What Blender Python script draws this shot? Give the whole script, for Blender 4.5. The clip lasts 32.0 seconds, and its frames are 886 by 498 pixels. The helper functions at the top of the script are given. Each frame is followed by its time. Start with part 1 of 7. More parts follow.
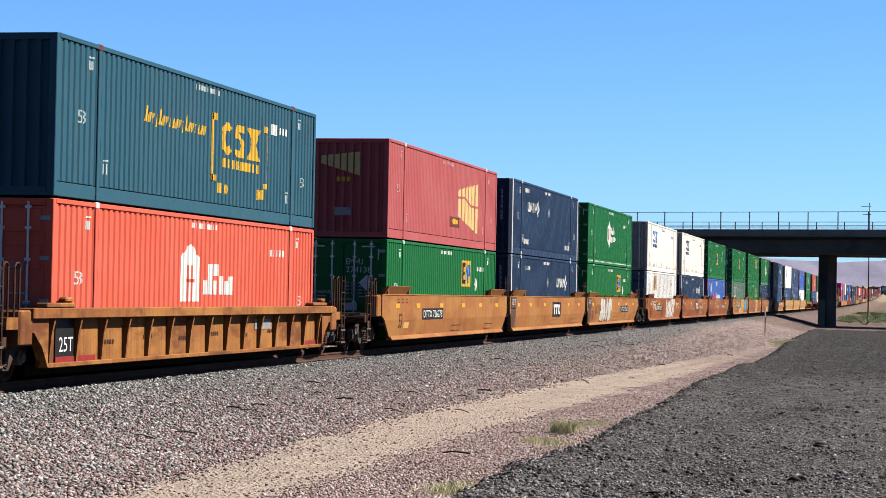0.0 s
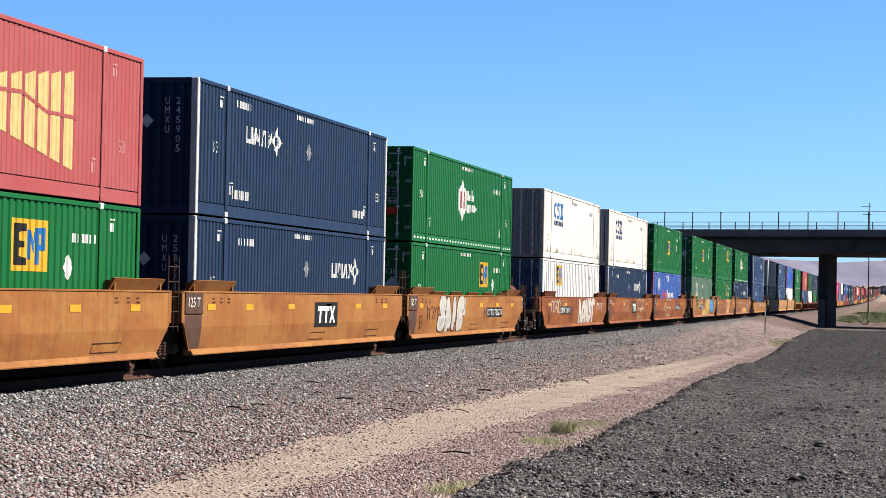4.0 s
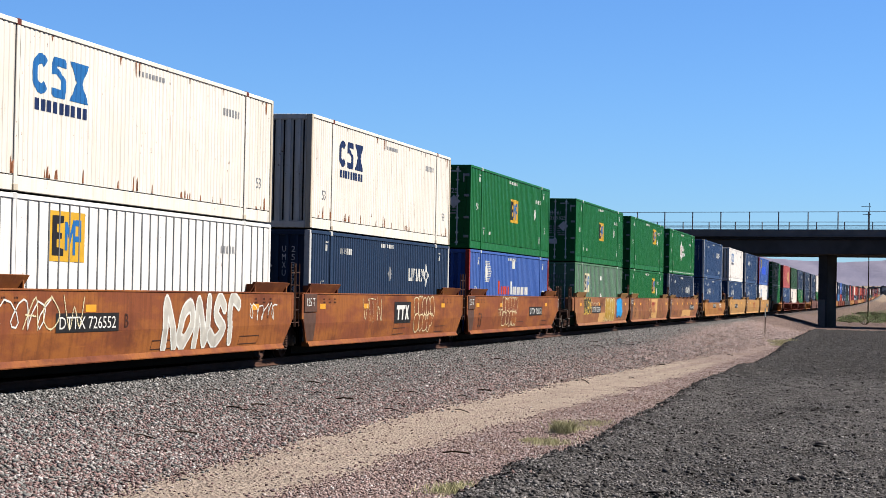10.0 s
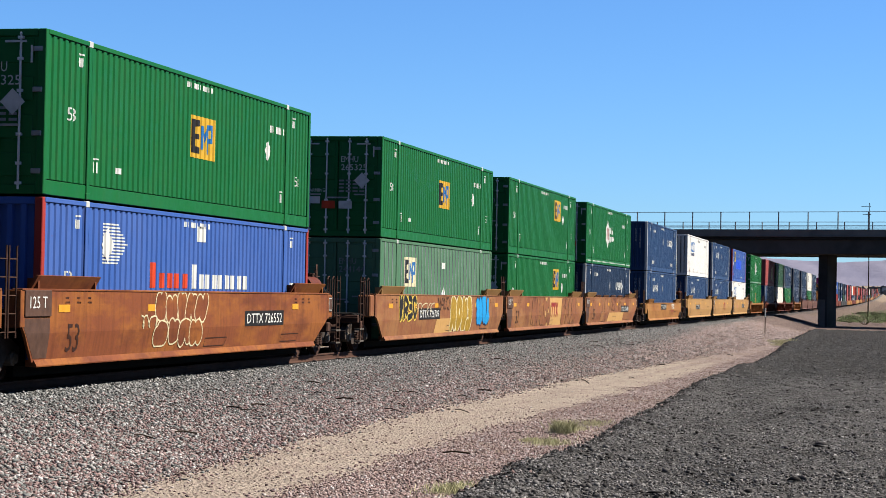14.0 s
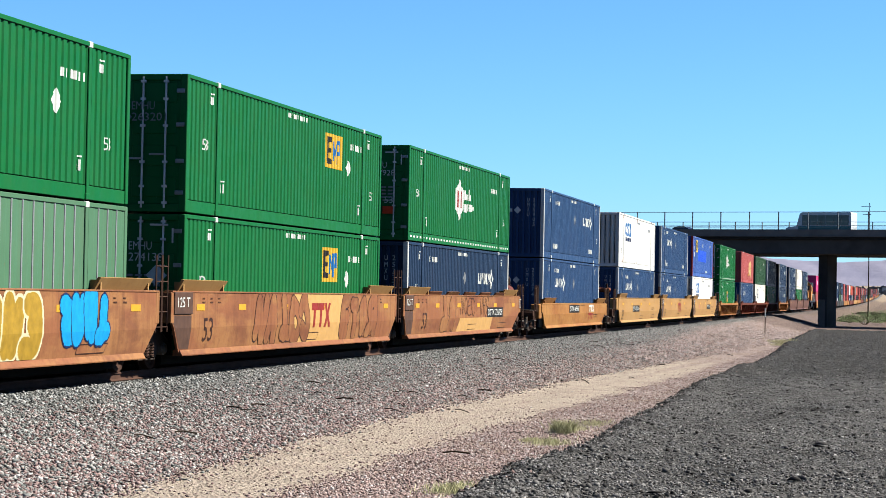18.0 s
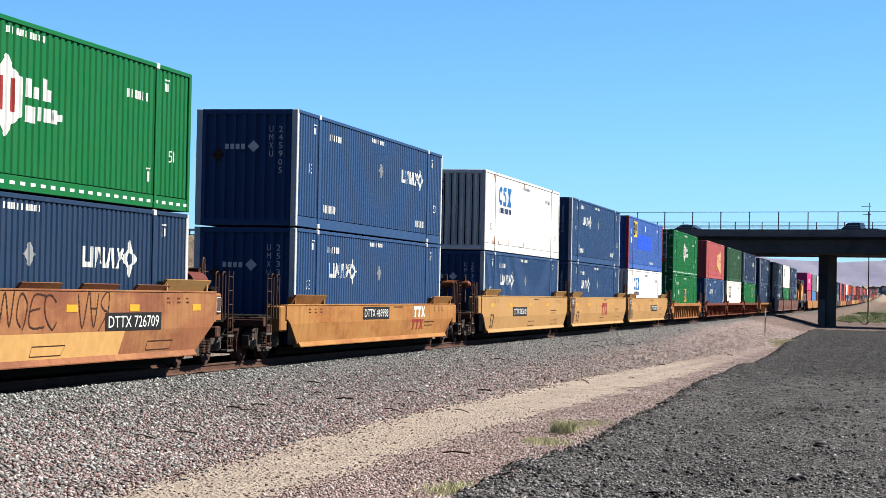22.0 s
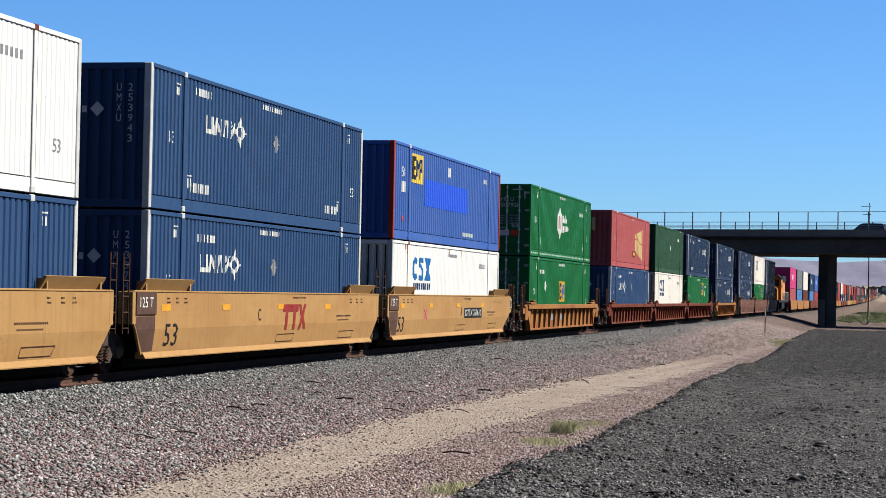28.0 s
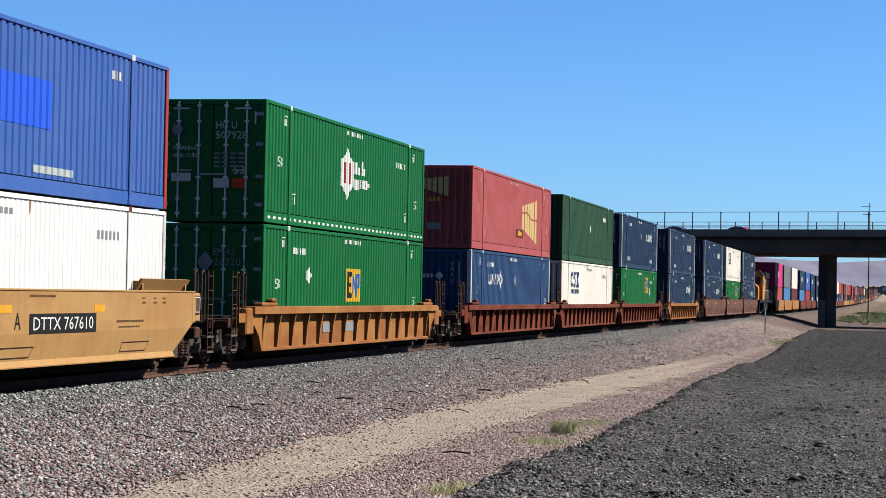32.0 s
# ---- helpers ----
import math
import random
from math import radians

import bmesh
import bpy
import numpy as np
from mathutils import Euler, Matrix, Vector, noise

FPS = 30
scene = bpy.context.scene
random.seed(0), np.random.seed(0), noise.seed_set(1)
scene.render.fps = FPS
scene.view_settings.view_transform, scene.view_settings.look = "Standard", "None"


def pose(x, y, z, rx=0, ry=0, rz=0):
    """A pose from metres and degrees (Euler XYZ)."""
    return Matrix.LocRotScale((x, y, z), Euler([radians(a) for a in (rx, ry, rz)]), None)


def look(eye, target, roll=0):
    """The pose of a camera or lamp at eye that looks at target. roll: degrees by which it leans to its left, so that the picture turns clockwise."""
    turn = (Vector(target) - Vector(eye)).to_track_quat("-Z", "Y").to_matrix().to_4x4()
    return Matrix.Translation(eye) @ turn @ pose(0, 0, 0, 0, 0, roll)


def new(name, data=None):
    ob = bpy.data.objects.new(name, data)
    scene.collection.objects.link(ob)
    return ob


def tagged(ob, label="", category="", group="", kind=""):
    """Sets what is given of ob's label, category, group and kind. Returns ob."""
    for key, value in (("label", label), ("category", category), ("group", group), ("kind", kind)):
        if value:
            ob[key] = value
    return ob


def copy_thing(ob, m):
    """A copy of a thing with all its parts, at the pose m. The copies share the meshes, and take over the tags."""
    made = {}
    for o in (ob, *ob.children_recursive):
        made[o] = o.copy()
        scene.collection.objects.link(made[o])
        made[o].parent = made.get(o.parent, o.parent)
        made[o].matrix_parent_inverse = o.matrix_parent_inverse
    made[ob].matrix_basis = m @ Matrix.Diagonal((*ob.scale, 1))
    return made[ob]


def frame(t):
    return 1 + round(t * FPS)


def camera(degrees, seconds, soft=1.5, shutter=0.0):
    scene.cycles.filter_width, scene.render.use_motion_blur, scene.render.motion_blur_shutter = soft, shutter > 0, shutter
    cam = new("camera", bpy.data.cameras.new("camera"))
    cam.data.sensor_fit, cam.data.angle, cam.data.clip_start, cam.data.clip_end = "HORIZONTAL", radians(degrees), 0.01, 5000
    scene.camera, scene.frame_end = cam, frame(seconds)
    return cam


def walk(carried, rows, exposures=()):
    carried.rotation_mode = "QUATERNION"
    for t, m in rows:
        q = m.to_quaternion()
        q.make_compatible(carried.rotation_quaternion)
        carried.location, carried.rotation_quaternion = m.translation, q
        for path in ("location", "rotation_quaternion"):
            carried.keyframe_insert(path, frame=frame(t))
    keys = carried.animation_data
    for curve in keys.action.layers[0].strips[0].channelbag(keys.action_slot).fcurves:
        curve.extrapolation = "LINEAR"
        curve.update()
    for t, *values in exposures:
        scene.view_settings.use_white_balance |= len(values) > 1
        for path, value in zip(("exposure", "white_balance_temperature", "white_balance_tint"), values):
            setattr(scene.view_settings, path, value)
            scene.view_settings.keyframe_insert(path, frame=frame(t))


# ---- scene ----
# World: z = 0 on the rail head, +y along the track away from the camera, the track centre at x = TRACK_X.
EYE_Z = 1.66
cam = camera(24.449, 32.0, soft=0.85)
AIM = look((0, 0, EYE_Z), (-217.711, 975.777, EYE_Z + 21.49), 1.118)
walk(cam, [(0.0, AIM), (32.0, AIM)], [(0.0, 2.24, 6420, 10), (8.0, 2.23, 6420, 11), (9.0, 2.02, 6420, 11), (11.0, 2.00, 6420, 11), (12.5, 2.04, 6420, 10), (14.0, 2.09, 6420, 8), (16.5, 2.38, 6270, 4), (21.0, 2.39, 6270, 5), (24.0, 2.24, 6220, 8), (25.0, 2.21, 6220, 8), (28.0, 1.96, 6220, 7), (32.0, 1.98, 6220, 7)])

# ---- light ----
SUN_ELEVATION, SUN_TURN = radians(45), radians(18)      # turn from +x towards +y
SUN_WAY = Vector((math.cos(SUN_ELEVATION) * math.cos(SUN_TURN), math.cos(SUN_ELEVATION) * math.sin(SUN_TURN), math.sin(SUN_ELEVATION)))
world = bpy.data.worlds.new("sky")
scene.world = world
world.use_nodes = True
_nt = world.node_tree
_sky = _nt.nodes.new("ShaderNodeTexSky")
_sky.sky_type, _sky.sun_disc = "NISHITA", False
_sky.sun_elevation, _sky.sun_rotation = SUN_ELEVATION, radians(90) - SUN_TURN
_sky.air_density, _sky.dust_density, _sky.ozone_density = 1.0, 0.3, 4.0
_sky.altitude = 900
_bg = _nt.nodes["Background"]
_bg.inputs["Strength"].default_value = 0.0575
_tint = _nt.nodes.new("ShaderNodeMix")              # the deep blue of dry desert air
_tint.data_type, _tint.blend_type = "RGBA", "MULTIPLY"
_tint.inputs["Factor"].default_value = 1.0
_tint.inputs["B"].default_value = (0.292, 0.443, 0.642, 1)
_nt.links.new(_sky.outputs["Color"], _tint.inputs["A"])
_nt.links.new(_tint.outputs["Result"], _bg.inputs["Color"])
sun_data = bpy.data.lights.new("sun", "SUN")
sun_data.energy, sun_data.angle, sun_data.color = 5.0, radians(0.53), (1.0, 0.93, 0.82)
sun = new("sun", sun_data)
sun.matrix_world = look((60, 0, 60), Vector((60, 0, 60)) - SUN_WAY)

# ---- materials ----


def rgb(r, g, b):
    """Linear colour from 0..255 display values."""
    return tuple(((c / 255 + 0.055) / 1.055) ** 2.4 if c > 10 else c / 255 / 12.92 for c in (r, g, b))


class Nodes:
    """A small helper to write node materials."""

    def __init__(self, name, rough=0.6, metal=0.0, spec=0.5):
        self.mat = bpy.data.materials.new(name)
        self.mat.use_nodes = True
        self.t = self.mat.node_tree
        self.bsdf = self.t.nodes["Principled BSDF"]
        self.bsdf.inputs["Roughness"].default_value = rough
        self.bsdf.inputs["Metallic"].default_value = metal
        self.bsdf.inputs["Specular IOR Level"].default_value = spec

    def put(self, socket, value):
        if hasattr(value, "is_linked") or hasattr(value, "links"):
            self.t.links.new(value, socket)
        elif isinstance(value, tuple) and len(value) == 3 and socket.type == "RGBA":
            socket.default_value = (*value, 1)
        else:
            socket.default_value = value

    def coords(self, kind="Object", scale=(1, 1, 1), shift=True):
        c = self.t.nodes.new("ShaderNodeTexCoord").outputs[kind] if kind != "Position" else self.t.nodes.new("ShaderNodeNewGeometry").outputs["Position"]
        m = self.t.nodes.new("ShaderNodeMapping")
        m.inputs["Scale"].default_value = scale
        self.t.links.new(c, m.inputs["Vector"])
        if shift:
            info = self.t.nodes.new("ShaderNodeObjectInfo").outputs["Random"]
            k = self.math("MULTIPLY", info, 37.0)
            self.t.links.new(k, m.inputs["Location"])
        return m.outputs["Vector"]

    def noise(self, vec, scale=1.0, detail=4.0, rough=0.55):
        n = self.t.nodes.new("ShaderNodeTexNoise")
        n.inputs["Scale"].default_value, n.inputs["Detail"].default_value, n.inputs["Roughness"].default_value = scale, detail, rough
        self.t.links.new(vec, n.inputs["Vector"])
        return n.outputs["Fac"]

    def cells(self, vec, scale=1.0, out="Distance", feature="F1"):
        n = self.t.nodes.new("ShaderNodeTexVoronoi")
        n.feature = feature
        n.inputs["Scale"].default_value = scale
        self.t.links.new(vec, n.inputs["Vector"])
        return n.outputs[out]

    def math(self, op, a, b=0.0, clamp=False):
        n = self.t.nodes.new("ShaderNodeMath")
        n.operation, n.use_clamp = op, clamp
        self.put(n.inputs[0], a)
        self.put(n.inputs[1], b)
        return n.outputs[0]

    def ramp(self, fac, lo, hi, a=0.0, b=1.0):
        n = self.t.nodes.new("ShaderNodeMapRange")
        n.clamp = True
        for key, val in (("From Min", lo), ("From Max", hi), ("To Min", a), ("To Max", b)):
            n.inputs[key].default_value = val
        self.t.links.new(fac, n.inputs["Value"])
        return n.outputs["Result"]

    def mix(self, fac, a, b, mode="MIX"):
        n = self.t.nodes.new("ShaderNodeMix")
        n.data_type, n.blend_type = "RGBA", mode
        self.put(n.inputs["Factor"], fac)
        self.put(n.inputs["A"], a)
        self.put(n.inputs["B"], b)
        return n.outputs["Result"]

    def colours(self, fac, stops):
        n = self.t.nodes.new("ShaderNodeValToRGB")
        e = n.color_ramp.elements
        while len(e) < len(stops):
            e.new(0.5)
        for k, (pos, col) in zip(e, stops):
            k.position, k.color = pos, (*col, 1)
        self.t.links.new(fac, n.inputs["Fac"])
        return n.outputs["Color"]

    def done(self, colour, bump=None, strength=0.3, distance=0.01, rough=None):
        self.put(self.bsdf.inputs["Base Color"], colour)
        if rough is not None:
            self.put(self.bsdf.inputs["Roughness"], rough)
        if bump is not None:
            b = self.t.nodes.new("ShaderNodeBump")
            b.inputs["Strength"].default_value, b.inputs["Distance"].default_value = strength, distance
            self.t.links.new(bump, b.inputs["Height"])
            self.t.links.new(b.outputs["Normal"], self.bsdf.inputs["Normal"])
        return self.mat


COAT, OLDCOAT, MATT = 0.32, 0.24, 0.29            # reflectance of dusty old paint and of matt surfaces, against a clean chart


def scaled(c, k):
    return tuple(min(1.0, x * k) for x in c)


def paint(name, col, rough=0.45, fade=0.3, dirt=0.35, rust=0.25, grime=(0.09, 0.075, 0.06), spec=0.05):
    """Weathered paint on steel: fading in clouds, dirt streaks that run down, chips of rust."""
    n = Nodes(name, rough, 0.0, spec)
    col = tuple(0.93 * x + 0.07 * sum(col) / 3 for x in col)      # chalked by the sun
    col, grime = scaled(col, COAT), scaled(grime, 0.5)
    c = n.coords(scale=(1, 1, 1))
    pale = scaled(tuple(0.7 * x + 0.3 * (sum(col) / 3) for x in col), 1.4)
    base = n.mix(n.math("MULTIPLY", n.ramp(n.noise(c, 0.55, 5), 0.35, 0.7), fade), col, pale)
    base = n.mix(n.ramp(n.noise(c, 2.4, 5, 0.6), 0.4, 0.75, 0, 0.35 * fade + 0.1), base, scaled(col, 0.72))
    run = n.coords(scale=(6, 6, 0.2))
    streak = n.ramp(n.noise(run, 1.1, 7, 0.7), 0.48, 0.76)
    base = n.mix(n.math("MULTIPLY", streak, dirt), base, grime)
    patch = n.ramp(n.noise(c, 0.8, 3), 0.48, 0.64)
    drip = n.ramp(n.noise(n.coords(scale=(13, 13, 0.35)), 1.0, 5, 0.65), 0.6, 0.74)
    base = n.mix(n.math("MULTIPLY", n.math("MULTIPLY", drip, patch), rust * 1.6, clamp=True), base, (0.085, 0.036, 0.016))
    specks = n.ramp(n.noise(c, 9.0, 5, 0.7), 0.64, 0.72)
    chips = n.math("MULTIPLY", n.math("MULTIPLY", specks, patch), rust * 3.0, clamp=True)
    base = n.mix(chips, base, (0.06, 0.022, 0.01))
    scuff = n.ramp(n.noise(n.coords(scale=(2, 0.5, 7)), 1.6, 6, 0.75), 0.66, 0.74, 0, 0.3)
    base = n.mix(scuff, base, pale)
    r = n.ramp(n.noise(c, 3.0, 4), 0.3, 0.7, max(0.05, rough - 0.1), min(1, rough + 0.2))
    return n.done(base, n.noise(c, 5, 4), 0.12, 0.015, r)


def plain(name, col, rough=0.6, metal=0.0, vary=0.2, scale=6.0, bump=0.1, spec=0.08):
    n = Nodes(name, rough, metal, spec)
    col = scaled(col, MATT)
    c = n.coords()
    f = n.ramp(n.noise(c, scale, 5), 0.3, 0.7)
    return n.done(n.mix(f, scaled(col, 1 - vary), scaled(col, 1 + vary)), n.noise(c, scale * 5, 3), bump, 0.01)


def weathered(name, col, gold, brown, wear=0.5):
    """Old car-side paint: sun-bleached clouds, paler and browner panels, soft runs and rust."""
    n = Nodes(name, 0.65, 0.0, 0.05)
    col, gold, brown = scaled(col, OLDCOAT), scaled(gold, OLDCOAT), scaled(brown, OLDCOAT)
    c = n.coords()
    wide = n.coords(scale=(1, 0.45, 1.3))
    base = n.mix(n.ramp(n.noise(wide, 0.9, 5, 0.65), 0.44, 0.56, 0, min(1, wear * 1.3)), col, gold)
    base = n.mix(n.ramp(n.noise(n.coords(scale=(1, 0.3, 0.8)), 1.3, 5, 0.65), 0.5, 0.62, 0, min(1, wear * 1.3)), base, brown)
    runs = n.ramp(n.noise(n.coords(scale=(5, 5, 0.35)), 1.2, 6, 0.7), 0.48, 0.68, 0, 0.8 * wear)
    base = n.mix(runs, base, scaled(brown, 0.6))
    patch = n.ramp(n.noise(c, 0.7, 4), 0.45, 0.62)
    spots = n.ramp(n.noise(c, 7.0, 6, 0.75), 0.58, 0.7)
    base = n.mix(n.math("MULTIPLY", n.math("MULTIPLY", spots, patch), 1.3 * wear, clamp=True), base, (0.04, 0.017, 0.009))
    scrape = n.ramp(n.noise(n.coords(scale=(2, 0.35, 9)), 1.8, 6, 0.75), 0.63, 0.72, 0, 0.45)
    base = n.mix(scrape, base, scaled(gold, 1.25))
    grit = n.ramp(n.noise(c, 26.0, 4, 0.7), 0.5, 0.75, 0, 0.3)
    base = n.mix(grit, base, scaled(brown, 0.7))
    return n.done(base, n.noise(c, 4, 5), 0.15, 0.02)


M_TEAL = paint("teal_paint", rgb(44, 91, 109), 0.42, 0.2, 0.12, 0.15)
M_CORAL = paint("coral_paint", rgb(228, 90, 62), 0.5, 0.25, 0.12, 0.15)
M_MAROON = paint("faded_maroon_paint", rgb(178, 80, 80), 0.55, 0.35, 0.2)
M_GREEN = paint("green_paint", rgb(16, 110, 53), 0.42, 0.2, 0.08, 0.1)
M_DARKGREEN = paint("dark_green_paint", rgb(44, 84, 56), 0.5, 0.3, 0.3)
M_SAGE = paint("sage_green_paint", rgb(82, 126, 94), 0.55, 0.3, 0.3)
M_NAVY = paint("navy_paint", rgb(44, 76, 120), 0.42, 0.2, 0.1, 0.12)
M_INK = paint("dark_navy_paint", rgb(36, 58, 88), 0.42, 0.2, 0.1, 0.12)
M_WHITE = paint("cream_white_paint", rgb(236, 230, 219), 0.5, 0.25, 0.4, 0.9, (0.3, 0.22, 0.14))
M_BRIGHTWHITE = paint("bright_white_paint", rgb(236, 234, 230), 0.45, 0.2, 0.25, 0.5, (0.36, 0.31, 0.27))
M_STREAKWHITE = paint("dark_streaked_white_paint", rgb(236, 232, 222), 0.6, 0.3, 0.6, 0.8, (0.03, 0.025, 0.02))
M_RUSTPOST = paint("rust_streaked_post_paint", rgb(206, 194, 172), 0.65, 0.4, 0.9, 1.6, (0.09, 0.05, 0.03))
M_DOORGREY = paint("grey_door_paint", rgb(176, 166, 154), 0.6, 0.3, 0.9, 1.3, (0.035, 0.025, 0.02))
M_SLATE = paint("slate_blue_door_paint", rgb(84, 92, 112), 0.5)
M_BLUE = paint("blue_paint", rgb(56, 98, 180), 0.45, 0.3, 0.15, 0.15)
M_RED = paint("red_paint", rgb(174, 52, 44), 0.45)
M_MAGENTA = paint("magenta_paint", rgb(216, 34, 122), 0.45)
M_LOCO = paint("golden_orange_paint", rgb(216, 140, 50), 0.5)
M_ORANGE = paint("orange_paint", rgb(214, 82, 40), 0.5)
M_SKYBLUE = paint("sky_blue_paint", rgb(70, 130, 190), 0.5)
M_GREY = paint("grey_paint", rgb(120, 124, 128), 0.5)
M_BROWN = paint("brown_paint", rgb(110, 52, 38), 0.55)
M_GALV = plain("galvanised_steel", rgb(176, 178, 180), 0.45, 0.5, 0.12)
M_BARSTEEL = plain("zinc_plated_bars", rgb(250, 250, 248), 0.4, 0.0, 0.1)
M_STAIN = plain("rust_stain", rgb(150, 96, 66), 0.8, 0.0, 0.4, 9)
M_POST = plain("pale_galvanised_posts", rgb(214, 214, 212), 0.55, 0.0, 0.12)
M_STEEL = plain("bare_steel", rgb(150, 150, 150), 0.4, 0.8)
M_BLACK = plain("black_paint", (0.012, 0.012, 0.014), 0.5)
M_GRIME = plain("grimy_black_steel", (0.011, 0.01, 0.009), 0.9, 0.0, 0.4, 4, 0.1, 0.05)
M_RUST = plain("rusty_steel", rgb(80, 54, 43), 0.9, 0.0, 0.4, 5, 0.1, 0.1)
M_RAIL = plain("rail_steel", rgb(92, 64, 52), 0.8, 0.0, 0.3, 3)
M_RAILTOP = plain("polished_rail_head", rgb(190, 185, 180), 0.25, 0.9)
M_TIE = plain("creosoted_timber", (0.05, 0.035, 0.026), 0.9, 0.0, 0.4, 3, 0.4)
M_RUBBER = plain("rubber", (0.02, 0.02, 0.02), 0.85)
M_YELLOW = plain("yellow_marking", rgb(236, 168, 48), 0.5, 0, 0.1)
M_PALEYELLOW = plain("pale_yellow_marking", rgb(246, 212, 90), 0.5, 0, 0.08)
M_GOLD = plain("gold_marking", rgb(226, 176, 50), 0.5, 0, 0.12)
M_MARKWHITE = plain("white_marking", rgb(236, 236, 230), 0.5, 0, 0.08)
M_ENDWHITE = plain("dusty_white_marking", rgb(224, 224, 222), 0.6, 0, 0.15)
M_MARKGREY = plain("grey_marking", rgb(150, 152, 156), 0.5, 0, 0.15)
M_MARKBLACK = plain("black_marking", (0.02, 0.018, 0.017), 0.55)
M_MARKBLUE = plain("blue_marking", rgb(40, 112, 180), 0.5, 0, 0.15)
M_MARKNAVY = plain("navy_marking", rgb(30, 48, 92), 0.5, 0, 0.15)
M_MARKRED = plain("red_marking", rgb(156, 52, 46), 0.5, 0, 0.15)
M_MARKORANGE = plain("orange_marking", rgb(220, 74, 40), 0.5, 0, 0.15)
M_PATCHBLUE = plain("bright_blue_patch", rgb(52, 100, 240), 0.5, 0, 0.04)
M_GRAFBROWN = plain("dark_brown_spray", rgb(66, 40, 30), 0.6, 0, 0.2)
M_GRAFOLIVE = plain("olive_spray", rgb(176, 140, 48), 0.6, 0, 0.2)
M_GRAFBLUE = plain("sky_blue_spray", rgb(36, 160, 228), 0.6, 0, 0.15)
M_GRAFCREAM = plain("cream_spray", rgb(232, 220, 180), 0.6, 0, 0.15)
M_GRAFSILVER = plain("silver_spray", rgb(200, 196, 186), 0.5, 0, 0.25, 3)
M_TOUCHUP = plain("fresh_tan_touch_up_paint", rgb(216, 168, 104), 0.55, 0, 0.1)
M_WELLTAN = weathered("tan_yellow_car_paint", rgb(206, 158, 100), rgb(216, 172, 114), rgb(186, 136, 86), 0.3)
M_WELLGOLD = weathered("golden_car_paint", rgb(194, 134, 76), rgb(208, 154, 92), rgb(162, 98, 54), 0.45)
M_WELLBRONZE = weathered("bronze_brown_car_paint", rgb(172, 112, 64), rgb(194, 134, 74), rgb(128, 78, 50), 0.7)
M_WELLOCHRE = weathered("ochre_car_paint", rgb(184, 120, 68), rgb(200, 146, 82), rgb(156, 94, 56), 0.45)
M_WELLRUST = weathered("rust_brown_car_paint", rgb(156, 90, 58), rgb(186, 116, 58), rgb(128, 72, 50), 0.6)
M_WELLPINK = weathered("faded_brown_car_paint", rgb(172, 112, 78), rgb(192, 138, 90), rgb(140, 88, 66), 0.55)
M_WELLRED = weathered("oxide_red_car_paint", rgb(132, 64, 44), rgb(150, 84, 56), rgb(94, 46, 36), 0.6)
M_WELLDUSK = weathered("dusty_brown_car_paint", rgb(124, 84, 74), rgb(144, 104, 88), rgb(96, 64, 58), 0.6)
# girders, soffit and piers: their constant shade is put into this darker concrete
M_GIRDER = plain("shade_darkened_concrete", (0.125, 0.113, 0.102), 0.85, 0, 0.3, 0.4, 0.3)
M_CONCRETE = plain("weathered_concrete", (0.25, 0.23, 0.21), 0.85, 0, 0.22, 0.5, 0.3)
M_CONCRETELIGHT = plain("painted_over_concrete", (0.33, 0.29, 0.25), 0.85, 0, 0.15, 0.8, 0.3)
M_ASPHALT = plain("asphalt", (0.05, 0.05, 0.052), 0.9, 0, 0.2, 2, 0.3)
M_FENCE = plain("dull_galvanised_rail", (0.2, 0.22, 0.25), 0.6, 0.3)


def glass_dark():
    n = Nodes("tinted_vehicle_glass", 0.08, 0.0, 0.35)
    return n.done((0.015, 0.018, 0.02))


M_GLASS = glass_dark()

# ---- mesh helpers ----


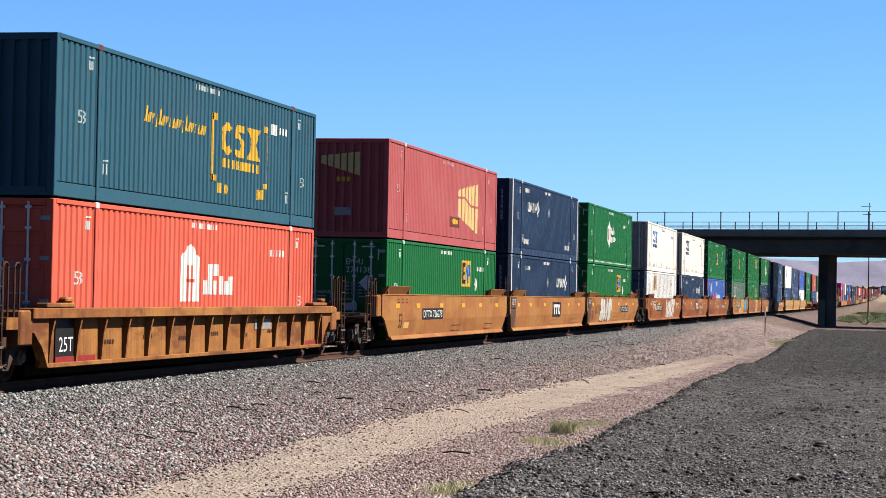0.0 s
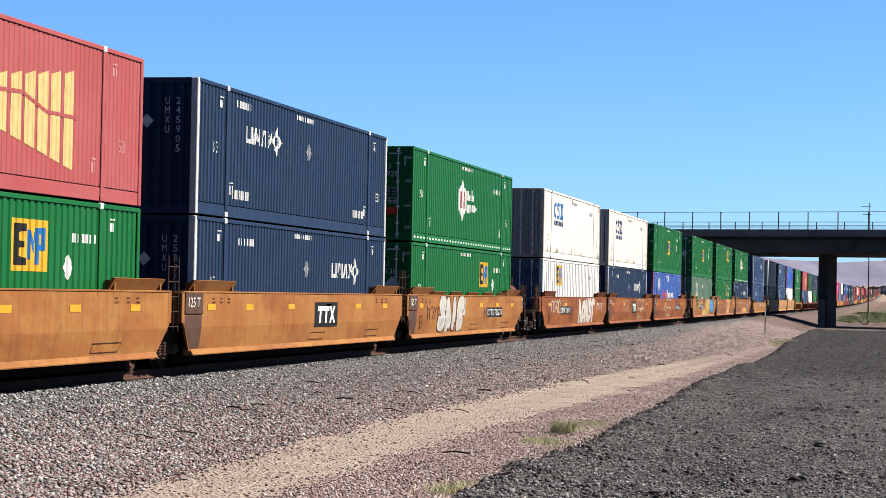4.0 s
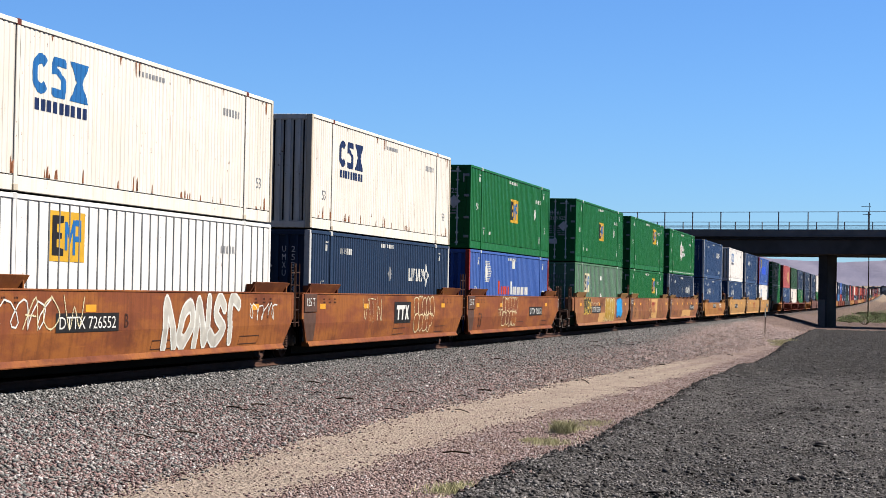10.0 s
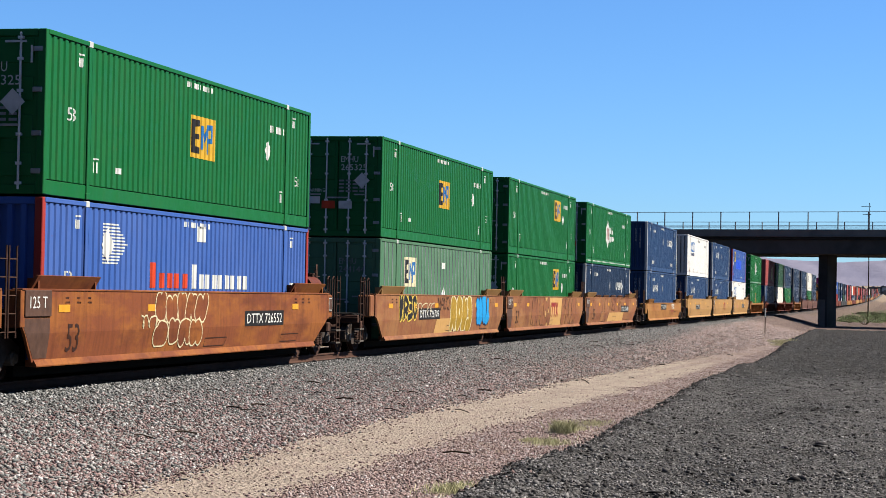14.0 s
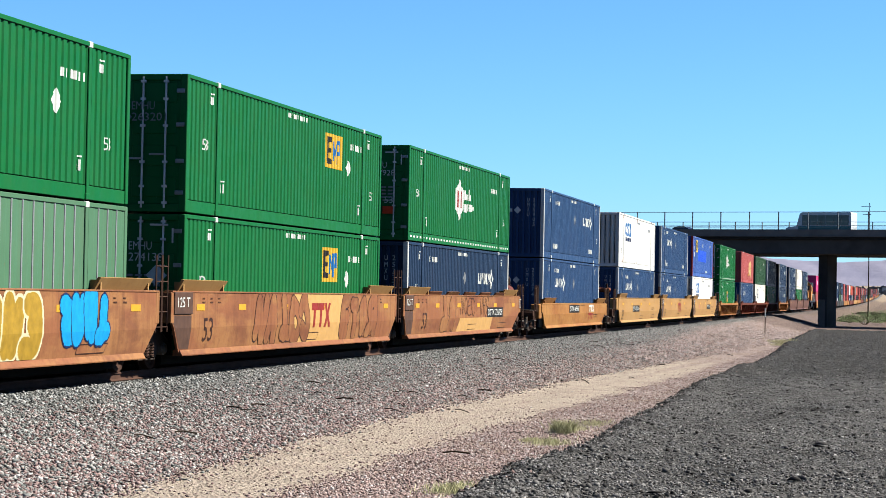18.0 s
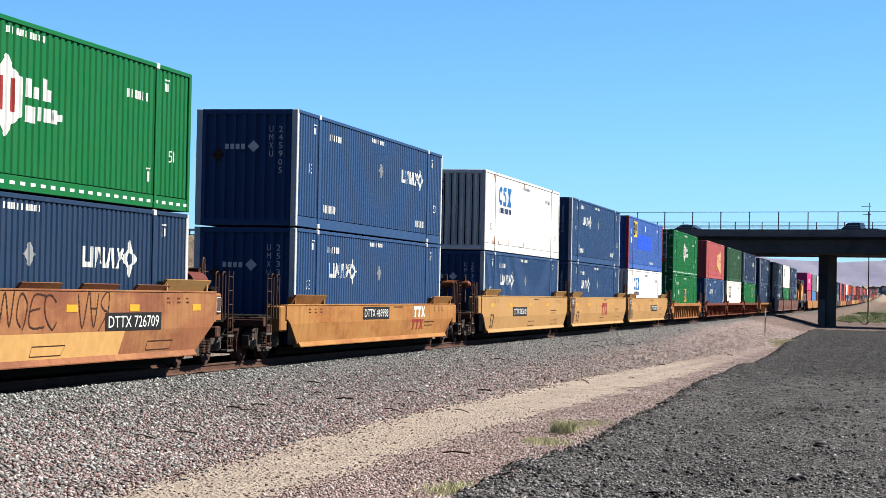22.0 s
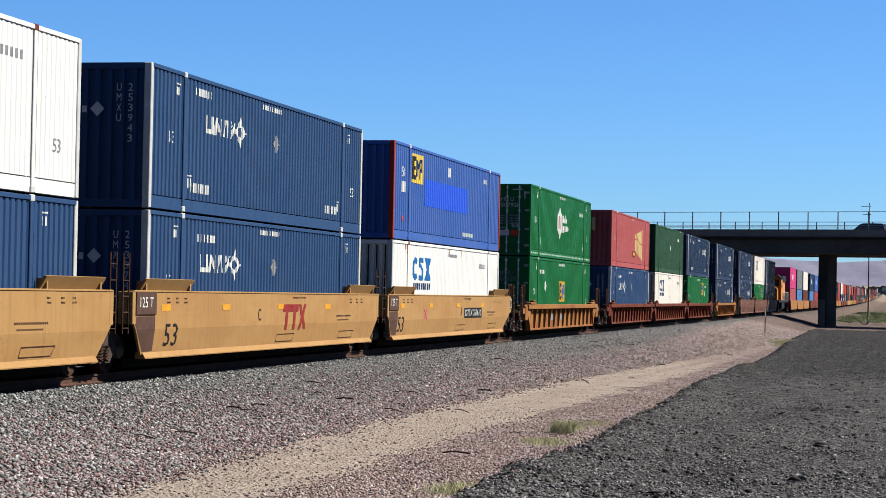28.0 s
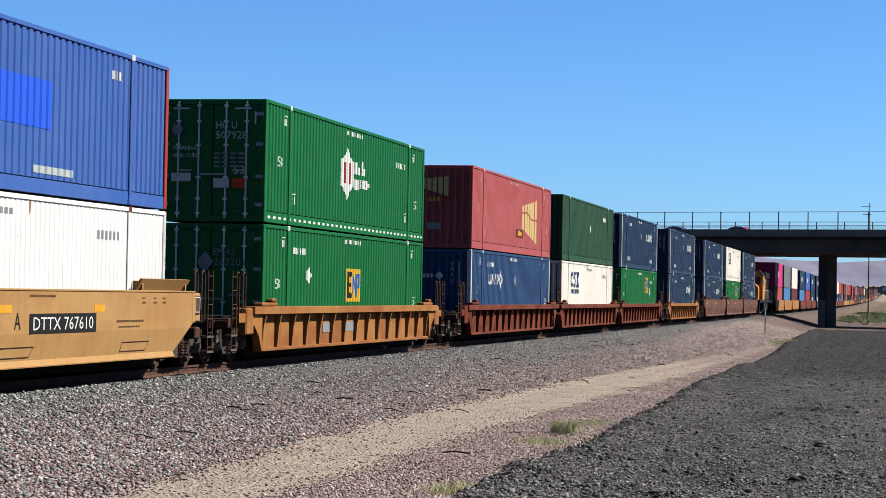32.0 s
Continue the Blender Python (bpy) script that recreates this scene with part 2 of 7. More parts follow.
class Shape:
    """Collects verts and faces of one part."""

    def __init__(self):
        self.v, self.f = [], []

    def add(self, verts, faces):
        k = len(self.v)
        self.v += [tuple(p) for p in verts]
        self.f += [tuple(i + k for i in q) for q in faces]
        return self

    def box(self, x0, x1, y0, y1, z0, z1, b=0.0):
        if b <= 0:
            v = [(x, y, z) for x in (x0, x1) for y in (y0, y1) for z in (z0, z1)]
            return self.add(v, [(0, 1, 3, 2), (4, 6, 7, 5), (0, 4, 5, 1), (2, 3, 7, 6), (0, 2, 6, 4), (1, 5, 7, 3)])
        xs, ys, zs = (x0, x1), (y0, y1), (z0, z1)
        v, idx = [], {}
        for i in (0, 1):
            for j in (0, 1):
                for k in (0, 1):
                    sx, sy, sz = (b if i == 0 else -b), (b if j == 0 else -b), (b if k == 0 else -b)
                    idx[i, j, k, 0] = len(v)
                    v.append((xs[i], ys[j] + sy, zs[k] + sz))
                    idx[i, j, k, 1] = len(v)
                    v.append((xs[i] + sx, ys[j], zs[k] + sz))
                    idx[i, j, k, 2] = len(v)
                    v.append((xs[i] + sx, ys[j] + sy, zs[k]))
        f = []
        for i in (0, 1):
            q = [idx[i, 0, 0, 0], idx[i, 1, 0, 0], idx[i, 1, 1, 0], idx[i, 0, 1, 0]]
            f.append(q if i else q[::-1])
            q = [idx[0, i, 0, 1], idx[1, i, 0, 1], idx[1, i, 1, 1], idx[0, i, 1, 1]]
            f.append(q[::-1] if i else q)
            q = [idx[0, 0, i, 2], idx[1, 0, i, 2], idx[1, 1, i, 2], idx[0, 1, i, 2]]
            f.append(q if i else q[::-1])
        for i in (0, 1):
            for j in (0, 1):
                f.append((idx[i, j, 0, 0], idx[i, j, 0, 1], idx[i, j, 1, 1], idx[i, j, 1, 0]))
                f.append((idx[i, 0, j, 0], idx[i, 0, j, 2], idx[i, 1, j, 2], idx[i, 1, j, 0]))
                f.append((idx[0, i, j, 1], idx[0, i, j, 2], idx[1, i, j, 2], idx[1, i, j, 1]))
                for k in (0, 1):
                    f.append((idx[i, j, k, 0], idx[i, j, k, 1], idx[i, j, k, 2]))
        return self.add(v, f)

    def prism(self, poly, a0, a1, axis="x"):
        """A polygon drawn in the two other axes, drawn out from a0 to a1."""
        def at(p, a):
            return {"x": (a, p[0], p[1]), "y": (p[0], a, p[1]), "z": (p[0], p[1], a)}[axis]
        n = len(poly)
        v = [at(p, a0) for p in poly] + [at(p, a1) for p in poly]
        f = [tuple(range(n))[::-1], tuple(range(n, 2 * n))] + [(i, (i + 1) % n, n + (i + 1) % n, n + i) for i in range(n)]
        return self.add(v, f)

    def cyl(self, p0, p1, r, n=10, r1=None):
        p0, p1 = Vector(p0), Vector(p1)
        w = (p1 - p0).normalized()
        a = w.orthogonal().normalized()
        b = w.cross(a)
        r1 = r if r1 is None else r1
        ring = [(math.cos(2 * math.pi * i / n), math.sin(2 * math.pi * i / n)) for i in range(n)]
        v = [p0 + (a * c + b * s) * r for c, s in ring] + [p1 + (a * c + b * s) * r1 for c, s in ring]
        f = [tuple(range(n))[::-1], tuple(range(n, 2 * n))] + [(i, (i + 1) % n, n + (i + 1) % n, n + i) for i in range(n)]
        return self.add(v, f)

    def pipe(self, pts, r, n=6, closed=False):
        """A tube swept along points."""
        pts = [Vector(p) for p in pts]
        m = len(pts)
        v, f, up = [], [], None
        for i, p in enumerate(pts):
            a = pts[i - 1] if i or closed else p
            b = pts[(i + 1) % m] if i < m - 1 or closed else p
            w = (b - a).normalized()
            up = w.orthogonal().normalized() if up is None else (up - w * up.dot(w)).normalized()
            side = w.cross(up)
            v += [p + (up * math.cos(2 * math.pi * k / n) + side * math.sin(2 * math.pi * k / n)) * r for k in range(n)]
        for i in range(m if closed else m - 1):
            j = (i + 1) % m
            f += [(i * n + k, i * n + (k + 1) % n, j * n + (k + 1) % n, j * n + k) for k in range(n)]
        if not closed:
            f += [tuple(range(n))[::-1], tuple((m - 1) * n + k for k in range(n))]
        return self.add(v, f)

    def lathe(self, prof, n=20):
        """A profile of (x, radius) turned about the x axis."""
        v = [(x, r * math.cos(2 * math.pi * k / n), r * math.sin(2 * math.pi * k / n)) for x, r in prof for k in range(n)]
        f = [(i * n + k, (i + 1) * n + k, (i + 1) * n + (k + 1) % n, i * n + (k + 1) % n) for i in range(len(prof) - 1) for k in range(n)]
        f += [tuple(range(n)), tuple((len(prof) - 1) * n + k for k in range(n))[::-1]]
        return self.add(v, f)

    def ring(self, centre, normal, radius, r, n=16):
        w = Vector(normal).normalized()
        a = w.orthogonal().normalized()
        b = w.cross(a)
        pts = [Vector(centre) + (a * math.cos(2 * math.pi * i / n) + b * math.sin(2 * math.pi * i / n)) * radius for i in range(n)]
        return self.pipe(pts, r, 5, True)

    def mesh(self, name, material):
        m = bpy.data.meshes.new(name)
        m.from_pydata(self.v, [], self.f)
        m.materials.append(material)
        return m


def part(name, shape, material, parent=None, label="", at=None):
    """Links a shape (or a mesh) as one mesh object under a thing or a part."""
    data = shape if isinstance(shape, bpy.types.Mesh) else shape.mesh(name, material)
    ob = new(name, data)
    if parent is not None:
        ob.parent = parent
    if at is not None:
        ob.matrix_basis = at
    if label:
        tagged(ob, label)
    return ob


def thing(name, label, category, group="", at=None, kind=""):
    ob = new(name)
    if at is not None:
        ob.matrix_basis = at
    return tagged(ob, label, category, group, kind)


def structure(name, shape, material, label=""):
    ob = new(name, shape if isinstance(shape, bpy.types.Mesh) else shape.mesh(name, material))
    return tagged(ob, label, "", "", "structure")


# ---- flat markings that follow the surface below them ----
GLYPHS = {}


def glyph_polys(text):
    """The built-in font's polygons of a text, in units of its size."""
    if text not in GLYPHS:
        cu = bpy.data.curves.new("lettering", "FONT")
        cu.body, cu.size, cu.resolution_u = text, 1.0, 2
        ob = bpy.data.objects.new("lettering", cu)
        me = bpy.data.meshes.new_from_object(ob)
        GLYPHS[text] = [[tuple(me.vertices[i].co[:2]) for i in q.vertices] for q in me.polygons]
        bpy.data.objects.remove(ob)
        bpy.data.meshes.remove(me)
        bpy.data.curves.remove(cu)
    return GLYPHS[text]


def words(text, u, v, w, h):
    """Lettering fitted into the box from (u, v), w wide and h high."""
    polys = glyph_polys(text)
    xs, ys = [p[0] for q in polys for p in q], [p[1] for q in polys for p in q]
    x0, y0 = min(xs), min(ys)
    sx, sy = w / max(1e-6, max(xs) - x0), h / max(1e-6, max(ys) - y0)
    return [[(u + (x - x0) * sx, v + (y - y0) * sy) for x, y in q] for q in polys]


def bar(u0, v0, u1, v1):
    return [(u0, v0), (u1, v0), (u1, v1), (u0, v1)]


def bars(u, v, w, h, n, fill=0.55):
    """A row of n plain bars where writing cannot be read."""
    step = w / n
    return [bar(u + i * step, v, u + (i + fill) * step, v + h) for i in range(n)]


def lozenge(u, v, w, h):
    return [(u, v - h / 2), (u + w / 2, v), (u, v + h / 2), (u - w / 2, v)]


def disc(u, v, ru, rv, n=14):
    return [(u + ru * math.cos(2 * math.pi * i / n), v + rv * math.sin(2 * math.pi * i / n)) for i in range(n)]


def ribbon(pts, w):
    """A stroke of the width w along points, as one strip."""
    pts = [p for i, p in enumerate(pts) if not i or math.dist(p, pts[i - 1]) > 1e-4]
    sides = []
    for i, (x, y) in enumerate(pts):
        (a, b), (c, d) = pts[max(0, i - 1)], pts[min(len(pts) - 1, i + 1)]
        l = math.hypot(c - a, d - b) or 1
        nx, ny = -(d - b) / l * w / 2, (c - a) / l * w / 2
        sides.append(((x + nx, y + ny), (x - nx, y - ny)))
    return [[p[0], p[1], q[1], q[0]] for p, q in zip(sides, sides[1:])]


def cut(poly, k, axis, keep_low):
    out = []
    for p, q in zip(poly, poly[1:] + poly[:1]):
        a, b = (p[axis] <= k) == keep_low, (q[axis] <= k) == keep_low
        if a:
            out.append(p)
        if a != b:
            s = (k - p[axis]) / (q[axis] - p[axis])
            out.append((p[0] + s * (q[0] - p[0]), p[1] + s * (q[1] - p[1])))
    return out


def sliced(polys, breaks, axis):
    done = []
    for poly in polys:
        lo, hi = min(p[axis] for p in poly), max(p[axis] for p in poly)
        rest = poly
        for k in breaks:
            if k <= lo + 1e-6:
                continue
            if k >= hi - 1e-6:
                break
            low = cut(rest, k, axis, True)
            if len(low) > 2:
                done.append(low)
            rest = cut(rest, k, axis, False)
            if len(rest) < 3:
                break
        if len(rest) > 2:
            done.append(rest)
    return done


def mark(name, polys, material, parent, face, label="", lift=0.006):
    """A marking as a thin film on a face: face.place(u, v, lift) gives the place, face.us and face.vs its folds."""
    if name in SINGLES and len(polys) > 1:
        return [mark(name, [q], material, parent, face, label, lift) for q in polys][0]
    if face.us:
        polys = sliced(polys, face.us, 0)
    if face.vs:
        polys = sliced(polys, face.vs, 1)
    s, known = Shape(), {}
    for q in polys:
        ids = []
        for u, v in q:
            key = (round(u, 4), round(v, 4))
            if key not in known:
                known[key] = len(s.v)
                s.v.append(face.place(u, v, lift))
            if not ids or ids[-1] != known[key]:
                ids.append(known[key])
        if len(ids) > 2 and len(set(ids)) == len(ids):
            s.f.append(tuple(ids))
    ob = part(name, s, material, parent, label)
    if name in FINE_PRINT:
        ob["kind"] = "stuff"
    return ob


SINGLES = ("label_plate", "diamond_mark", "emblem_block", "emblem_form", "emblem_frame")
FINE_PRINT = ("stencil_line", "stencil", "serial_mark", "lettering", "route_mark", "lift_mark", "emblem_line", "slogan_bar", "warning_mark", "emblem_word", "size_mark")


class Face:
    def __init__(self, place, us=(), vs=()):
        self.place, self.us, self.vs = place, us, vs


# ---- intermodal containers (53 feet) ----
BOX_L, BOX_W, BOX_H = 16.154, 2.591, 2.845
HX, HY = BOX_W / 2, BOX_L / 2
POST_Y = 6.096                      # the lifting posts stand at the 40-foot places


def folds(y0, y1, pitch, flat=0.5, slope=0.12, deep=0.02):
    """The profile of corrugated sheet: pairs of (y, depth)."""
    n = max(1, round((y1 - y0) / pitch))
    p = (y1 - y0) / n
    out = []
    for i in range(n):
        a = y0 + i * p
        for k, d in ((0.0, 0), (flat, 0), (flat + slope, deep), (1 - slope, deep)):
            out.append((a + k * p, d))
    out.append((y1, 0))
    return out


SECTIONS = ((-HY + 0.1, -POST_Y - 0.11), (-POST_Y + 0.11, POST_Y - 0.11), (POST_Y + 0.11, HY - 0.1))


def side_sheet(profile, sign, z0, z1):
    s = Shape()
    v = []
    for y, d in profile:
        x = sign * (HX - 0.012 - d)
        v += [(x, y, z0), (x, y, z1)]
    s.add(v, [(2 * i, 2 * i + 2, 2 * i + 3, 2 * i + 1)[::sign] for i in range(len(profile) - 1)])
    return s


def side_face(pitch, deep):
    prof = [p for a, b in SECTIONS for p in folds(a, b, pitch, deep=deep)]
    ys = [p[0] for p in prof]

    def place(u, v, lift):
        y = u - HY
        d = 0.0
        for (a, da), (b, db) in zip(prof, prof[1:]):
            if a <= y <= b:
                d = da + (db - da) * ((y - a) / (b - a) if b > a else 0)
                break
        return (HX - 0.012 - d + lift, y, v)
    return Face(place, [y + HY for y in ys])


FRONT_FACE = Face(lambda u, v, lift: (u, -HY - lift, v))


def container(label, coat, posts=None, door=None, ends="ribs", pitch=0.27, deep=0.028, far=False, ribs=None, group="double-stacked containers", dotted=False, end_coat=None):
    """A 53-foot container; ends: 'ribs' (pressed front wall) or 'doors' at the front."""
    c = thing("intermodal_container", label, "container", group)
    posts = posts or coat
    part("body", Shape().box(-HX + 0.07, HX - 0.07, -HY + 0.1, HY - 0.1, 0.06, BOX_H - 0.05), coat, c)
    if far:
        for sign in (-1, 1):
            part("side_panel", side_sheet(folds(-HY + 0.1, HY - 0.1, 0.5, deep=0.03), sign, 0.02, BOX_H), coat, c)
        for sy in (-1, 1):
            part("end_wall", Shape().box(-HX, HX, *sorted((sy * (HY - 0.1), sy * HY)), 0.0, BOX_H - 0.01), coat, c)
        return c
    for sign in (-1, 1):
        for a, b in SECTIONS:
            part("side_panel", side_sheet(folds(a, b, pitch, deep=deep), sign, 0.27, BOX_H - 0.05), coat, c)
        part("top_rail", Shape().box(*sorted((sign * (HX - 0.09), sign * (HX + 0.008))), -HY + 0.1, HY - 0.1, BOX_H - 0.085, BOX_H, 0.008), coat, c)
        low = part("bottom_rail", Shape().box(*sorted((sign * (HX - 0.1), sign * (HX - 0.02))), -HY + 0.1, HY - 0.1, 0.0, 0.25, 0.008), coat, c)
        if dotted and sign > 0:
            for y in np.arange(-HY + 0.3, HY - 0.3, 0.42):
                part("reflector", Shape().box(HX - 0.02, HX - 0.014, y, y + 0.2, 0.1, 0.16), M_MARKWHITE, low)
        for y in (-POST_Y, POST_Y):
            part("lifting_post", Shape().box(*sorted((sign * (HX - 0.1), sign * (HX + 0.004))), y - 0.07, y + 0.07, 0.1, BOX_H - 0.05, 0.01), coat, c)
            for z in (0, BOX_H - 0.1):
                part("corner_casting", Shape().box(*sorted((sign * (HX - 0.14), sign * (HX + 0.01))), y - 0.09, y + 0.09, z - 0.004, z + 0.115, 0.012), (M_BROWN if end_coat or coat is M_TEAL else M_POST) if z else (coat if posts is M_RED else posts), c)
        for sy in (-1, 1):
            part("corner_post", Shape().box(*sorted((sign * (HX - 0.15), sign * HX)), *sorted((sy * (HY - 0.14), sy * HY)), 0.0, BOX_H - 0.002, 0.012), posts, c)
        if ribs is not None:
            rib = Shape().prism([(-0.035, 0), (-0.02, 0.03), (0.02, 0.03), (0.035, 0)], 0.29, BOX_H - 0.07, "z")
            rib = Shape().add([(p[1] * sign + sign * (HX - 0.03), p[0], p[2]) for p in rib.v], rib.f).mesh("rib", ribs)
            for a, b in SECTIONS:
                n = max(2, round((b - a) / 0.44))
                for i in range(1, n):
                    part("rib", rib, ribs, c, at=pose(0, a + (b - a) * i / n, 0))
    front = door if door and ends == "doors" else coat
    part("header_rail", Shape().box(-HX + 0.15, HX - 0.15, -HY, -HY + 0.1, BOX_H - 0.13, BOX_H - 0.003, 0.01), front, c)
    part("sill_rail", Shape().box(-HX + 0.15, HX - 0.15, -HY, -HY + 0.1, 0, 0.16, 0.01), front, c)
    part("header_rail", Shape().box(-HX + 0.15, HX - 0.15, HY - 0.1, HY, BOX_H - 0.13, BOX_H - 0.003, 0.01), coat, c)
    part("sill_rail", Shape().box(-HX + 0.15, HX - 0.15, HY - 0.1, HY, 0, 0.16, 0.01), coat, c)
    for sy in (-1, 1):
        leaf_end = (ends == "doors") == (sy < 0)
        if leaf_end:
            for sx in (-1, 1):
                a, b = sorted((sx * 0.015, sx * (HX - 0.15)))
                leaf = Shape().box(a, b, *sorted((sy * (HY - 0.07), sy * (HY - 0.035))), 0.16, BOX_H - 0.13, 0.01)
                for z in (0.3, 0.95, 1.6, 2.25):
                    leaf.box(a + 0.08, b - 0.08, *sorted((sy * (HY - 0.045), sy * (HY - 0.02))), z, z + 0.42, 0.015)
                leaf = part("door_leaf", leaf, door or coat, c)
                for k in (0.28, 0.72):
                    x = sx * (0.015 + k * (HX - 0.165))
                    bar_ = Shape().cyl((x, sy * (HY + 0.005), 0.08), (x, sy * (HY + 0.005), BOX_H - 0.06), 0.022, 8)
                    for z in (0.16, 0.5, 1.0, 1.75, 2.3, BOX_H - 0.18):
                        bar_.box(x - 0.05, x + 0.05, *sorted((sy * (HY - 0.03), sy * (HY + 0.03))), z, z + 0.05)
                    part("locking_bar", bar_, M_BARSTEEL, leaf, "galvanised locking bar")
                    part("door_handle", Shape().box(*sorted((x, x - sx * 0.34)), *sorted((sy * HY, sy * (HY + 0.028))), 1.02 + 0.2 * k, 1.06 + 0.2 * k), M_GALV, leaf)
                for z in (0.35, 1.0, 1.75, 2.45):
                    part("hinge", Shape().box(*sorted((sx * (HX - 0.24), sx * (HX - 0.06))), *sorted((sy * (HY - 0.02), sy * (HY + 0.012))), z, z + 0.09, 0.01), M_GALV, leaf)
        else:
            s = Shape()
            prof = folds(-HX + 0.15, HX - 0.15, 0.245, 0.36, 0.07, 0.065)
            v = [(x, sy * (HY - 0.01 - d), z) for x, d in prof for z in (0.16, BOX_H - 0.13)]
            s.add(v, [(2 * i, 2 * i + 2, 2 * i + 3, 2 * i + 1) for i in range(len(prof) - 1)])
            part("end_wall", s, end_coat or coat, c)
            # a narrow black strip down the middle of each groove
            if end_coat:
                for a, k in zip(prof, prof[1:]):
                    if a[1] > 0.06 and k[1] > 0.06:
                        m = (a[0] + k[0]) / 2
                        part("groove_grime", Shape().box(m - 0.02, m + 0.018, *sorted((sy * (HY - 0.076), sy * (HY - 0.071))), 0.18, BOX_H - 0.15), M_GRIME, c, "narrow black strip in the groove")
    roof = Shape()
    prof = folds(-HY + 0.1, HY - 0.1, 0.4, deep=0.02)
    roof.add([(x, y, BOX_H - 0.012 - d) for y, d in prof for x in (-HX + 0.08, HX - 0.08)], [(2 * i, 2 * i + 1, 2 * i + 3, 2 * i + 2) for i in range(len(prof) - 1)])
    part("roof_panel", roof, coat, c)
    return c


def small_marks(c, face, mat=M_MARKWHITE, low=True):
    """The small stencils that every box carries."""
    mark("size_mark", words("53", 1.05, 1.35, 0.32, 0.24), mat, c, face)
    mark("size_mark", words("53", HY * 2 - 1.2, 0.95, 0.32, 0.24), mat, c, face)
    for u in (2.25, BOX_L - 2.5) if low else ():
        mark("lift_mark", bars(u, 0.5, 0.22, 0.2, 2) + [bar(u, 0.74, u + 0.22, 0.77)], mat, c, face)
    for u in (1.45, BOX_L - 1.55):
        mark("lift_mark", bars(u, 2.35, 0.25, 0.16, 2) + [bar(u, 2.56, u + 0.25, 2.59)], mat, c, face)
    mark("stencil_line", bars(7.2, 2.58, 1.6, 0.11, 9), mat, c, face)


def number_row(c, face, u, v, mat=M_MARKWHITE, n=6, w=1.15):
    mark("serial_mark", bars(u, v, w, 0.16, n, 0.52), mat, c, face)


def emblem_square(c, face, u, v, ground=M_GOLD):
    """The yellow square emblem with a dark and a blue form in it."""
    e = mark("emblem", [bar(u, v, u + 1.55, v + 0.88)], ground, c, face, "yellow square emblem")
    k, t = u + 0.1, v + 0.1
    mark("emblem_form", [[(k, t), (k + 0.5, t), (k + 0.5, t + 0.12), (k + 0.2, t + 0.15), (k + 0.2, t + 0.29), (k + 0.42, t + 0.3), (k + 0.42, t + 0.4), (k + 0.2, t + 0.41), (k + 0.2, t + 0.55), (k + 0.5, t + 0.58), (k + 0.5, t + 0.7), (k, t + 0.7)]], M_MARKBLACK, e, face, "", 0.009)
    k = u + 0.66
    blue = [bar(k, t + 0.1, k + 0.11, t + 0.6), [(k + 0.11, t + 0.6), (k + 0.11, t + 0.42), (k + 0.23, t + 0.2), (k + 0.23, t + 0.4)], [(k + 0.23, t + 0.4), (k + 0.23, t + 0.2), (k + 0.35, t + 0.44), (k + 0.35, t + 0.62)], bar(k + 0.35, t + 0.02, k + 0.46, t + 0.64)]
    blue += [bar(k + 0.46, t + 0.54, k + 0.72, t + 0.65), bar(k + 0.6, t + 0.36, k + 0.72, t + 0.54), bar(k + 0.46, t + 0.26, k + 0.72, t + 0.36)]
    mark("emblem_form", blue, M_MARKBLUE if ground is not M_PALEYELLOW else M_MARKNAVY, e, face, "", 0.009)


def emblem_hex(c, face, u=6.6, v=1.05):
    """White six-sided emblem with red bars, and white blocks beside it."""
    w, m = 1.25, 0.62
    pts = [(u + w / 2, v - 0.43), (u + w * 0.72, v - 0.2), (u + w, v - 0.05), (u + w, v + 0.6), (u + w * 0.72, v + 0.72), (u + w / 2, v + 0.95), (u + w * 0.28, v + 0.72), (u, v + 0.6), (u, v - 0.05), (u + w * 0.28, v - 0.2)]
    pts = [(a, b + 0.24) for a, b in pts]
    e = mark("emblem", [pts], M_MARKWHITE, c, face, "white hexagonal emblem")
    v += 0.24
    mark("emblem_form", [bar(u + 0.3, v, u + 0.48, v + 0.56), bar(u + 0.77, v, u + 0.95, v + 0.56)], M_MARKRED, e, face, "", 0.009)
    k = u + w + 0.18
    mark("emblem_block", [bar(k, v + 0.3, k + 0.2, v + 0.62), bar(k + 0.3, v + 0.3, k + 0.55, v + 0.5), bar(k + 0.65, v + 0.3, k + 0.85, v + 0.68), bar(k + 0.85, v + 0.3, k + 1.0, v + 0.5)], M_MARKWHITE, c, face)
    mark("emblem_block", [bar(k, v - 0.12, k + 0.35, v + 0.16), bar(k + 0.45, v - 0.06, k + 0.6, v + 0.18), bar(k + 0.7, v - 0.06, k + 1.0, v + 0.18), bar(k + 1.1, v - 0.06, k + 1.3, v + 0.18), bar(k + 1.1, v + 0.0, k + 1.5, v + 0.12)], M_MARKWHITE, c, face)


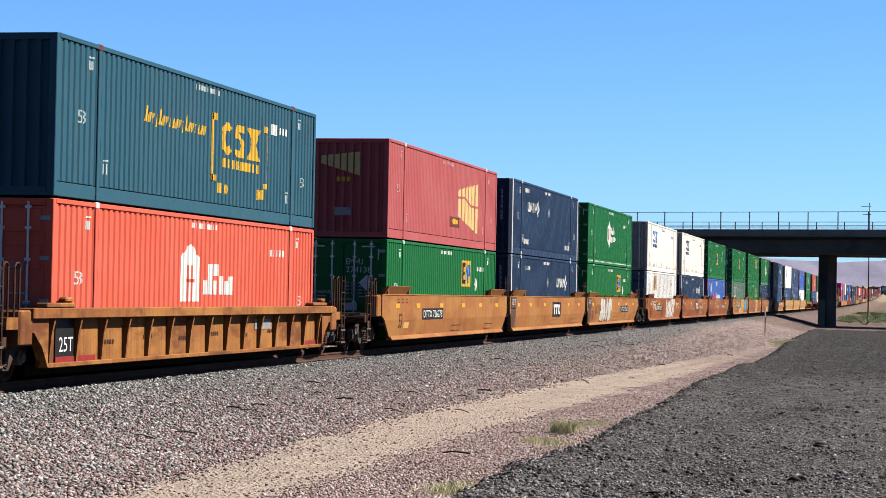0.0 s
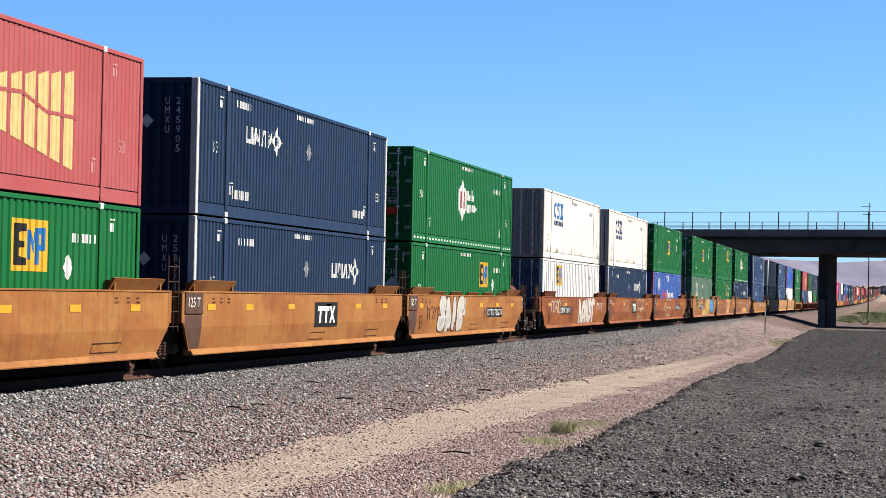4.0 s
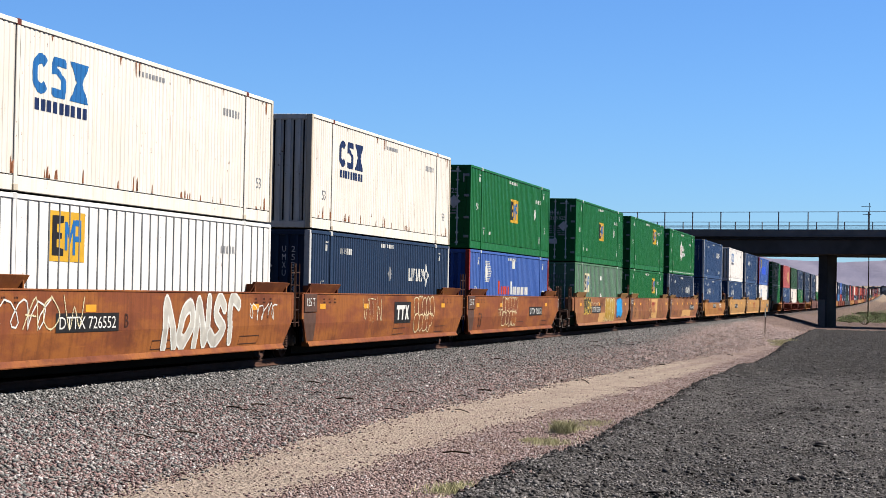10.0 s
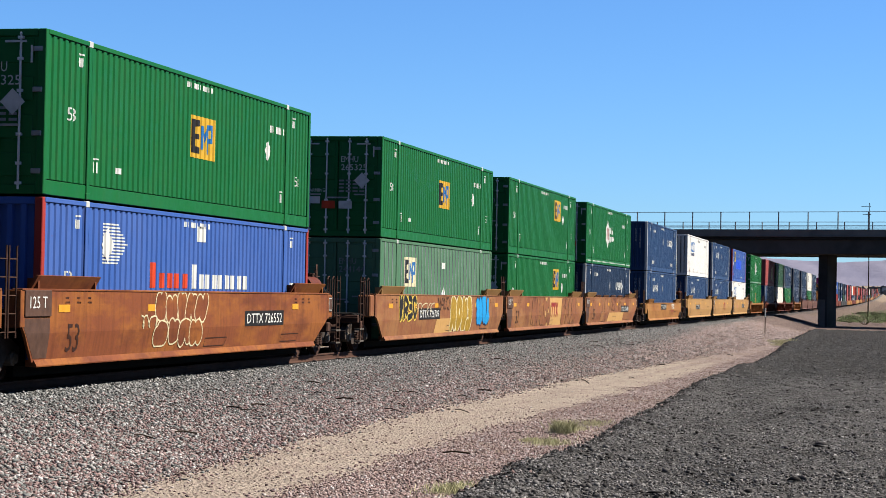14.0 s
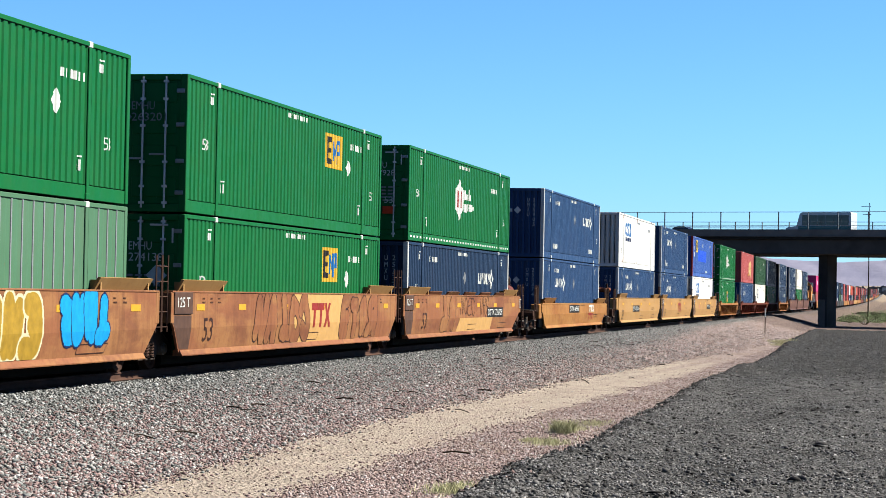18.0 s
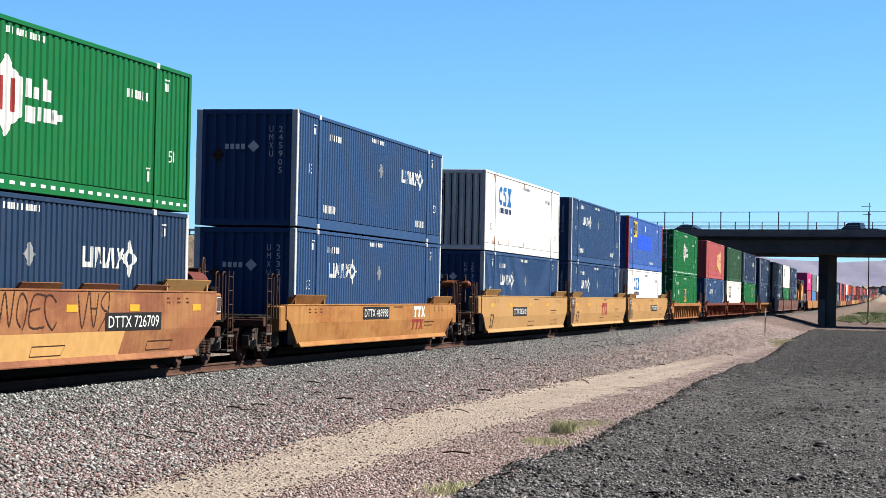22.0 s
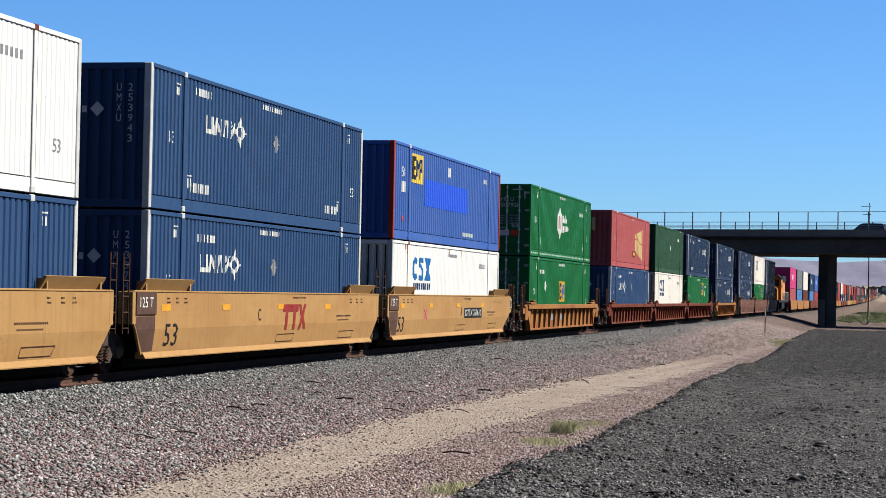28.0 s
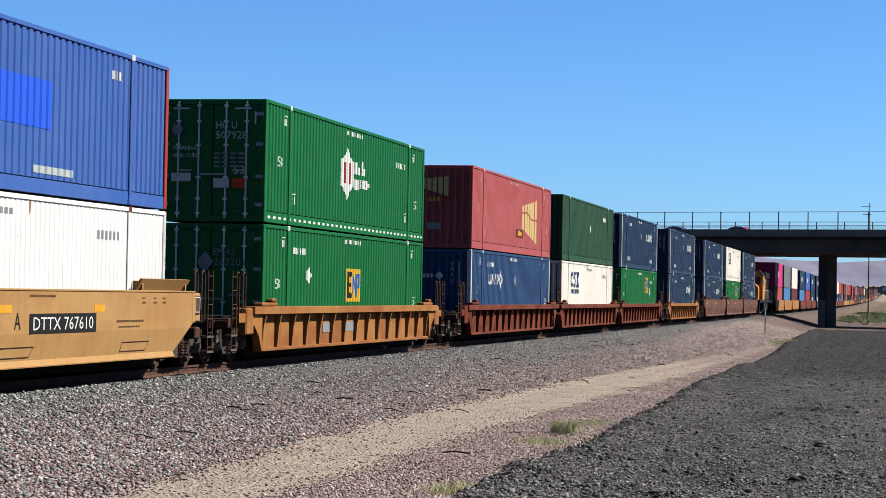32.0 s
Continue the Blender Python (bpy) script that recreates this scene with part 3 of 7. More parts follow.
def emblem_star(c, face, u, v):
    """White block forms followed by a four-pointed star with a hole."""
    q = [bar(u, v + 0.12, u + 0.1, v + 0.5), bar(u + 0.1, v + 0.12, u + 0.38, v + 0.22), bar(u + 0.38, v + 0.12, u + 0.48, v + 0.5)]
    q += [[(u + 0.56, v + 0.12), (u + 0.66, v + 0.12), (u + 0.74, v + 0.5), (u + 0.64, v + 0.5)], [(u + 0.74, v + 0.5), (u + 0.84, v + 0.2), (u + 0.92, v + 0.2), (u + 0.8, v + 0.5)], bar(u + 0.94, v + 0.12, u + 1.04, v + 0.5)]
    q += [[(u + 1.1, v + 0.12), (u + 1.22, v + 0.12), (u + 1.36, v + 0.5), (u + 1.26, v + 0.5)], [(u + 1.36, v + 0.5), (u + 1.4, v + 0.12), (u + 1.52, v + 0.12), (u + 1.46, v + 0.5)]]
    q += [[(u + 1.6, v + 0.12), (u + 1.72, v + 0.12), (u + 2.0, v + 0.5), (u + 1.88, v + 0.5)], [(u + 1.62, v + 0.5), (u + 1.74, v + 0.5), (u + 1.78, v + 0.4), (u + 1.72, v + 0.34)]]
    mark("emblem_block", q, M_MARKWHITE, c, face)
    k, m = u + 2.3, v + 0.31
    pts = []
    for i in range(4):
        a = i * math.pi / 2
        for da, r, rv in ((0.0, 0.44, 0.36), (0.3, 0.3, 0.21), (1.27, 0.3, 0.21)):
            pts.append((k + r * math.cos(a + da), m + rv * math.sin(a + da)))
    inner = disc(k, m, 0.15, 0.11, 12)
    mark("emblem", [[pts[i], pts[(i + 1) % 12], inner[(i + 1) % 12], inner[i]] for i in range(12)], M_MARKWHITE, c, face, "white four-pointed star emblem")


def emblem_blocks(c, face, u, v, mat, small=M_MARKNAVY, w=2.45, h=0.7):
    """Three broad rounded blocks with a thin row of bars below."""
    k = w / 3
    ring, outer, hole = [], disc(u + 0.42 * k, v + h / 2, 0.45 * k, h / 2, 16), disc(u + 0.42 * k, v + h / 2, 0.2 * k, h * 0.24, 16)
    for i in range(2, 14):
        ring.append([outer[i], outer[(i + 1) % 16], hole[(i + 1) % 16], hole[i]])
    b = u + k * 0.98
    g, y = 0.78 * k, h / 5
    band = [[(b + 0.12 * k, v), (b + g - 0.1 * k, v), (b + g, v + y), (b, v + 1.15 * y), (b, v + 0.4 * y)], [(b + g, v + y), (b + g, v + 2.3 * y), (b + g - 0.26 * k, v + 2.1 * y), (b + g - 0.3 * k, v + y * 1.07)],
            [(b + 0.26 * k, v + 2.9 * y), (b + g - 0.26 * k, v + 2.1 * y), (b + g, v + 2.3 * y), (b + 0.3 * k, v + 3.7 * y)], [(b, v + 2.8 * y), (b + 0.26 * k, v + 2.9 * y), (b + 0.3 * k, v + 3.93 * y), (b, v + 4 * y)],
            [(b, v + 4 * y), (b + g, v + 3.85 * y), (b + g, v + 4.6 * y), (b + g - 0.12 * k, v + h), (b + 0.1 * k, v + h)]]
    b = u + k * 1.95
    glass = [[(b, v), (b + 1.05 * k, v), (b + 0.68 * k, v + h / 2), (b + 1.05 * k, v + h), (b, v + h), (b + 0.37 * k, v + h / 2)]]
    for piece in (ring, band, glass):
        mark("emblem", piece, mat, c, face, "bold block emblem")
    mark("emblem_line", bars(u + 0.1, v - 0.28, w - 0.1, 0.2, 9, 0.7), small, c, face)


def end_text(c, lines, mat):
    """Lettering on the front end: rows of (text, left, bottom, width, height)."""
    for text, u, v, w, h in lines:
        mark("serial_mark", words(text, u, v, w, h) if text else bars(u, v, w, h, 6), mat, c, FRONT_FACE, "", 0.045)


def navy_end(c, serial):
    """Upright lettering, the small star and two diamonds on a navy box's front wall."""
    for i, ch in enumerate(serial):
        mark("serial_mark", words(ch, 0.82, 2.28 - 0.2 * i, 0.1, 0.15), M_ENDWHITE, c, FRONT_FACE, "", 0.004)
    for i, ch in enumerate("UMXU"):
        mark("serial_mark", words(ch, 0.58, 2.28 - 0.2 * i, 0.1, 0.15), M_ENDWHITE, c, FRONT_FACE, "", 0.004)
    mark("emblem_block", bars(-0.55, 1.86, 0.55, 0.13, 4, 0.7) + [lozenge(0.18, 1.93, 0.3, 0.3)], M_ENDWHITE, c, FRONT_FACE, "", 0.004)
    mark("diamond_mark", [lozenge(-0.72, 1.72, 0.34, 0.34)], M_GRAFBROWN, c, FRONT_FACE, "", 0.004)


F_CORR = side_face(0.27, 0.028)
F_FINE = side_face(0.2, 0.012)
F_TEAL = side_face(0.25, 0.028)


def make_boxes():
    """One container of each look; copies follow."""
    b = {}
    c = b["teal"] = container("teal corrugated steel container with yellow block emblem", M_TEAL, pitch=0.25)
    small_marks(c, F_TEAL, M_GREYISH)
    mark("slogan_bar", [[(a, b), (a + 0.09, b), (a + 0.17, t), (a + 0.08, t)] for i in range(19) for a, b, t in [(4.3 + 0.19 * i, 1.66 - (0.06 if i in (3, 11) else 0), 1.86 + (0.12 if i in (0, 4, 12) else 0))]], M_GOLD, c, F_TEAL)
    emblem_blocks(c, F_TEAL, 8.95, 1.35, M_GOLD, M_GOLD, 2.7, 0.72)
    q = [bar(8.3, 0.75, 8.38, 2.2), bar(8.3, 2.05, 8.6, 2.2), bar(8.3, 0.75, 8.6, 0.88), bar(12.2, 0.75, 12.28, 2.2), bar(11.98, 2.05, 12.28, 2.2), bar(11.98, 0.75, 12.28, 0.88),
         bar(8.75, 0.5, 8.98, 0.72), disc(9.25, 0.6, 0.13, 0.12), disc(11.55, 0.6, 0.13, 0.12), bar(11.75, 0.5, 11.98, 0.72)]
    mark("emblem_frame", q, M_GOLD, c, F_TEAL)
    mark("label_plate", [bar(12.5, 2.05, 12.9, 2.3)], M_MARKWHITE, c, F_TEAL)
    number_row(c, F_TEAL, 13.1, 2.1, M_MARKWHITE, 3, 0.7)
    mark("emblem_block", [bar(-0.9, 1.85, -0.2, 2.35)], M_GOLD, c, FRONT_FACE, "", 0.012)
    c = b["coral"] = container("coral-red corrugated container with white tower emblem", M_CORAL, ends="doors")
    small_marks(c, F_CORR)
    mark("emblem", [[(6.5, 1.05), (7.65, 1.05), (7.65, 1.98), (7.45, 2.05), (7.3, 2.18), (7.1, 2.25), (6.9, 2.18), (6.7, 2.05), (6.5, 1.98)]], M_MARKWHITE, c, F_CORR, "white tower emblem")
    mark("emblem_form", [bar(6.95, 1.05, 7.0, 1.8), bar(7.2, 1.05, 7.25, 1.8), bar(6.85, 1.45, 7.35, 1.52)], M_CORAL, c, F_CORR, "", 0.01)
    mark("emblem_block", [bar(7.9 + 0.35 * i, 1.2, 8.15 + 0.35 * i, 1.5 + (0.1 if i % 2 else 0)) for i in range(6)] + [bar(8.2 + 0.4 * i, 1.6, 8.5 + 0.4 * i, 1.85) for i in range(2)], M_MARKWHITE, c, F_CORR)
    number_row(c, F_CORR, 12.6, 2.1, n=5)
    end_text(c, [("53'", 0.5, 1.55, 0.35, 0.2), ("HIGH CUBE", 0.15, 0.9, 0.8, 0.13)], M_MARKGREY)
    c = b["maroon"] = container("faded maroon container with pale yellow fan emblem", M_MAROON, pitch=0.2, deep=0.012)
    small_marks(c, F_FINE, M_MARKPINK)
    fan = [[(9.6 + 0.55 * i, 1.0 - 0.09 * i), (10.02 + 0.55 * i, 1.0 - 0.09 * i - 0.07), (10.02 + 0.55 * i, 1.95 + 0.06 * i), (9.6 + 0.55 * i, 1.85 + 0.06 * i)] for i in range(6)]
    mark("emblem_form", fan, M_PALEGOLD, c, F_FINE)
    mark("emblem_form", ribbon([(9.5, 1.62), (10.6, 1.66), (11.6, 1.42), (12.9, 1.42)], 0.07), M_MAROON, c, F_FINE, "", 0.01)
    mark("emblem_plate", [bar(8.3, 0.62, 9.75, 0.95)], M_BROWN, c, F_FINE)
    mark("emblem_block", [disc(8.95, 0.8, 0.28, 0.1), bar(9.1, 0.72, 9.5, 0.86)], M_GOLD, c, F_FINE, "", 0.01)
    mark("emblem_form", [[(-0.72 + 0.2 * i, 2.12 - 0.06 * i), (-0.56 + 0.2 * i, 2.07 - 0.06 * i), (-0.56 + 0.2 * i, 2.36 + 0.02 * i), (-0.72 + 0.2 * i, 2.34 + 0.02 * i)] for i in range(6)], M_PALEGOLD, c, FRONT_FACE, "", 0.004)
    mark("emblem_block", bars(-0.25, 1.6, 0.45, 0.13, 3, 0.7), M_GOLD, c, FRONT_FACE, "", 0.004)
    mark("label_plate", [bar(-0.3, 0.62, 0.2, 0.86)], M_MARKGREY, c, FRONT_FACE, "", 0.004)
    for key, coat, top, dotted in (("green_hub", M_GREEN, True, True), ("green", M_GREEN, False, False), ("green_low", M_GREEN, False, False)):
        c = b[key] = container("green corrugated container with white hexagonal emblem" if top else "green corrugated container with yellow square emblem", coat, ends="doors", dotted=dotted)
        small_marks(c, F_CORR)
        if top:
            emblem_hex(c, F_CORR)
            number_row(c, F_CORR, 12.6, 2.05)
            end_text(c, [("HG U", 0.1, 2.15, 0.5, 0.17), ("507928", 0.1, 1.92, 0.75, 0.17), ("53'", 0.55, 1.1, 0.32, 0.2), ("WARNING", -0.95, 1.65, 0.62, 0.1), ("HIGH CUBE", -0.95, 1.48, 0.62, 0.1)], M_ENDWHITE)
            mark("emblem", [disc(-0.85, 2.13, 0.14, 0.14, 6)], M_MARKGREY, c, FRONT_FACE, "", 0.045)
            mark("label_plate", [bar(0.5, 0.78, 0.82, 1.0)], M_MARKORANGE, c, FRONT_FACE, "", 0.045)
        else:
            emblem_square(c, F_CORR, 7.4 if key == "green" else 10.3, 1.15 if key == "green" else 1.56)
            mark("diamond_mark", [lozenge(12.7, 1.65, 0.5, 0.45)], M_MARKWHITE, c, F_CORR)
            number_row(c, F_CORR, 12.9, 2.1)
            mark("label_plate", [bar(3.3, 0.55, 3.6, 0.66)], M_MARKWHITE, c, F_CORR)
            serial = "265325" if key == "green" else "274138"
            end_text(c, [("EMHU", 0.1, 2.1, 0.5, 0.17), (serial, 0.1, 1.87, 0.75, 0.17), ("WARNING", -0.95, 1.25, 0.6, 0.1)], M_ENDWHITE)
            mark("diamond_mark", [lozenge(0.72, 1.58, 0.46, 0.46)], M_ENDWHITE, c, FRONT_FACE, "", 0.06)
            mark("label_plate", [bar(-0.45, 0.78, -0.06, 1.0)], M_MARKORANGE, c, FRONT_FACE, "", 0.045)
        mark("label_plate", [bar(-0.98, 0.92, -0.5, 1.12), bar(0.05, 0.78, 0.44, 1.0), bar(-0.95, 2.6, -0.55, 2.64), bar(0.55, 2.6, 0.95, 2.64), bar(1.03, 2.25, 1.07, 2.55)], M_ENDWHITE, c, FRONT_FACE, "", 0.045)
        mark("stencil_line", [bar(0.05 + 0.2 * k, 1.25 + 0.1 * i, 0.2 + 0.2 * k, 1.3 + 0.1 * i) for i in range(4) for k in range(4)], M_MARKGREY, c, FRONT_FACE, "", 0.045)
    for key, coat, at in (("navy_high", M_NAVY, 10.8), ("navy_low", M_NAVY, 3.1), ("ink_low", M_INK, 10.6), ("ink_high", M_INK, 10.8)):
        c = b[key] = container("navy corrugated container with white star emblem", coat, M_POST, pitch=0.23)
        small_marks(c, F_NAVY, low=key not in ("navy_high", "ink_high"))
        emblem_star(c, F_NAVY, at, 1.55)
        mark("diamond_mark", [lozenge(8.3, 1.85, 0.5, 0.42)], M_MARKGREY, c, F_NAVY)
        number_row(c, F_NAVY, 2.9, 2.3, n=6, w=1.2)
        if key in ("navy_high", "ink_high"):
            mark("route_mark", bars(2.4, 0.42, 1.2, 0.2, 8, 0.55) + bars(12.6, 0.42, 1.1, 0.2, 8, 0.55), M_MARKWHITE, c, F_NAVY)
        navy_end(c, "245905" if key == "navy_high" else "253374")
    for key, coat, ends, ink in (("white_doors", M_WHITE, "doors", M_MARKBLUE), ("white_plain", M_WHITE, "ribs", M_MARKNAVY), ("white_bright", M_BRIGHTWHITE, "ribs", M_MARKBLUE)):
        c = b[key] = container("cream white container with %s block emblem" % ("navy" if ink is M_MARKNAVY else "blue"), coat, M_POST if coat is M_BRIGHTWHITE else M_RUSTPOST, M_DOORGREY, ends=ends, pitch=0.2, deep=0.011, end_coat=M_STREAKWHITE)
        emblem_blocks(c, F_FINE, 2.6, 1.7, ink)
        mark("size_mark", words("53", 1.05, 0.75, 0.32, 0.24), M_MARKGREY, c, F_FINE)
        mark("size_mark", words("53", 15.0, 0.75, 0.32, 0.24), M_MARKGREY, c, F_FINE)
        mark("stencil_line", bars(7.5, 2.5, 1.5, 0.1, 8), M_MARKGREY, c, F_FINE)
        number_row(c, F_FINE, 12.6, 2.2, M_MARKGREY)
        emblem_blocks(c, FRONT_FACE_DOOR if ends == "doors" else FRONT_FACE, -1.05 if ends == "doors" else -0.9, 2.2, M_MARKNAVY, M_MARKNAVY, 0.68, 0.22)
        r = random.Random(len(key))
        stains = [(r.uniform(0.5, BOX_L - 0.5), r.uniform(0.04, 0.13), r.uniform(0.06, 0.32)) for _ in range(26 if coat is M_WHITE else 10)]
        for name, base, rise_ in (("rust_stain", 0.28, 1), ("rust_stain", BOX_H - 0.1, -1)):
            q = [[(u - w / 2, base), (u + w / 2, base), (u + w / 4, base + rise_ * t), (u - w / 5, base + rise_ * t * 0.8)][::rise_] for u, w, t in stains]
            mark(name, q[::1 if rise_ > 0 else 3], M_STAIN, c, F_FINE)["kind"] = "stuff"
        if ends == "doors":
            end_text(c, [("WARNING", -0.98, 1.35, 0.6, 0.12), ("HIGH CUBE", -0.98, 1.17, 0.6, 0.12)], M_MARKNAVY)
    c = b["white_ribbed"] = container("white ribbed container with yellow square emblem", M_BRIGHTWHITE, None, M_SLATE, ends="doors", pitch=0.44, deep=0.004, ribs=M_GREY)
    emblem_square(c, F_RIB, 3.45, 1.75)
    number_row(c, F_RIB, 12.6, 2.1, M_MARKGREY)
    end_text(c, [("830932", 0.5, 2.2, 0.55, 0.15)], M_MARKNAVY)
    c = b["sage_ribbed"] = container("faded sage-green ribbed container with cream square emblem", M_SAGE, ends="doors", pitch=0.44, deep=0.004, ribs=M_MARKGREY)
    emblem_square(c, F_RIB, 2.9, 1.5, M_GRAFCREAM)
    mark("diamond_mark", [lozenge(8.3, 1.3, 0.55, 0.5)], M_MARKWHITE, c, F_RIB)
    mark("label_plate", [bar(8.0, 2.1, 8.5, 2.3)], M_MARKWHITE, c, F_RIB)
    end_text(c, [("EMHU", 0.1, 2.1, 0.5, 0.17), ("244144", 0.1, 1.87, 0.75, 0.17)], M_MARKGREY)
    c = b["blue_stack"] = container("blue corrugated container with white globe emblem and two-colour word", M_BLUE, M_RED)
    small_marks(c, F_CORR)
    mark("emblem_line", [bar(2.75, 1.75 + 0.06 * i, 4.0 - 0.08 * abs(i - 6), 1.78 + 0.06 * i) for i in range(13)], M_MARKWHITE, c, F_CORR, "white striped globe emblem")
    mark("emblem", [lozenge(3.0, 2.1, 0.6, 0.7)], M_MARKWHITE, c, F_CORR, "white diamond before the globe", 0.012)
    mark("emblem_word", [bar(5.3 + 0.45 * i, 1.32, 5.6 + 0.45 * i, 1.62 + (0.2 if i == 0 else 0)) for i in range(5)], M_MARKORANGE, c, F_CORR)
    mark("emblem_word", [bar(7.7 + 0.42 * i, 1.32, 7.98 + 0.42 * i, 1.62 + (0.2 if i == 0 else 0)) for i in range(9)], M_MARKWHITE, c, F_CORR)
    mark("label_plate", [bar(7.95, 2.3, 8.5, 2.62), bar(14.7, 1.2, 15.2, 1.5)], M_MARKWHITE, c, F_CORR)
    c = b["blue_patch"] = container("blue corrugated container with red corner posts and bright blue patch", M_BLUE, M_RED)
    mark("patch", [bar(4.0, 1.12, 10.4, 1.95)], M_PATCHBLUE, c, F_CORR, "bright blue painted-over patch")
    emblem_square(c, F_CORR, 2.2, 1.75, M_PALEYELLOW)
    mark("size_mark", words("53", 1.05, 1.85, 0.32, 0.3), M_MARKWHITE, c, F_CORR)
    mark("label_plate", [bar(1.0, 1.4, 1.45, 1.72), bar(7.3, 2.2, 7.7, 2.5)], M_MARKWHITE, c, F_CORR)
    number_row(c, F_CORR, 13.2, 2.3, n=4, w=0.6)
    mark("faded_label", [bar(9.7, 0.35, 11.4, 0.48)], M_GREYISH, c, F_CORR)
    mark("label_plate", [bar(1.1, 0.55, 1.28, 0.7)], M_MARKORANGE, c, F_CORR)
    b["dark_green"] = container("plain dark green ribbed container with white marks", M_DARKGREEN)
    mark("diamond_mark", [lozenge(8.3, 1.6, 0.4, 0.4), bar(12.5, 2.1, 13.3, 2.3)], M_MARKWHITE, b["dark_green"], F_CORR)
    for key, coat, label in (("magenta", M_MAGENTA, "magenta"), ("far_green", M_DARKGREEN, "dark green"), ("far_white", M_WHITE, "cream white"), ("far_navy", M_INK, "navy"), ("far_blue", M_BLUE, "blue"), ("far_sky", M_SKYBLUE, "sky blue"),
                             ("far_red", M_RED, "red"), ("far_orange", M_ORANGE, "orange"), ("far_maroon", M_MAROON, "maroon"), ("far_grey", M_GREY, "grey"), ("far_brown", M_BROWN, "brown"), ("far_black", M_BLACK, "black")):
        b[key] = container("%s steel container on a distant well car" % label, coat, far=True)
        if key in ("magenta", "far_navy", "far_blue"):
            mark("emblem_block", [bar(5.5, 1.2, 8.5, 1.9)], M_MARKWHITE if coat is not M_WHITE else M_MARKNAVY, b[key], Face(lambda u, v, l: (HX - 0.004, u - HY, v)))
    return b


M_GREYISH = plain("pale_grey_marking", rgb(190, 200, 200), 0.5, 0, 0.1)
M_MARKPINK = plain("pink_worn_marking", rgb(214, 150, 150), 0.5, 0, 0.1)
M_PALEGOLD = plain("pale_gold_marking", rgb(226, 196, 130), 0.5, 0, 0.12)
F_NAVY = side_face(0.23, 0.028)
F_RIB = Face(lambda u, v, lift: (HX - 0.012 + lift, u - HY, v))
FRONT_FACE_DOOR = Face(lambda u, v, lift: (u, -HY - 0.045, v))


# ---- well cars ----
M_STEELDULL = plain("dull_steel", rgb(120, 110, 100), 0.6, 0.3)
M_TRUCK = plain("brown_grimed_truck_casting", (0.075, 0.055, 0.045), 0.8, 0.0, 0.35, 5)
M_DARKPANEL = plain("dark_brown_panel", rgb(96, 70, 58), 0.6, 0.0, 0.25)
M_GRIMELIGHT = plain("dusty_black_paint", (0.05, 0.048, 0.046), 0.7)


def well_x(v):
    return 1.50 if v >= 0.85 else 1.50 - (0.85 - v) / 0.52 * 0.07


F_WELL = Face(lambda u, v, lift: (well_x(v) + lift, u - HY, v), (), [0.85])
F_RIBWELL = Face(lambda u, v, lift: (1.32 + lift, u - HY, v))

WHEEL_HALF = [(0.0, 0.085), (0.64, 0.085), (0.665, 0.3), (0.665, 0.455), (0.695, 0.455), (0.7, 0.42), (0.825, 0.415), (0.825, 0.35), (0.78, 0.3), (0.79, 0.15), (0.86, 0.13), (0.86, 0.085), (1.0, 0.085)]
WHEEL = Shape().lathe([(-x, r) for x, r in WHEEL_HALF[:0:-1]] + WHEEL_HALF, 24)
BEARING = Shape().lathe([(-0.11, 0.1), (-0.08, 0.13), (0.08, 0.13), (0.09, 0.1), (0.13, 0.09), (0.14, 0.04)], 14)
WHEEL_MESH, BEARING_MESH = WHEEL.mesh("wheelset", M_RUST), BEARING.mesh("bearing_cap", M_STEELDULL)
FRAME_SIDE = [(-1.15, 0.36), (-0.98, 0.36), (-0.9, 0.52), (-0.72, 0.52), (-0.45, 0.22), (0.45, 0.22), (0.72, 0.52), (0.9, 0.52), (0.98, 0.36), (1.15, 0.36), (1.18, 0.6), (0.85, 0.74), (0.4, 0.86), (-0.4, 0.86), (-0.85, 0.74), (-1.18, 0.6)]
WHEELS = []


def coil(x, y, z0, z1, r=0.085, turns=5):
    s = Shape()
    n = turns * 9
    pts = [(x + r * math.cos(2 * math.pi * i / 9), y + r * math.sin(2 * math.pi * i / 9), z0 + (z1 - z0) * i / n) for i in range(n + 1)]
    return s.pipe(pts, 0.02, 5)


def truck(car, y, spin=True):
    """A two-axle freight truck under a car."""
    t = part("truck", Shape().box(-1.0, 1.0, y - 0.22, y + 0.22, 0.52, 0.84, 0.03), M_GRIME, car, "grimy black freight truck")
    for sx in (-1, 1):
        part("side_frame", Shape().prism([(y + a, b) for a, b in FRAME_SIDE], *sorted((sx * 0.92, sx * 1.08))), M_TRUCK, t)
        for dy in (-0.14, 0.14):
            part("spring", coil(sx * 1.08, y + dy, 0.26, 0.54), M_RUST, t)
        part("brake_beam", Shape().box(*sorted((sx * 0.5, sx * 0.66)), y - 1.5, y + 1.5, 0.42, 0.48), M_GRIME, t)
    for dy in (-0.89, 0.89):
        w = part("wheelset", WHEEL_MESH, M_RUST, t, at=pose(0, y + dy, 0.42))
        for sx in (-1.02, 1.02):
            part("bearing_cap", BEARING_MESH, M_STEELDULL, t, at=pose(sx, y + dy, 0.42, 0, 0, 0 if sx > 0 else 180))
        if spin:
            WHEELS.append((w, y + dy))
    return t


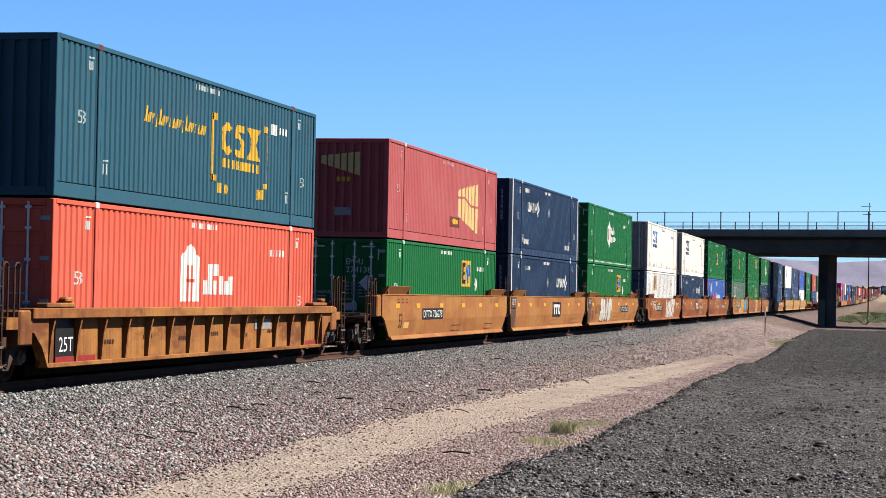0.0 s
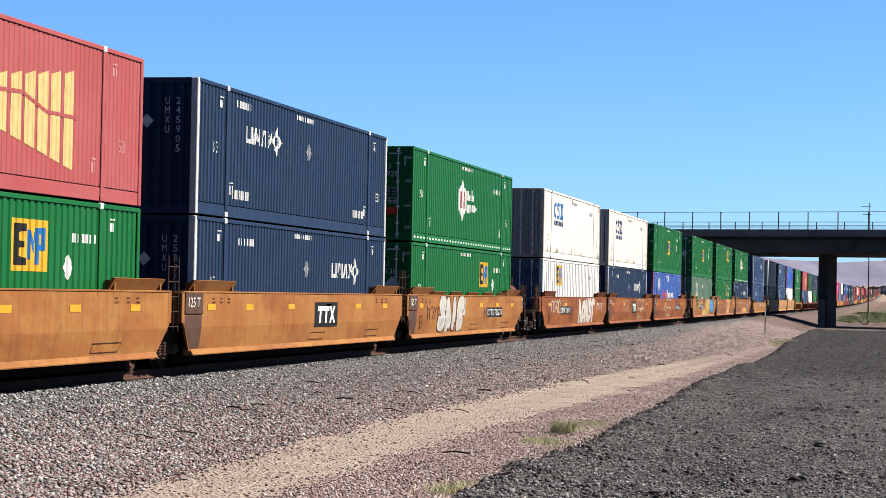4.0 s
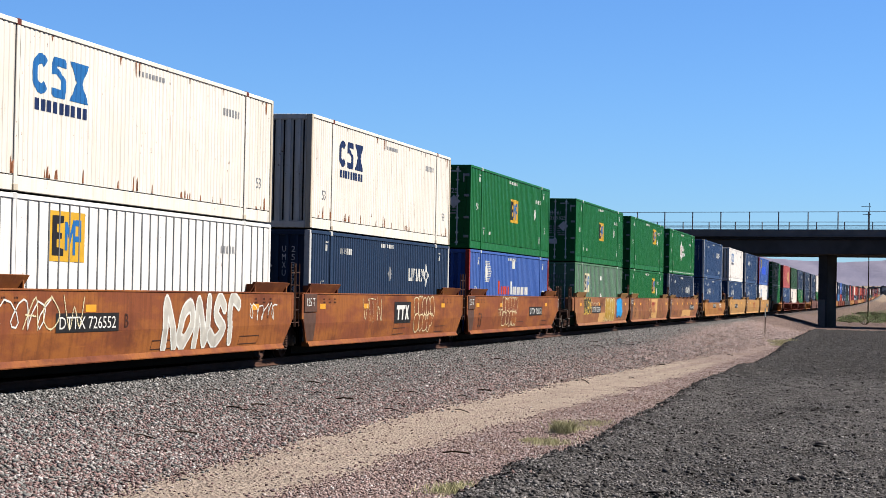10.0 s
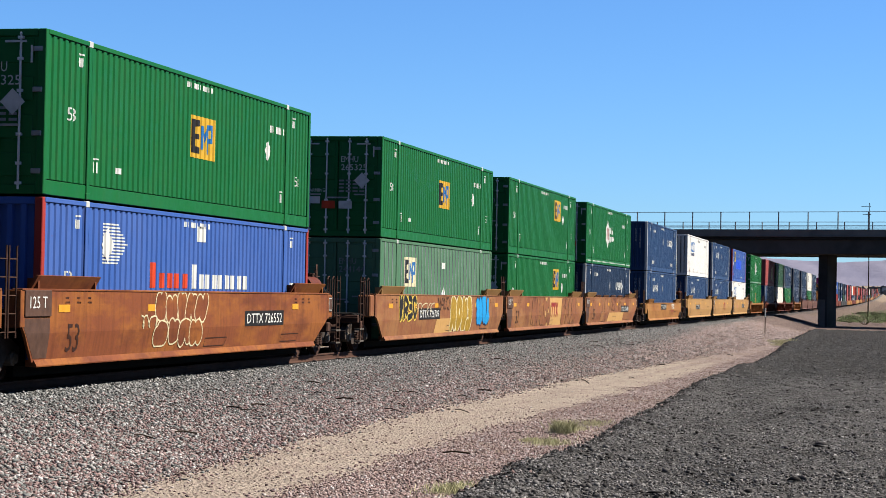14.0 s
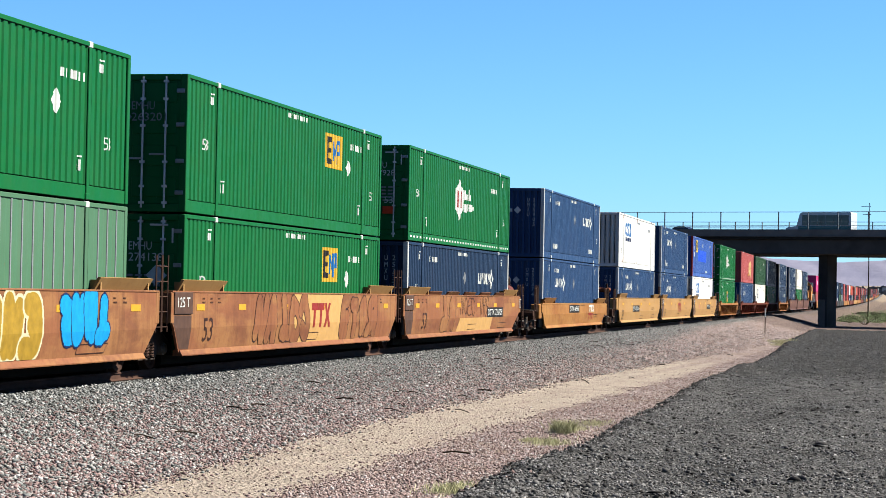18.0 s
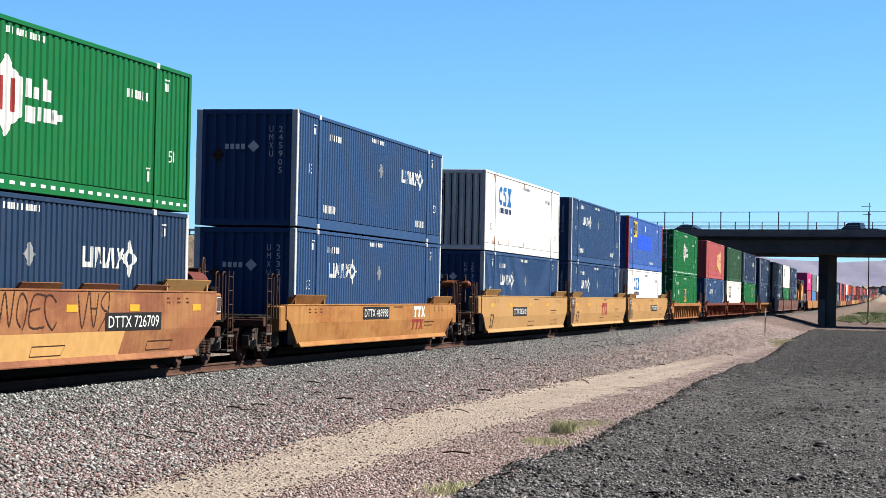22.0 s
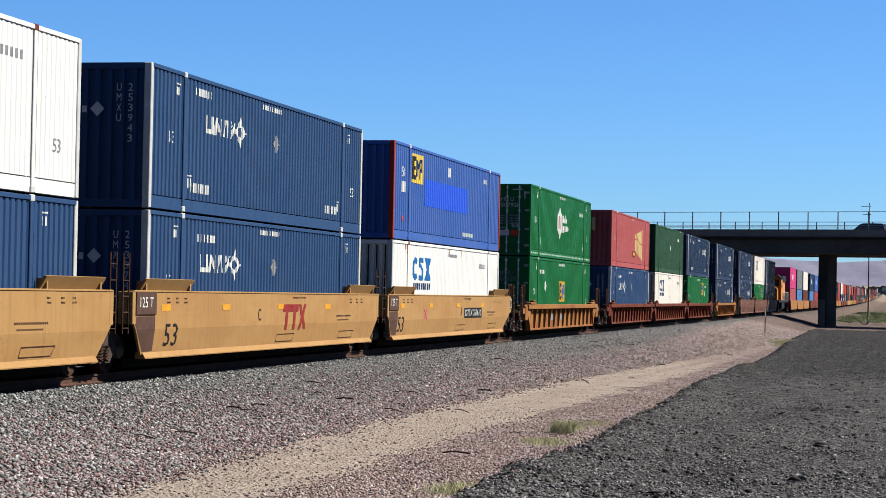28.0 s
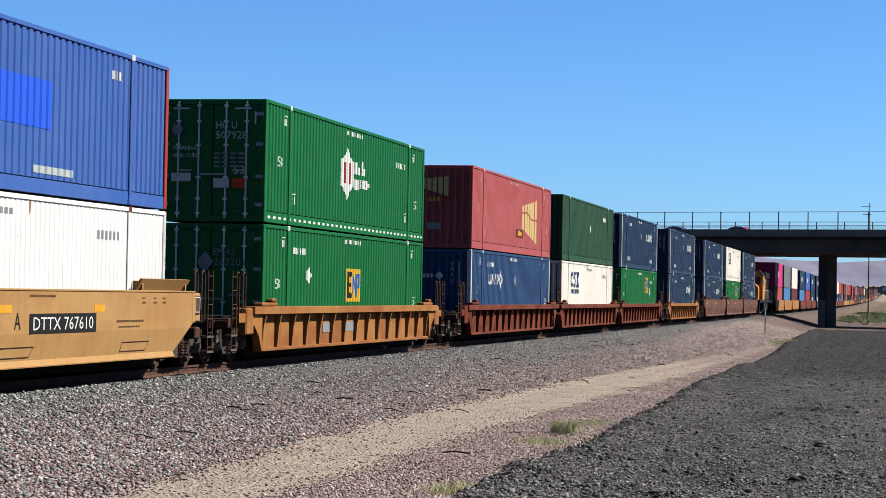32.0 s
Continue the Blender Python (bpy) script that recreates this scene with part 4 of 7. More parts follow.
def ladder(car, x, y, z0, z1, w=0.36, mat=M_RUST, along="y"):
    s = Shape()
    for d in (-w / 2, w / 2):
        s.cyl((x, y + d, z0), (x, y + d, z1), 0.018, 6)
    for z in np.arange(z0 + 0.1, z1, 0.3):
        s.cyl((x, y - w / 2, z), (x, y + w / 2, z), 0.012, 5)
    return part("ladder", s, mat, car)


def grab(car, x, y, z0, z1, w=0.3, mat=M_RUST):
    s = Shape().pipe([(x, y - w / 2, z0), (x, y - w / 2, z1 - 0.06), (x, y - w / 2 + 0.06, z1), (x, y + w / 2 - 0.06, z1), (x, y + w / 2, z1 - 0.06), (x, y + w / 2, z0)], 0.02, 6)
    return part("grab_rail", s, mat, car)


def car_end(car, sy, kind, coat, top, tank=False, brass=M_RUST):
    """What stands on a car's end: sy = -1 front or 1 rear; kind: coupler or joint."""
    e = Shape()
    if kind == "coupler":
        e.box(-1.25, 1.25, *sorted((sy * 8.35, sy * 10.75)), 0.92, 1.06, 0.02)
        e.box(-0.3, 0.3, *sorted((sy * 9.0, sy * 10.9)), 0.6, 0.92, 0.02)
        part("end_platform", e, M_GRIME, car)
        part("coupler", Shape().box(-0.14, 0.14, *sorted((sy * 10.8, sy * 11.62)), 0.68, 0.92, 0.03).box(-0.22, 0.16, *sorted((sy * 11.35, sy * 11.7)), 0.62, 0.98, 0.05), M_RUST, car)
        part("end_sill", Shape().box(-1.4, 1.4, *sorted((sy * 10.6, sy * 10.8)), 0.8, 1.02, 0.02), M_RUST, car)
        for x in (1.38, -1.38):
            for y in (9.7, 10.15):
                grab(car, x, sy * y, 0.98, 2.02, 0.2, brass)
            ladder(car, x + (0.04 if x > 0 else -0.04), sy * 10.5, 0.32, 2.05, 0.3, brass)
            for z in (0.3, 0.62):
                part("step", Shape().box(*sorted((x - 0.1, x + 0.06)), *sorted((sy * 10.3, sy * 10.72)), z, z + 0.04), M_STEELDULL, car)
        part("hose", Shape().pipe([(0.5, sy * 10.8, 0.85), (0.5, sy * 11.1, 0.55), (0.35, sy * 11.5, 0.4), (0.1, sy * 11.7, 0.45)], 0.03, 6), M_RUBBER, car)
        part("uncoupling_lever", Shape().pipe([(1.4, sy * 10.85, 0.95), (0.5, sy * 10.95, 0.95), (0.1, sy * 11.2, 0.98)], 0.018, 6), M_RUST, car)
        if tank == "rear":
            part("air_reservoir", Shape().cyl((1.0, sy * 8.55, 1.74), (1.0, sy * 9.5, 1.74), 0.27, 20).cyl((1.0, sy * 9.5, 1.72), (1.0, sy * 9.62, 1.72), 0.26, 20, 0.14), M_BROWN, car, "brown air reservoir")
            part("brake_stand", Shape().box(0.7, 0.95, *sorted((sy * 9.75, sy * 9.95)), 1.06, 2.1, 0.02).box(0.3, 1.2, *sorted((sy * 9.2, sy * 9.9)), 1.38, 1.44), M_RUST, car)
            w = Shape().ring((0.98, sy * 9.95, 2.02), (1, sy * 0.25, 0), 0.3, 0.022, 18)
            for i in range(5):
                a = 2 * math.pi * i / 5
                w.cyl((0.98, sy * 9.95, 2.02), (0.98, sy * 9.95 + 0.29 * math.cos(a), 2.02 + 0.29 * math.sin(a)), 0.014, 5)
            part("brake_wheel", w, M_RUST, car, "spoked hand brake wheel")
            part("brake_valve", Shape().box(0.6, 1.2, *sorted((sy * 10.0, sy * 10.4)), 1.2, 1.7, 0.05), M_GRIME, car)
        part("valve_box", Shape().box(1.05, 1.32, *sorted((sy * 9.9, sy * 10.2)), 0.6, 0.85, 0.03), M_RUST, car)
        if tank == "front":
            part("air_reservoir", Shape().cyl((0.1, sy * 9.55, 1.98), (1.05, sy * 9.55, 1.98), 0.12, 16).cyl((1.05, sy * 9.55, 1.98), (1.12, sy * 9.55, 1.98), 0.12, 16, 0.06), M_WELLRUST, car, "rusty brown air reservoir")
            part("reservoir_stand", Shape().box(0.2, 0.3, *sorted((sy * 9.5, sy * 9.6)), 1.06, 2.3, 0.01).box(0.85, 0.95, *sorted((sy * 9.5, sy * 9.6)), 1.06, 2.3, 0.01), M_RUST, car)
    else:
        e.box(-1.1, 1.1, *sorted((sy * 8.35, sy * 9.55)), 0.9, 1.25, 0.03)
        e.box(-0.35, 0.35, *sorted((sy * 9.3, sy * 9.82)), 0.7, 1.0, 0.04)
        part("end_platform", e, M_GRIME, car)
        for x in (1.42, -1.42):
            ladder(car, x, sy * 9.5, 0.78, top + 0.72, 0.3, brass)
        part("hose", Shape().pipe([(0.9, sy * 9.4, 1.1), (0.95, sy * 9.7, 0.75), (0.9, sy * 9.82, 0.7)], 0.03, 6), M_RUBBER, car)
    for x in (1, -1):
        if kind == "coupler":
            part("valve_panel", Shape().box(*sorted((x * 1.1, x * 1.47)), *sorted((sy * 9.22, sy * 9.75)), top - 0.62, top - 0.02, 0.03), coat, car, "flat end panel")
            if x > 0 and sy > 0 and top > 1.4:
                y = sy * 9.48
                box_ = part("junction_box", Shape().box(1.465, 1.5, y - 0.17, y + 0.17, top - 0.45, top - 0.08, 0.008), M_DARKPANEL, car, "small dark label box")
                part("label_frame", Shape().box(1.5, 1.506, y - 0.14, y + 0.14, top - 0.12, top - 0.105).box(1.5, 1.506, y - 0.14, y + 0.14, top - 0.42, top - 0.405).box(1.5, 1.506, y - 0.14, y - 0.125, top - 0.405, top - 0.12).box(1.5, 1.506, y + 0.125, y + 0.14, top - 0.405, top - 0.12), M_MARKWHITE, box_)
            if x > 0 and sy < 0 and coat is M_WELLRUST:
                part("end_reflector", Shape().box(1.468, 1.478, -9.7, -9.6, top - 0.5, top - 0.35), M_MARKRED, car, "small red reflector")


def stencils(car, face, z=1.3, reflectors=(), lines=True):
    for u in (0.6, 1.1, 1.6, 14.4, 15.0, 15.5):
        mark("stencil", bars(u, z + 0.05, 0.2, 0.035, 4, 0.5) + bars(u, z + 0.13, 0.16, 0.035, 3, 0.5), M_GRAFBROWN, car, face)
    for u in reflectors:
        mark("reflector", [bar(u, z - 0.1, u + 0.5, z + 0.03)], M_YELLOW, car, face)
    if face is F_WELL and z > 1.2:
        for u in (8.0, 13.4):
            mark("jack_outline", ribbon([(u, 0.45), (u + 1.3, 0.45), (u + 1.45, 0.62), (u + 0.05, 0.62), (u, 0.45)], 0.02), M_GRAFBROWN, car, face, "thin painted outline")
    if not lines:
        return
    mark("stencil", bars(13.1, z - 0.3, 1.4, 0.04, 16) + bars(13.2, z - 0.4, 1.1, 0.03, 14), M_GRAFBROWN, car, face)
    mark("stencil", bars(9.2, z + 0.16, 1.1, 0.04, 12) , M_GRAFBROWN, car, face)


def plate(car, face, text, u, v=0.84, w=2.9, h=0.34):
    p = mark("number_panel", [bar(u, v, u + w, v + h)], M_MARKBLACK, car, face, "black panel with white lettering")
    mark("lettering", words(text, u + 0.15, v + 0.06, w - 0.3, h - 0.12), M_MARKWHITE, p, face, "", 0.01)


def brand_blocks(car, face, u, v, w, h, mat, ground=None):
    """Three plain leaning forms, as the cars carry them."""
    if ground:
        mark("emblem_panel", [bar(u - 0.25, v - 0.1, u + w + 0.25, v + h + 0.1)], ground, car, face)
    k = w / 3
    for i in range(2):
        a = u + i * k
        mark("emblem", [[(a + 0.25 * k, v), (a + 0.55 * k, v), (a + 0.66 * k, v + 0.7 * h), (a + 0.98 * k, v + 0.72 * h), (a + 1.02 * k, v + h), (a + 0.06 * k, v + h), (a + 0.02 * k, v + 0.72 * h), (a + 0.36 * k, v + 0.7 * h)]], mat, car, face, "", 0.008)
    a = u + 2 * k
    mark("emblem", [[(a, v), (a + 0.32 * k, v), (a + 0.5 * k, v + 0.34 * h), (a + 0.72 * k, v), (a + 1.02 * k, v), (a + 0.68 * k, v + 0.52 * h), (a + 1.05 * k, v + h), (a + 0.75 * k, v + h), (a + 0.52 * k, v + 0.68 * h), (a + 0.38 * k, v + h), (a + 0.08 * k, v + h), (a + 0.34 * k, v + 0.5 * h)]], mat, car, face, "", 0.008)


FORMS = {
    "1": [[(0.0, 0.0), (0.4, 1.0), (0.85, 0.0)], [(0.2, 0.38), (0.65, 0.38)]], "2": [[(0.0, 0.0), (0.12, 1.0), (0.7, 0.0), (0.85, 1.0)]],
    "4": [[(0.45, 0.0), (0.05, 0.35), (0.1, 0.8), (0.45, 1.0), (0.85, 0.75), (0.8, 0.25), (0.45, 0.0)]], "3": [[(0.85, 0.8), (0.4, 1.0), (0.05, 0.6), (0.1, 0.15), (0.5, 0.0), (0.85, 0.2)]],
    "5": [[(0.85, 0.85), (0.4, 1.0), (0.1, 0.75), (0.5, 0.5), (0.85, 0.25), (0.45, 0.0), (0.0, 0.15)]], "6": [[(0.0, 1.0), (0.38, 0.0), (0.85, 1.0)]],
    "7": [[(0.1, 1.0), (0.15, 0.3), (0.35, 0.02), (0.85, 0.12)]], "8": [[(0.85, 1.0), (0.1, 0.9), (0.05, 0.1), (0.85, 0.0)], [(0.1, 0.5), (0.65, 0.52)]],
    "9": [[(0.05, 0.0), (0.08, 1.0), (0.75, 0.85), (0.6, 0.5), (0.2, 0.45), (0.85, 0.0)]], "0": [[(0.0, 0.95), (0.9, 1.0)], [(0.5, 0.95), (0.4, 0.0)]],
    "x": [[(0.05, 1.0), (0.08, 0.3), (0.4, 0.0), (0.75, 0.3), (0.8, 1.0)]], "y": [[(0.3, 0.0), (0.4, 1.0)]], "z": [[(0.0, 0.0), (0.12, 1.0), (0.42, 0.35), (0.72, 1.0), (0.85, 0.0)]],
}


def bent(pts, n=5):
    """A smooth line through a few points."""
    out = []
    for i in range(len(pts) - 1):
        p = [pts[max(0, i - 1)], pts[i], pts[i + 1], pts[min(len(pts) - 1, i + 2)]]
        for k in range(n):
            t = k / n
            w = (-0.5 * t + t * t - 0.5 * t ** 3, 1 - 2.5 * t * t + 1.5 * t ** 3, 0.5 * t + 2 * t * t - 1.5 * t ** 3, -0.5 * t * t + 0.5 * t ** 3)
            out.append(tuple(sum(w[j] * p[j][a] for j in range(4)) for a in (0, 1)))
    return out + [pts[-1]]


def spray(name, polys, material, car, face, label, lift=0.0085):
    """Sprayed paint as one thin film, folded where the side folds."""
    s = Shape()
    for q in sliced(polys, face.vs, 1) if face.vs else polys:
        if len(q) > 2:
            s.add([face.place(u, v, lift) for u, v in q], [tuple(range(len(q)))])
    ob = part(name, s, material, car, label)
    ob["kind"] = "stuff"
    return ob


def throw_up(car, face, forms, u, v, w, h, fat, line, edge, fill=None, lean=0.12, seed=3, lift=0.0085):
    """Sprayed swollen forms side by side, each over the one before: an outline, and a fill inside it; fat is the stroke's width against its pitch."""
    r = random.Random(seed)
    k = w / len(forms)
    t = fat * k if fill is not None else 0.0
    du, dv = 0.02, 0.014
    us, vs = np.arange(u - 0.25, u + w + 0.5, du), np.arange(max(0.41, v - 0.1), min(1.56, v + h + 0.1), dv)
    U, V = np.meshgrid(us, vs)
    kind = np.zeros(U.shape, int)
    for form in forms:
        i = r.uniform(0.92, 1.12)
        x0, y0, high, wide = u + t / 2, v + t / 2 + r.uniform(-0.04, 0.04) * h, h - t, k * i - 0.6 * t
        far, flip, turn = np.full(U.shape, 9.0), r.random() < 0.5, r.random() < 0.35
        for stroke in FORMS[form]:
            pts = bent([(x0 + (0.85 - a if flip else a) * wide + lean * b * high + r.uniform(-0.11, 0.11) * k, y0 + (1 - b if turn else b) * high + r.uniform(-0.07, 0.07) * h) for a, b in stroke])
            for (ax, ay), (bx, by) in zip(pts, pts[1:]):
                m = (bx - ax) ** 2 + (by - ay) ** 2 + 1e-9
                q = np.clip(((U - ax) * (bx - ax) + (V - ay) * (by - ay)) / m, 0, 1)
                far = np.minimum(far, np.hypot(U - ax - q * (bx - ax), V - ay - q * (by - ay)))
        kind[far < t / 2 + (line if fill is not None else line / 2)] = 1
        kind[far < t / 2] = 2
        u += k
    for level, mat, name, label in ((1, edge, "graffiti", "sprayed graffiti outline"), (2, fill, "graffiti_fill", "sprayed graffiti fill")):
        polys = []
        for row, y in zip(kind == level, vs):
            steps = np.flatnonzero(np.diff(np.concatenate([[0], row.astype(int), [0]])))
            polys += [bar(us[0] + du * a, y, us[0] + du * b, y + dv) for a, b in zip(steps[::2], steps[1::2])]
        if polys and mat is not None:
            spray(name, polys, mat, car, face, label, lift)


def scrawl(car, face, u, v, w, h, stroke, width=0.03, seed=1, n=5):
    """A thin sprayed line that wanders up and down."""
    r = random.Random(seed)
    pts = []
    for i in range(n * 8 + 1):
        a = i / 8 * 2 * math.pi
        s = 1 + 0.5 * math.sin(i * 0.37 + seed)
        pts.append((u + w * (i / (n * 8)) + 0.09 * w * math.sin(a * 1.0 + 0.4) * s / max(1, n / 4), v + h / 2 + h * 0.42 * math.cos(a + 0.6 * math.sin(i * 0.21)) * (0.6 + 0.4 * r.random())))
    mark("graffiti", ribbon(pts, width), stroke, car, face, "thin sprayed scrawl", 0.008)


def well_car(label, coat, front="joint", rear="joint", style="smooth", far=False, tank="", tabs=0):
    c = thing("well_car", label, "rail car", "well cars of the train")
    top = {"smooth": 1.58, "low": 1.3, "ribbed": 1.26}[style]
    if far:
        for sx in (-1, 1):
            part("side_plate", Shape().prism([(-9.3, top), (9.3, top), (9.3, 0.95), (8.2, 0.33), (-8.2, 0.33), (-9.3, 0.95)], *sorted((sx * 1.42, sx * 1.5))), coat, c)
        part("floor_frame", Shape().box(-1.42, 1.42, -8.4, 8.4, 0.24, 0.31).box(-1.2, 1.2, -10.6, 10.6, 0.85, 1.0), M_GRIME, c)
        for y in (-9.75, 9.75):
            part("truck", Shape().box(-1.05, 1.05, y - 1.2, y + 1.2, 0.12, 0.75), M_GRIME, c)
        return c
    # the low black centre box also stands in for shade under the car
    part("floor_frame", Shape().box(-0.95, 0.95, -8.35, 8.35, 0.09, 0.31).box(-1.38, 1.38, -8.3, 8.3, 0.28, 0.312).box(-1.1, 1.1, -8.35, -8.2, 0.31, 0.95).box(-1.1, 1.1, 8.2, 8.35, 0.31, 0.95), M_GRIME, c)
    for sx in (-1, 1):
        if style != "ribbed":
            s = Shape()
            out, inn = [], []
            knee = {"joint": (9.15, 8.7), "coupler": (9.02, 8.2)}
            (kf, lf), (kr, lr) = knee[front], knee[rear]
            prof = [(top, 9.28, 9.28, 1.50), (0.98, 9.28, 9.28, 1.50), (0.85, kf, kr, 1.50), (0.36, lf, lr, 1.434)]
            for z, e0, e1, x in prof:
                out += [(sx * x, -e0, z), (sx * x, e1, z)]
                inn += [(sx * (x - 0.05), -e0, z), (sx * (x - 0.05), e1, z)]
            v = out + inn
            n = 2 * len(prof)
            f = []
            for i in range(len(prof) - 1):
                f += [(2 * i, 2 * i + 1, 2 * i + 3, 2 * i + 2), (n + 2 * i, n + 2 * i + 2, n + 2 * i + 3, n + 2 * i + 1), (2 * i, 2 * i + 2, n + 2 * i + 2, n + 2 * i), (2 * i + 1, n + 2 * i + 1, n + 2 * i + 3, 2 * i + 3)]
            s.add(v, f)
            part("side_plate", s, coat, c)
            part("top_flange", Shape().box(*sorted((sx * 1.33, sx * 1.515)), -9.3, 9.3, top - 0.015, top + 0.02, 0.006), coat, c)
            part("bottom_flange", Shape().prism([(sx * 1.3, 0.28), (sx * 1.5, 0.28), (sx * 1.505, 0.3), (sx * 1.446, 0.4), (sx * 1.3, 0.4)], -lf + 0.05, lr - 0.05, "y"), coat, c)
            for y0, y1 in ((-8.75, -6.0), (6.2, 8.85)):
                g = Shape().prism([(sx * 1.36, top + 0.02), (sx * 1.42, top + 0.02), (sx * 1.55, top + 0.24), (sx * 1.49, top + 0.25)], y0, y1, "y")
                g.box(*sorted((sx * 1.3, sx * 1.5)), y0 + 0.1, y0 + 0.16, top + 0.02, top + 0.2).box(*sorted((sx * 1.3, sx * 1.5)), y1 - 0.16, y1 - 0.1, top + 0.02, top + 0.2)
                part("container_guide", g, M_WELLTAN if coat is M_WELLPINK else coat, c)
            for y in np.linspace(-5.0, 5.6, tabs) if tabs else ():
                part("side_guide", Shape().prism([(sx * 1.38, 1.6), (sx * 1.44, 1.6), (sx * 1.52, 1.7), (sx * 1.46, 1.71)], y - 0.85, y + 0.85, "y"), coat, c)
            for k in (-1, 1):
                part("end_post", Shape().box(*sorted((sx * 1.2, sx * 1.505)), *sorted((k * 9.16, k * 9.34)), 0.95, top - 0.005, 0.01), coat, c)
        else:
            part("side_panel", Shape().box(*sorted((sx * 1.26, sx * 1.315)), -8.6, 8.6, 0.3, 1.14), coat, c)
            part("top_chord", Shape().box(*sorted((sx * 1.22, sx * 1.52)), -9.3, 9.3, 1.09, 1.27, 0.012), coat, c)
            part("bottom_chord", Shape().box(*sorted((sx * 1.2, sx * 1.42)), -8.5, 8.5, 0.24, 0.32, 0.01), coat, c)
            part("end_web", Shape().prism([(-10.2, 1.12), (-8.5, 1.12), (-8.5, 0.25), (-8.75, 0.6), (-9.1, 0.85), (-9.7, 0.92), (-10.2, 0.92)], *sorted((sx * 1.26, sx * 1.44))), coat, c)
            part("end_web", Shape().prism([(10.2, 1.12), (8.5, 1.12), (8.5, 0.25), (8.75, 0.6), (9.1, 0.85), (9.7, 0.92), (10.2, 0.92)], *sorted((sx * 1.26, sx * 1.44))), coat, c)
            post = Shape().prism([(sx * 1.315, 0.3), (sx * 1.38, 0.3), (sx * 1.42, 0.8), (sx * 1.48, 1.09), (sx * 1.315, 1.09)], -0.032, 0.032, "y").mesh("side_post", coat)
            for i in range(15):
                part("side_post", post, coat, c, at=pose(0, -8.3 + 16.6 * i / 14, 0))
            for y0 in (-8.7, 7.5):
                part("container_guide", Shape().box(*sorted((sx * 1.28, sx * 1.5)), y0, y0 + 1.2, 1.275, 1.36, 0.02).box(*sorted((sx * 1.3, sx * 1.46)), y0 + 0.9, y0 + 1.2, 1.36, 1.46, 0.03), coat, c)
    for sy, kind in ((-1, front), (1, rear)):
        car_end(c, sy, kind, coat, top, tank if (tank == "rear") == (sy > 0) else "")
        if kind == "coupler" or sy > 0:
            truck(c, sy * (9.75 if kind == "coupler" else 9.82))
    return c


def locomotive():
    c = thing("locomotive", "golden-orange diesel helper locomotive with black roof amid the train", "locomotive")
    part("frame_sill", Shape().box(-1.5, 1.5, -10.6, 10.6, 1.3, 1.6, 0.03), M_BLACK, c)
    part("fuel_tank", Shape().prism([(-1.4, 1.25), (-1.4, 0.6), (-1.0, 0.3), (1.0, 0.3), (1.4, 0.6), (1.4, 1.25)], -3.2, 3.2, "y"), M_BLACK, c)
    part("long_hood", Shape().prism([(-1.05, 1.6), (-1.05, 3.9), (-0.7, 4.3), (0.7, 4.3), (1.05, 3.9), (1.05, 1.6)], -4.6, 10.2, "y"), M_LOCO, c)
    part("hood_roof", Shape().box(-1.2, 1.2, 3.2, 9.8, 3.95, 4.65, 0.08).box(-0.8, 0.8, -4.4, 3.0, 4.2, 4.5, 0.05), M_BLACK, c)
    cab = part("cab", Shape().prism([(-1.55, 1.6), (-1.55, 4.2), (-1.0, 4.65), (1.0, 4.65), (1.55, 4.2), (1.55, 1.6)], -7.6, -4.6, "y"), M_LOCO, c)
    part("cab_roof", Shape().prism([(-1.58, 4.1), (-1.02, 4.68), (1.02, 4.68), (1.58, 4.1), (1.58, 4.25), (1.05, 4.75), (-1.05, 4.75), (-1.58, 4.25)], -7.65, -4.55, "y"), M_BLACK, cab)
    for sx in (-1, 1):
        part("cab_window", Shape().box(*sorted((sx * 1.54, sx * 1.565)), -6.9, -5.2, 3.1, 3.85, 0.02), M_GLASS, cab)
        part("windscreen", Shape().box(*sorted((sx * 0.15, sx * 1.3)), -7.63, -7.59, 3.3, 4.05, 0.02), M_GLASS, cab)
        part("walkway_rail", Shape().pipe([(sx * 1.48, -4.5, 2.6), (sx * 1.48, 10.4, 2.6)], 0.025, 6), M_MARKWHITE, c)
        for y in np.arange(-4.4, 10.5, 1.85):
            part("rail_post", Shape().cyl((sx * 1.48, y, 1.6), (sx * 1.48, y, 2.6), 0.02, 6), M_MARKWHITE, c)
        part("stripe", Shape().box(*sorted((sx * 1.05, sx * 1.065)), -4.5, 10.1, 1.75, 2.15), M_BLACK, c)
    part("nose", Shape().prism([(-1.2, 1.6), (-1.2, 2.9), (-0.8, 3.3), (0.8, 3.3), (1.2, 2.9), (1.2, 1.6)], -9.6, -7.6, "y"), M_LOCO, c)
    part("headlight", Shape().cyl((-0.15, -9.66, 2.9), (-0.15, -9.58, 2.9), 0.1, 12).cyl((0.15, -9.66, 2.9), (0.15, -9.58, 2.9), 0.1, 12), M_MARKWHITE, c)
    part("pilot", Shape().prism([(-10.9, 0.15), (-10.6, 0.15), (-10.4, 1.3), (-10.7, 1.3)], -1.45, 1.45), M_BLACK, c)
    part("coupler", Shape().box(-0.14, 0.14, -11.4, -10.5, 0.7, 0.95, 0.03), M_RUST, c)
    for y in (-6.7, 6.7):
        t = part("truck", Shape().box(-1.1, 1.1, y - 2.2, y + 2.2, 0.45, 1.0, 0.05), M_GRIME, c)
        for dy in (-1.7, 0, 1.7):
            w = part("wheelset", WHEEL_MESH, M_RUST, t, at=pose(0, y + dy, 0.42))
    return c


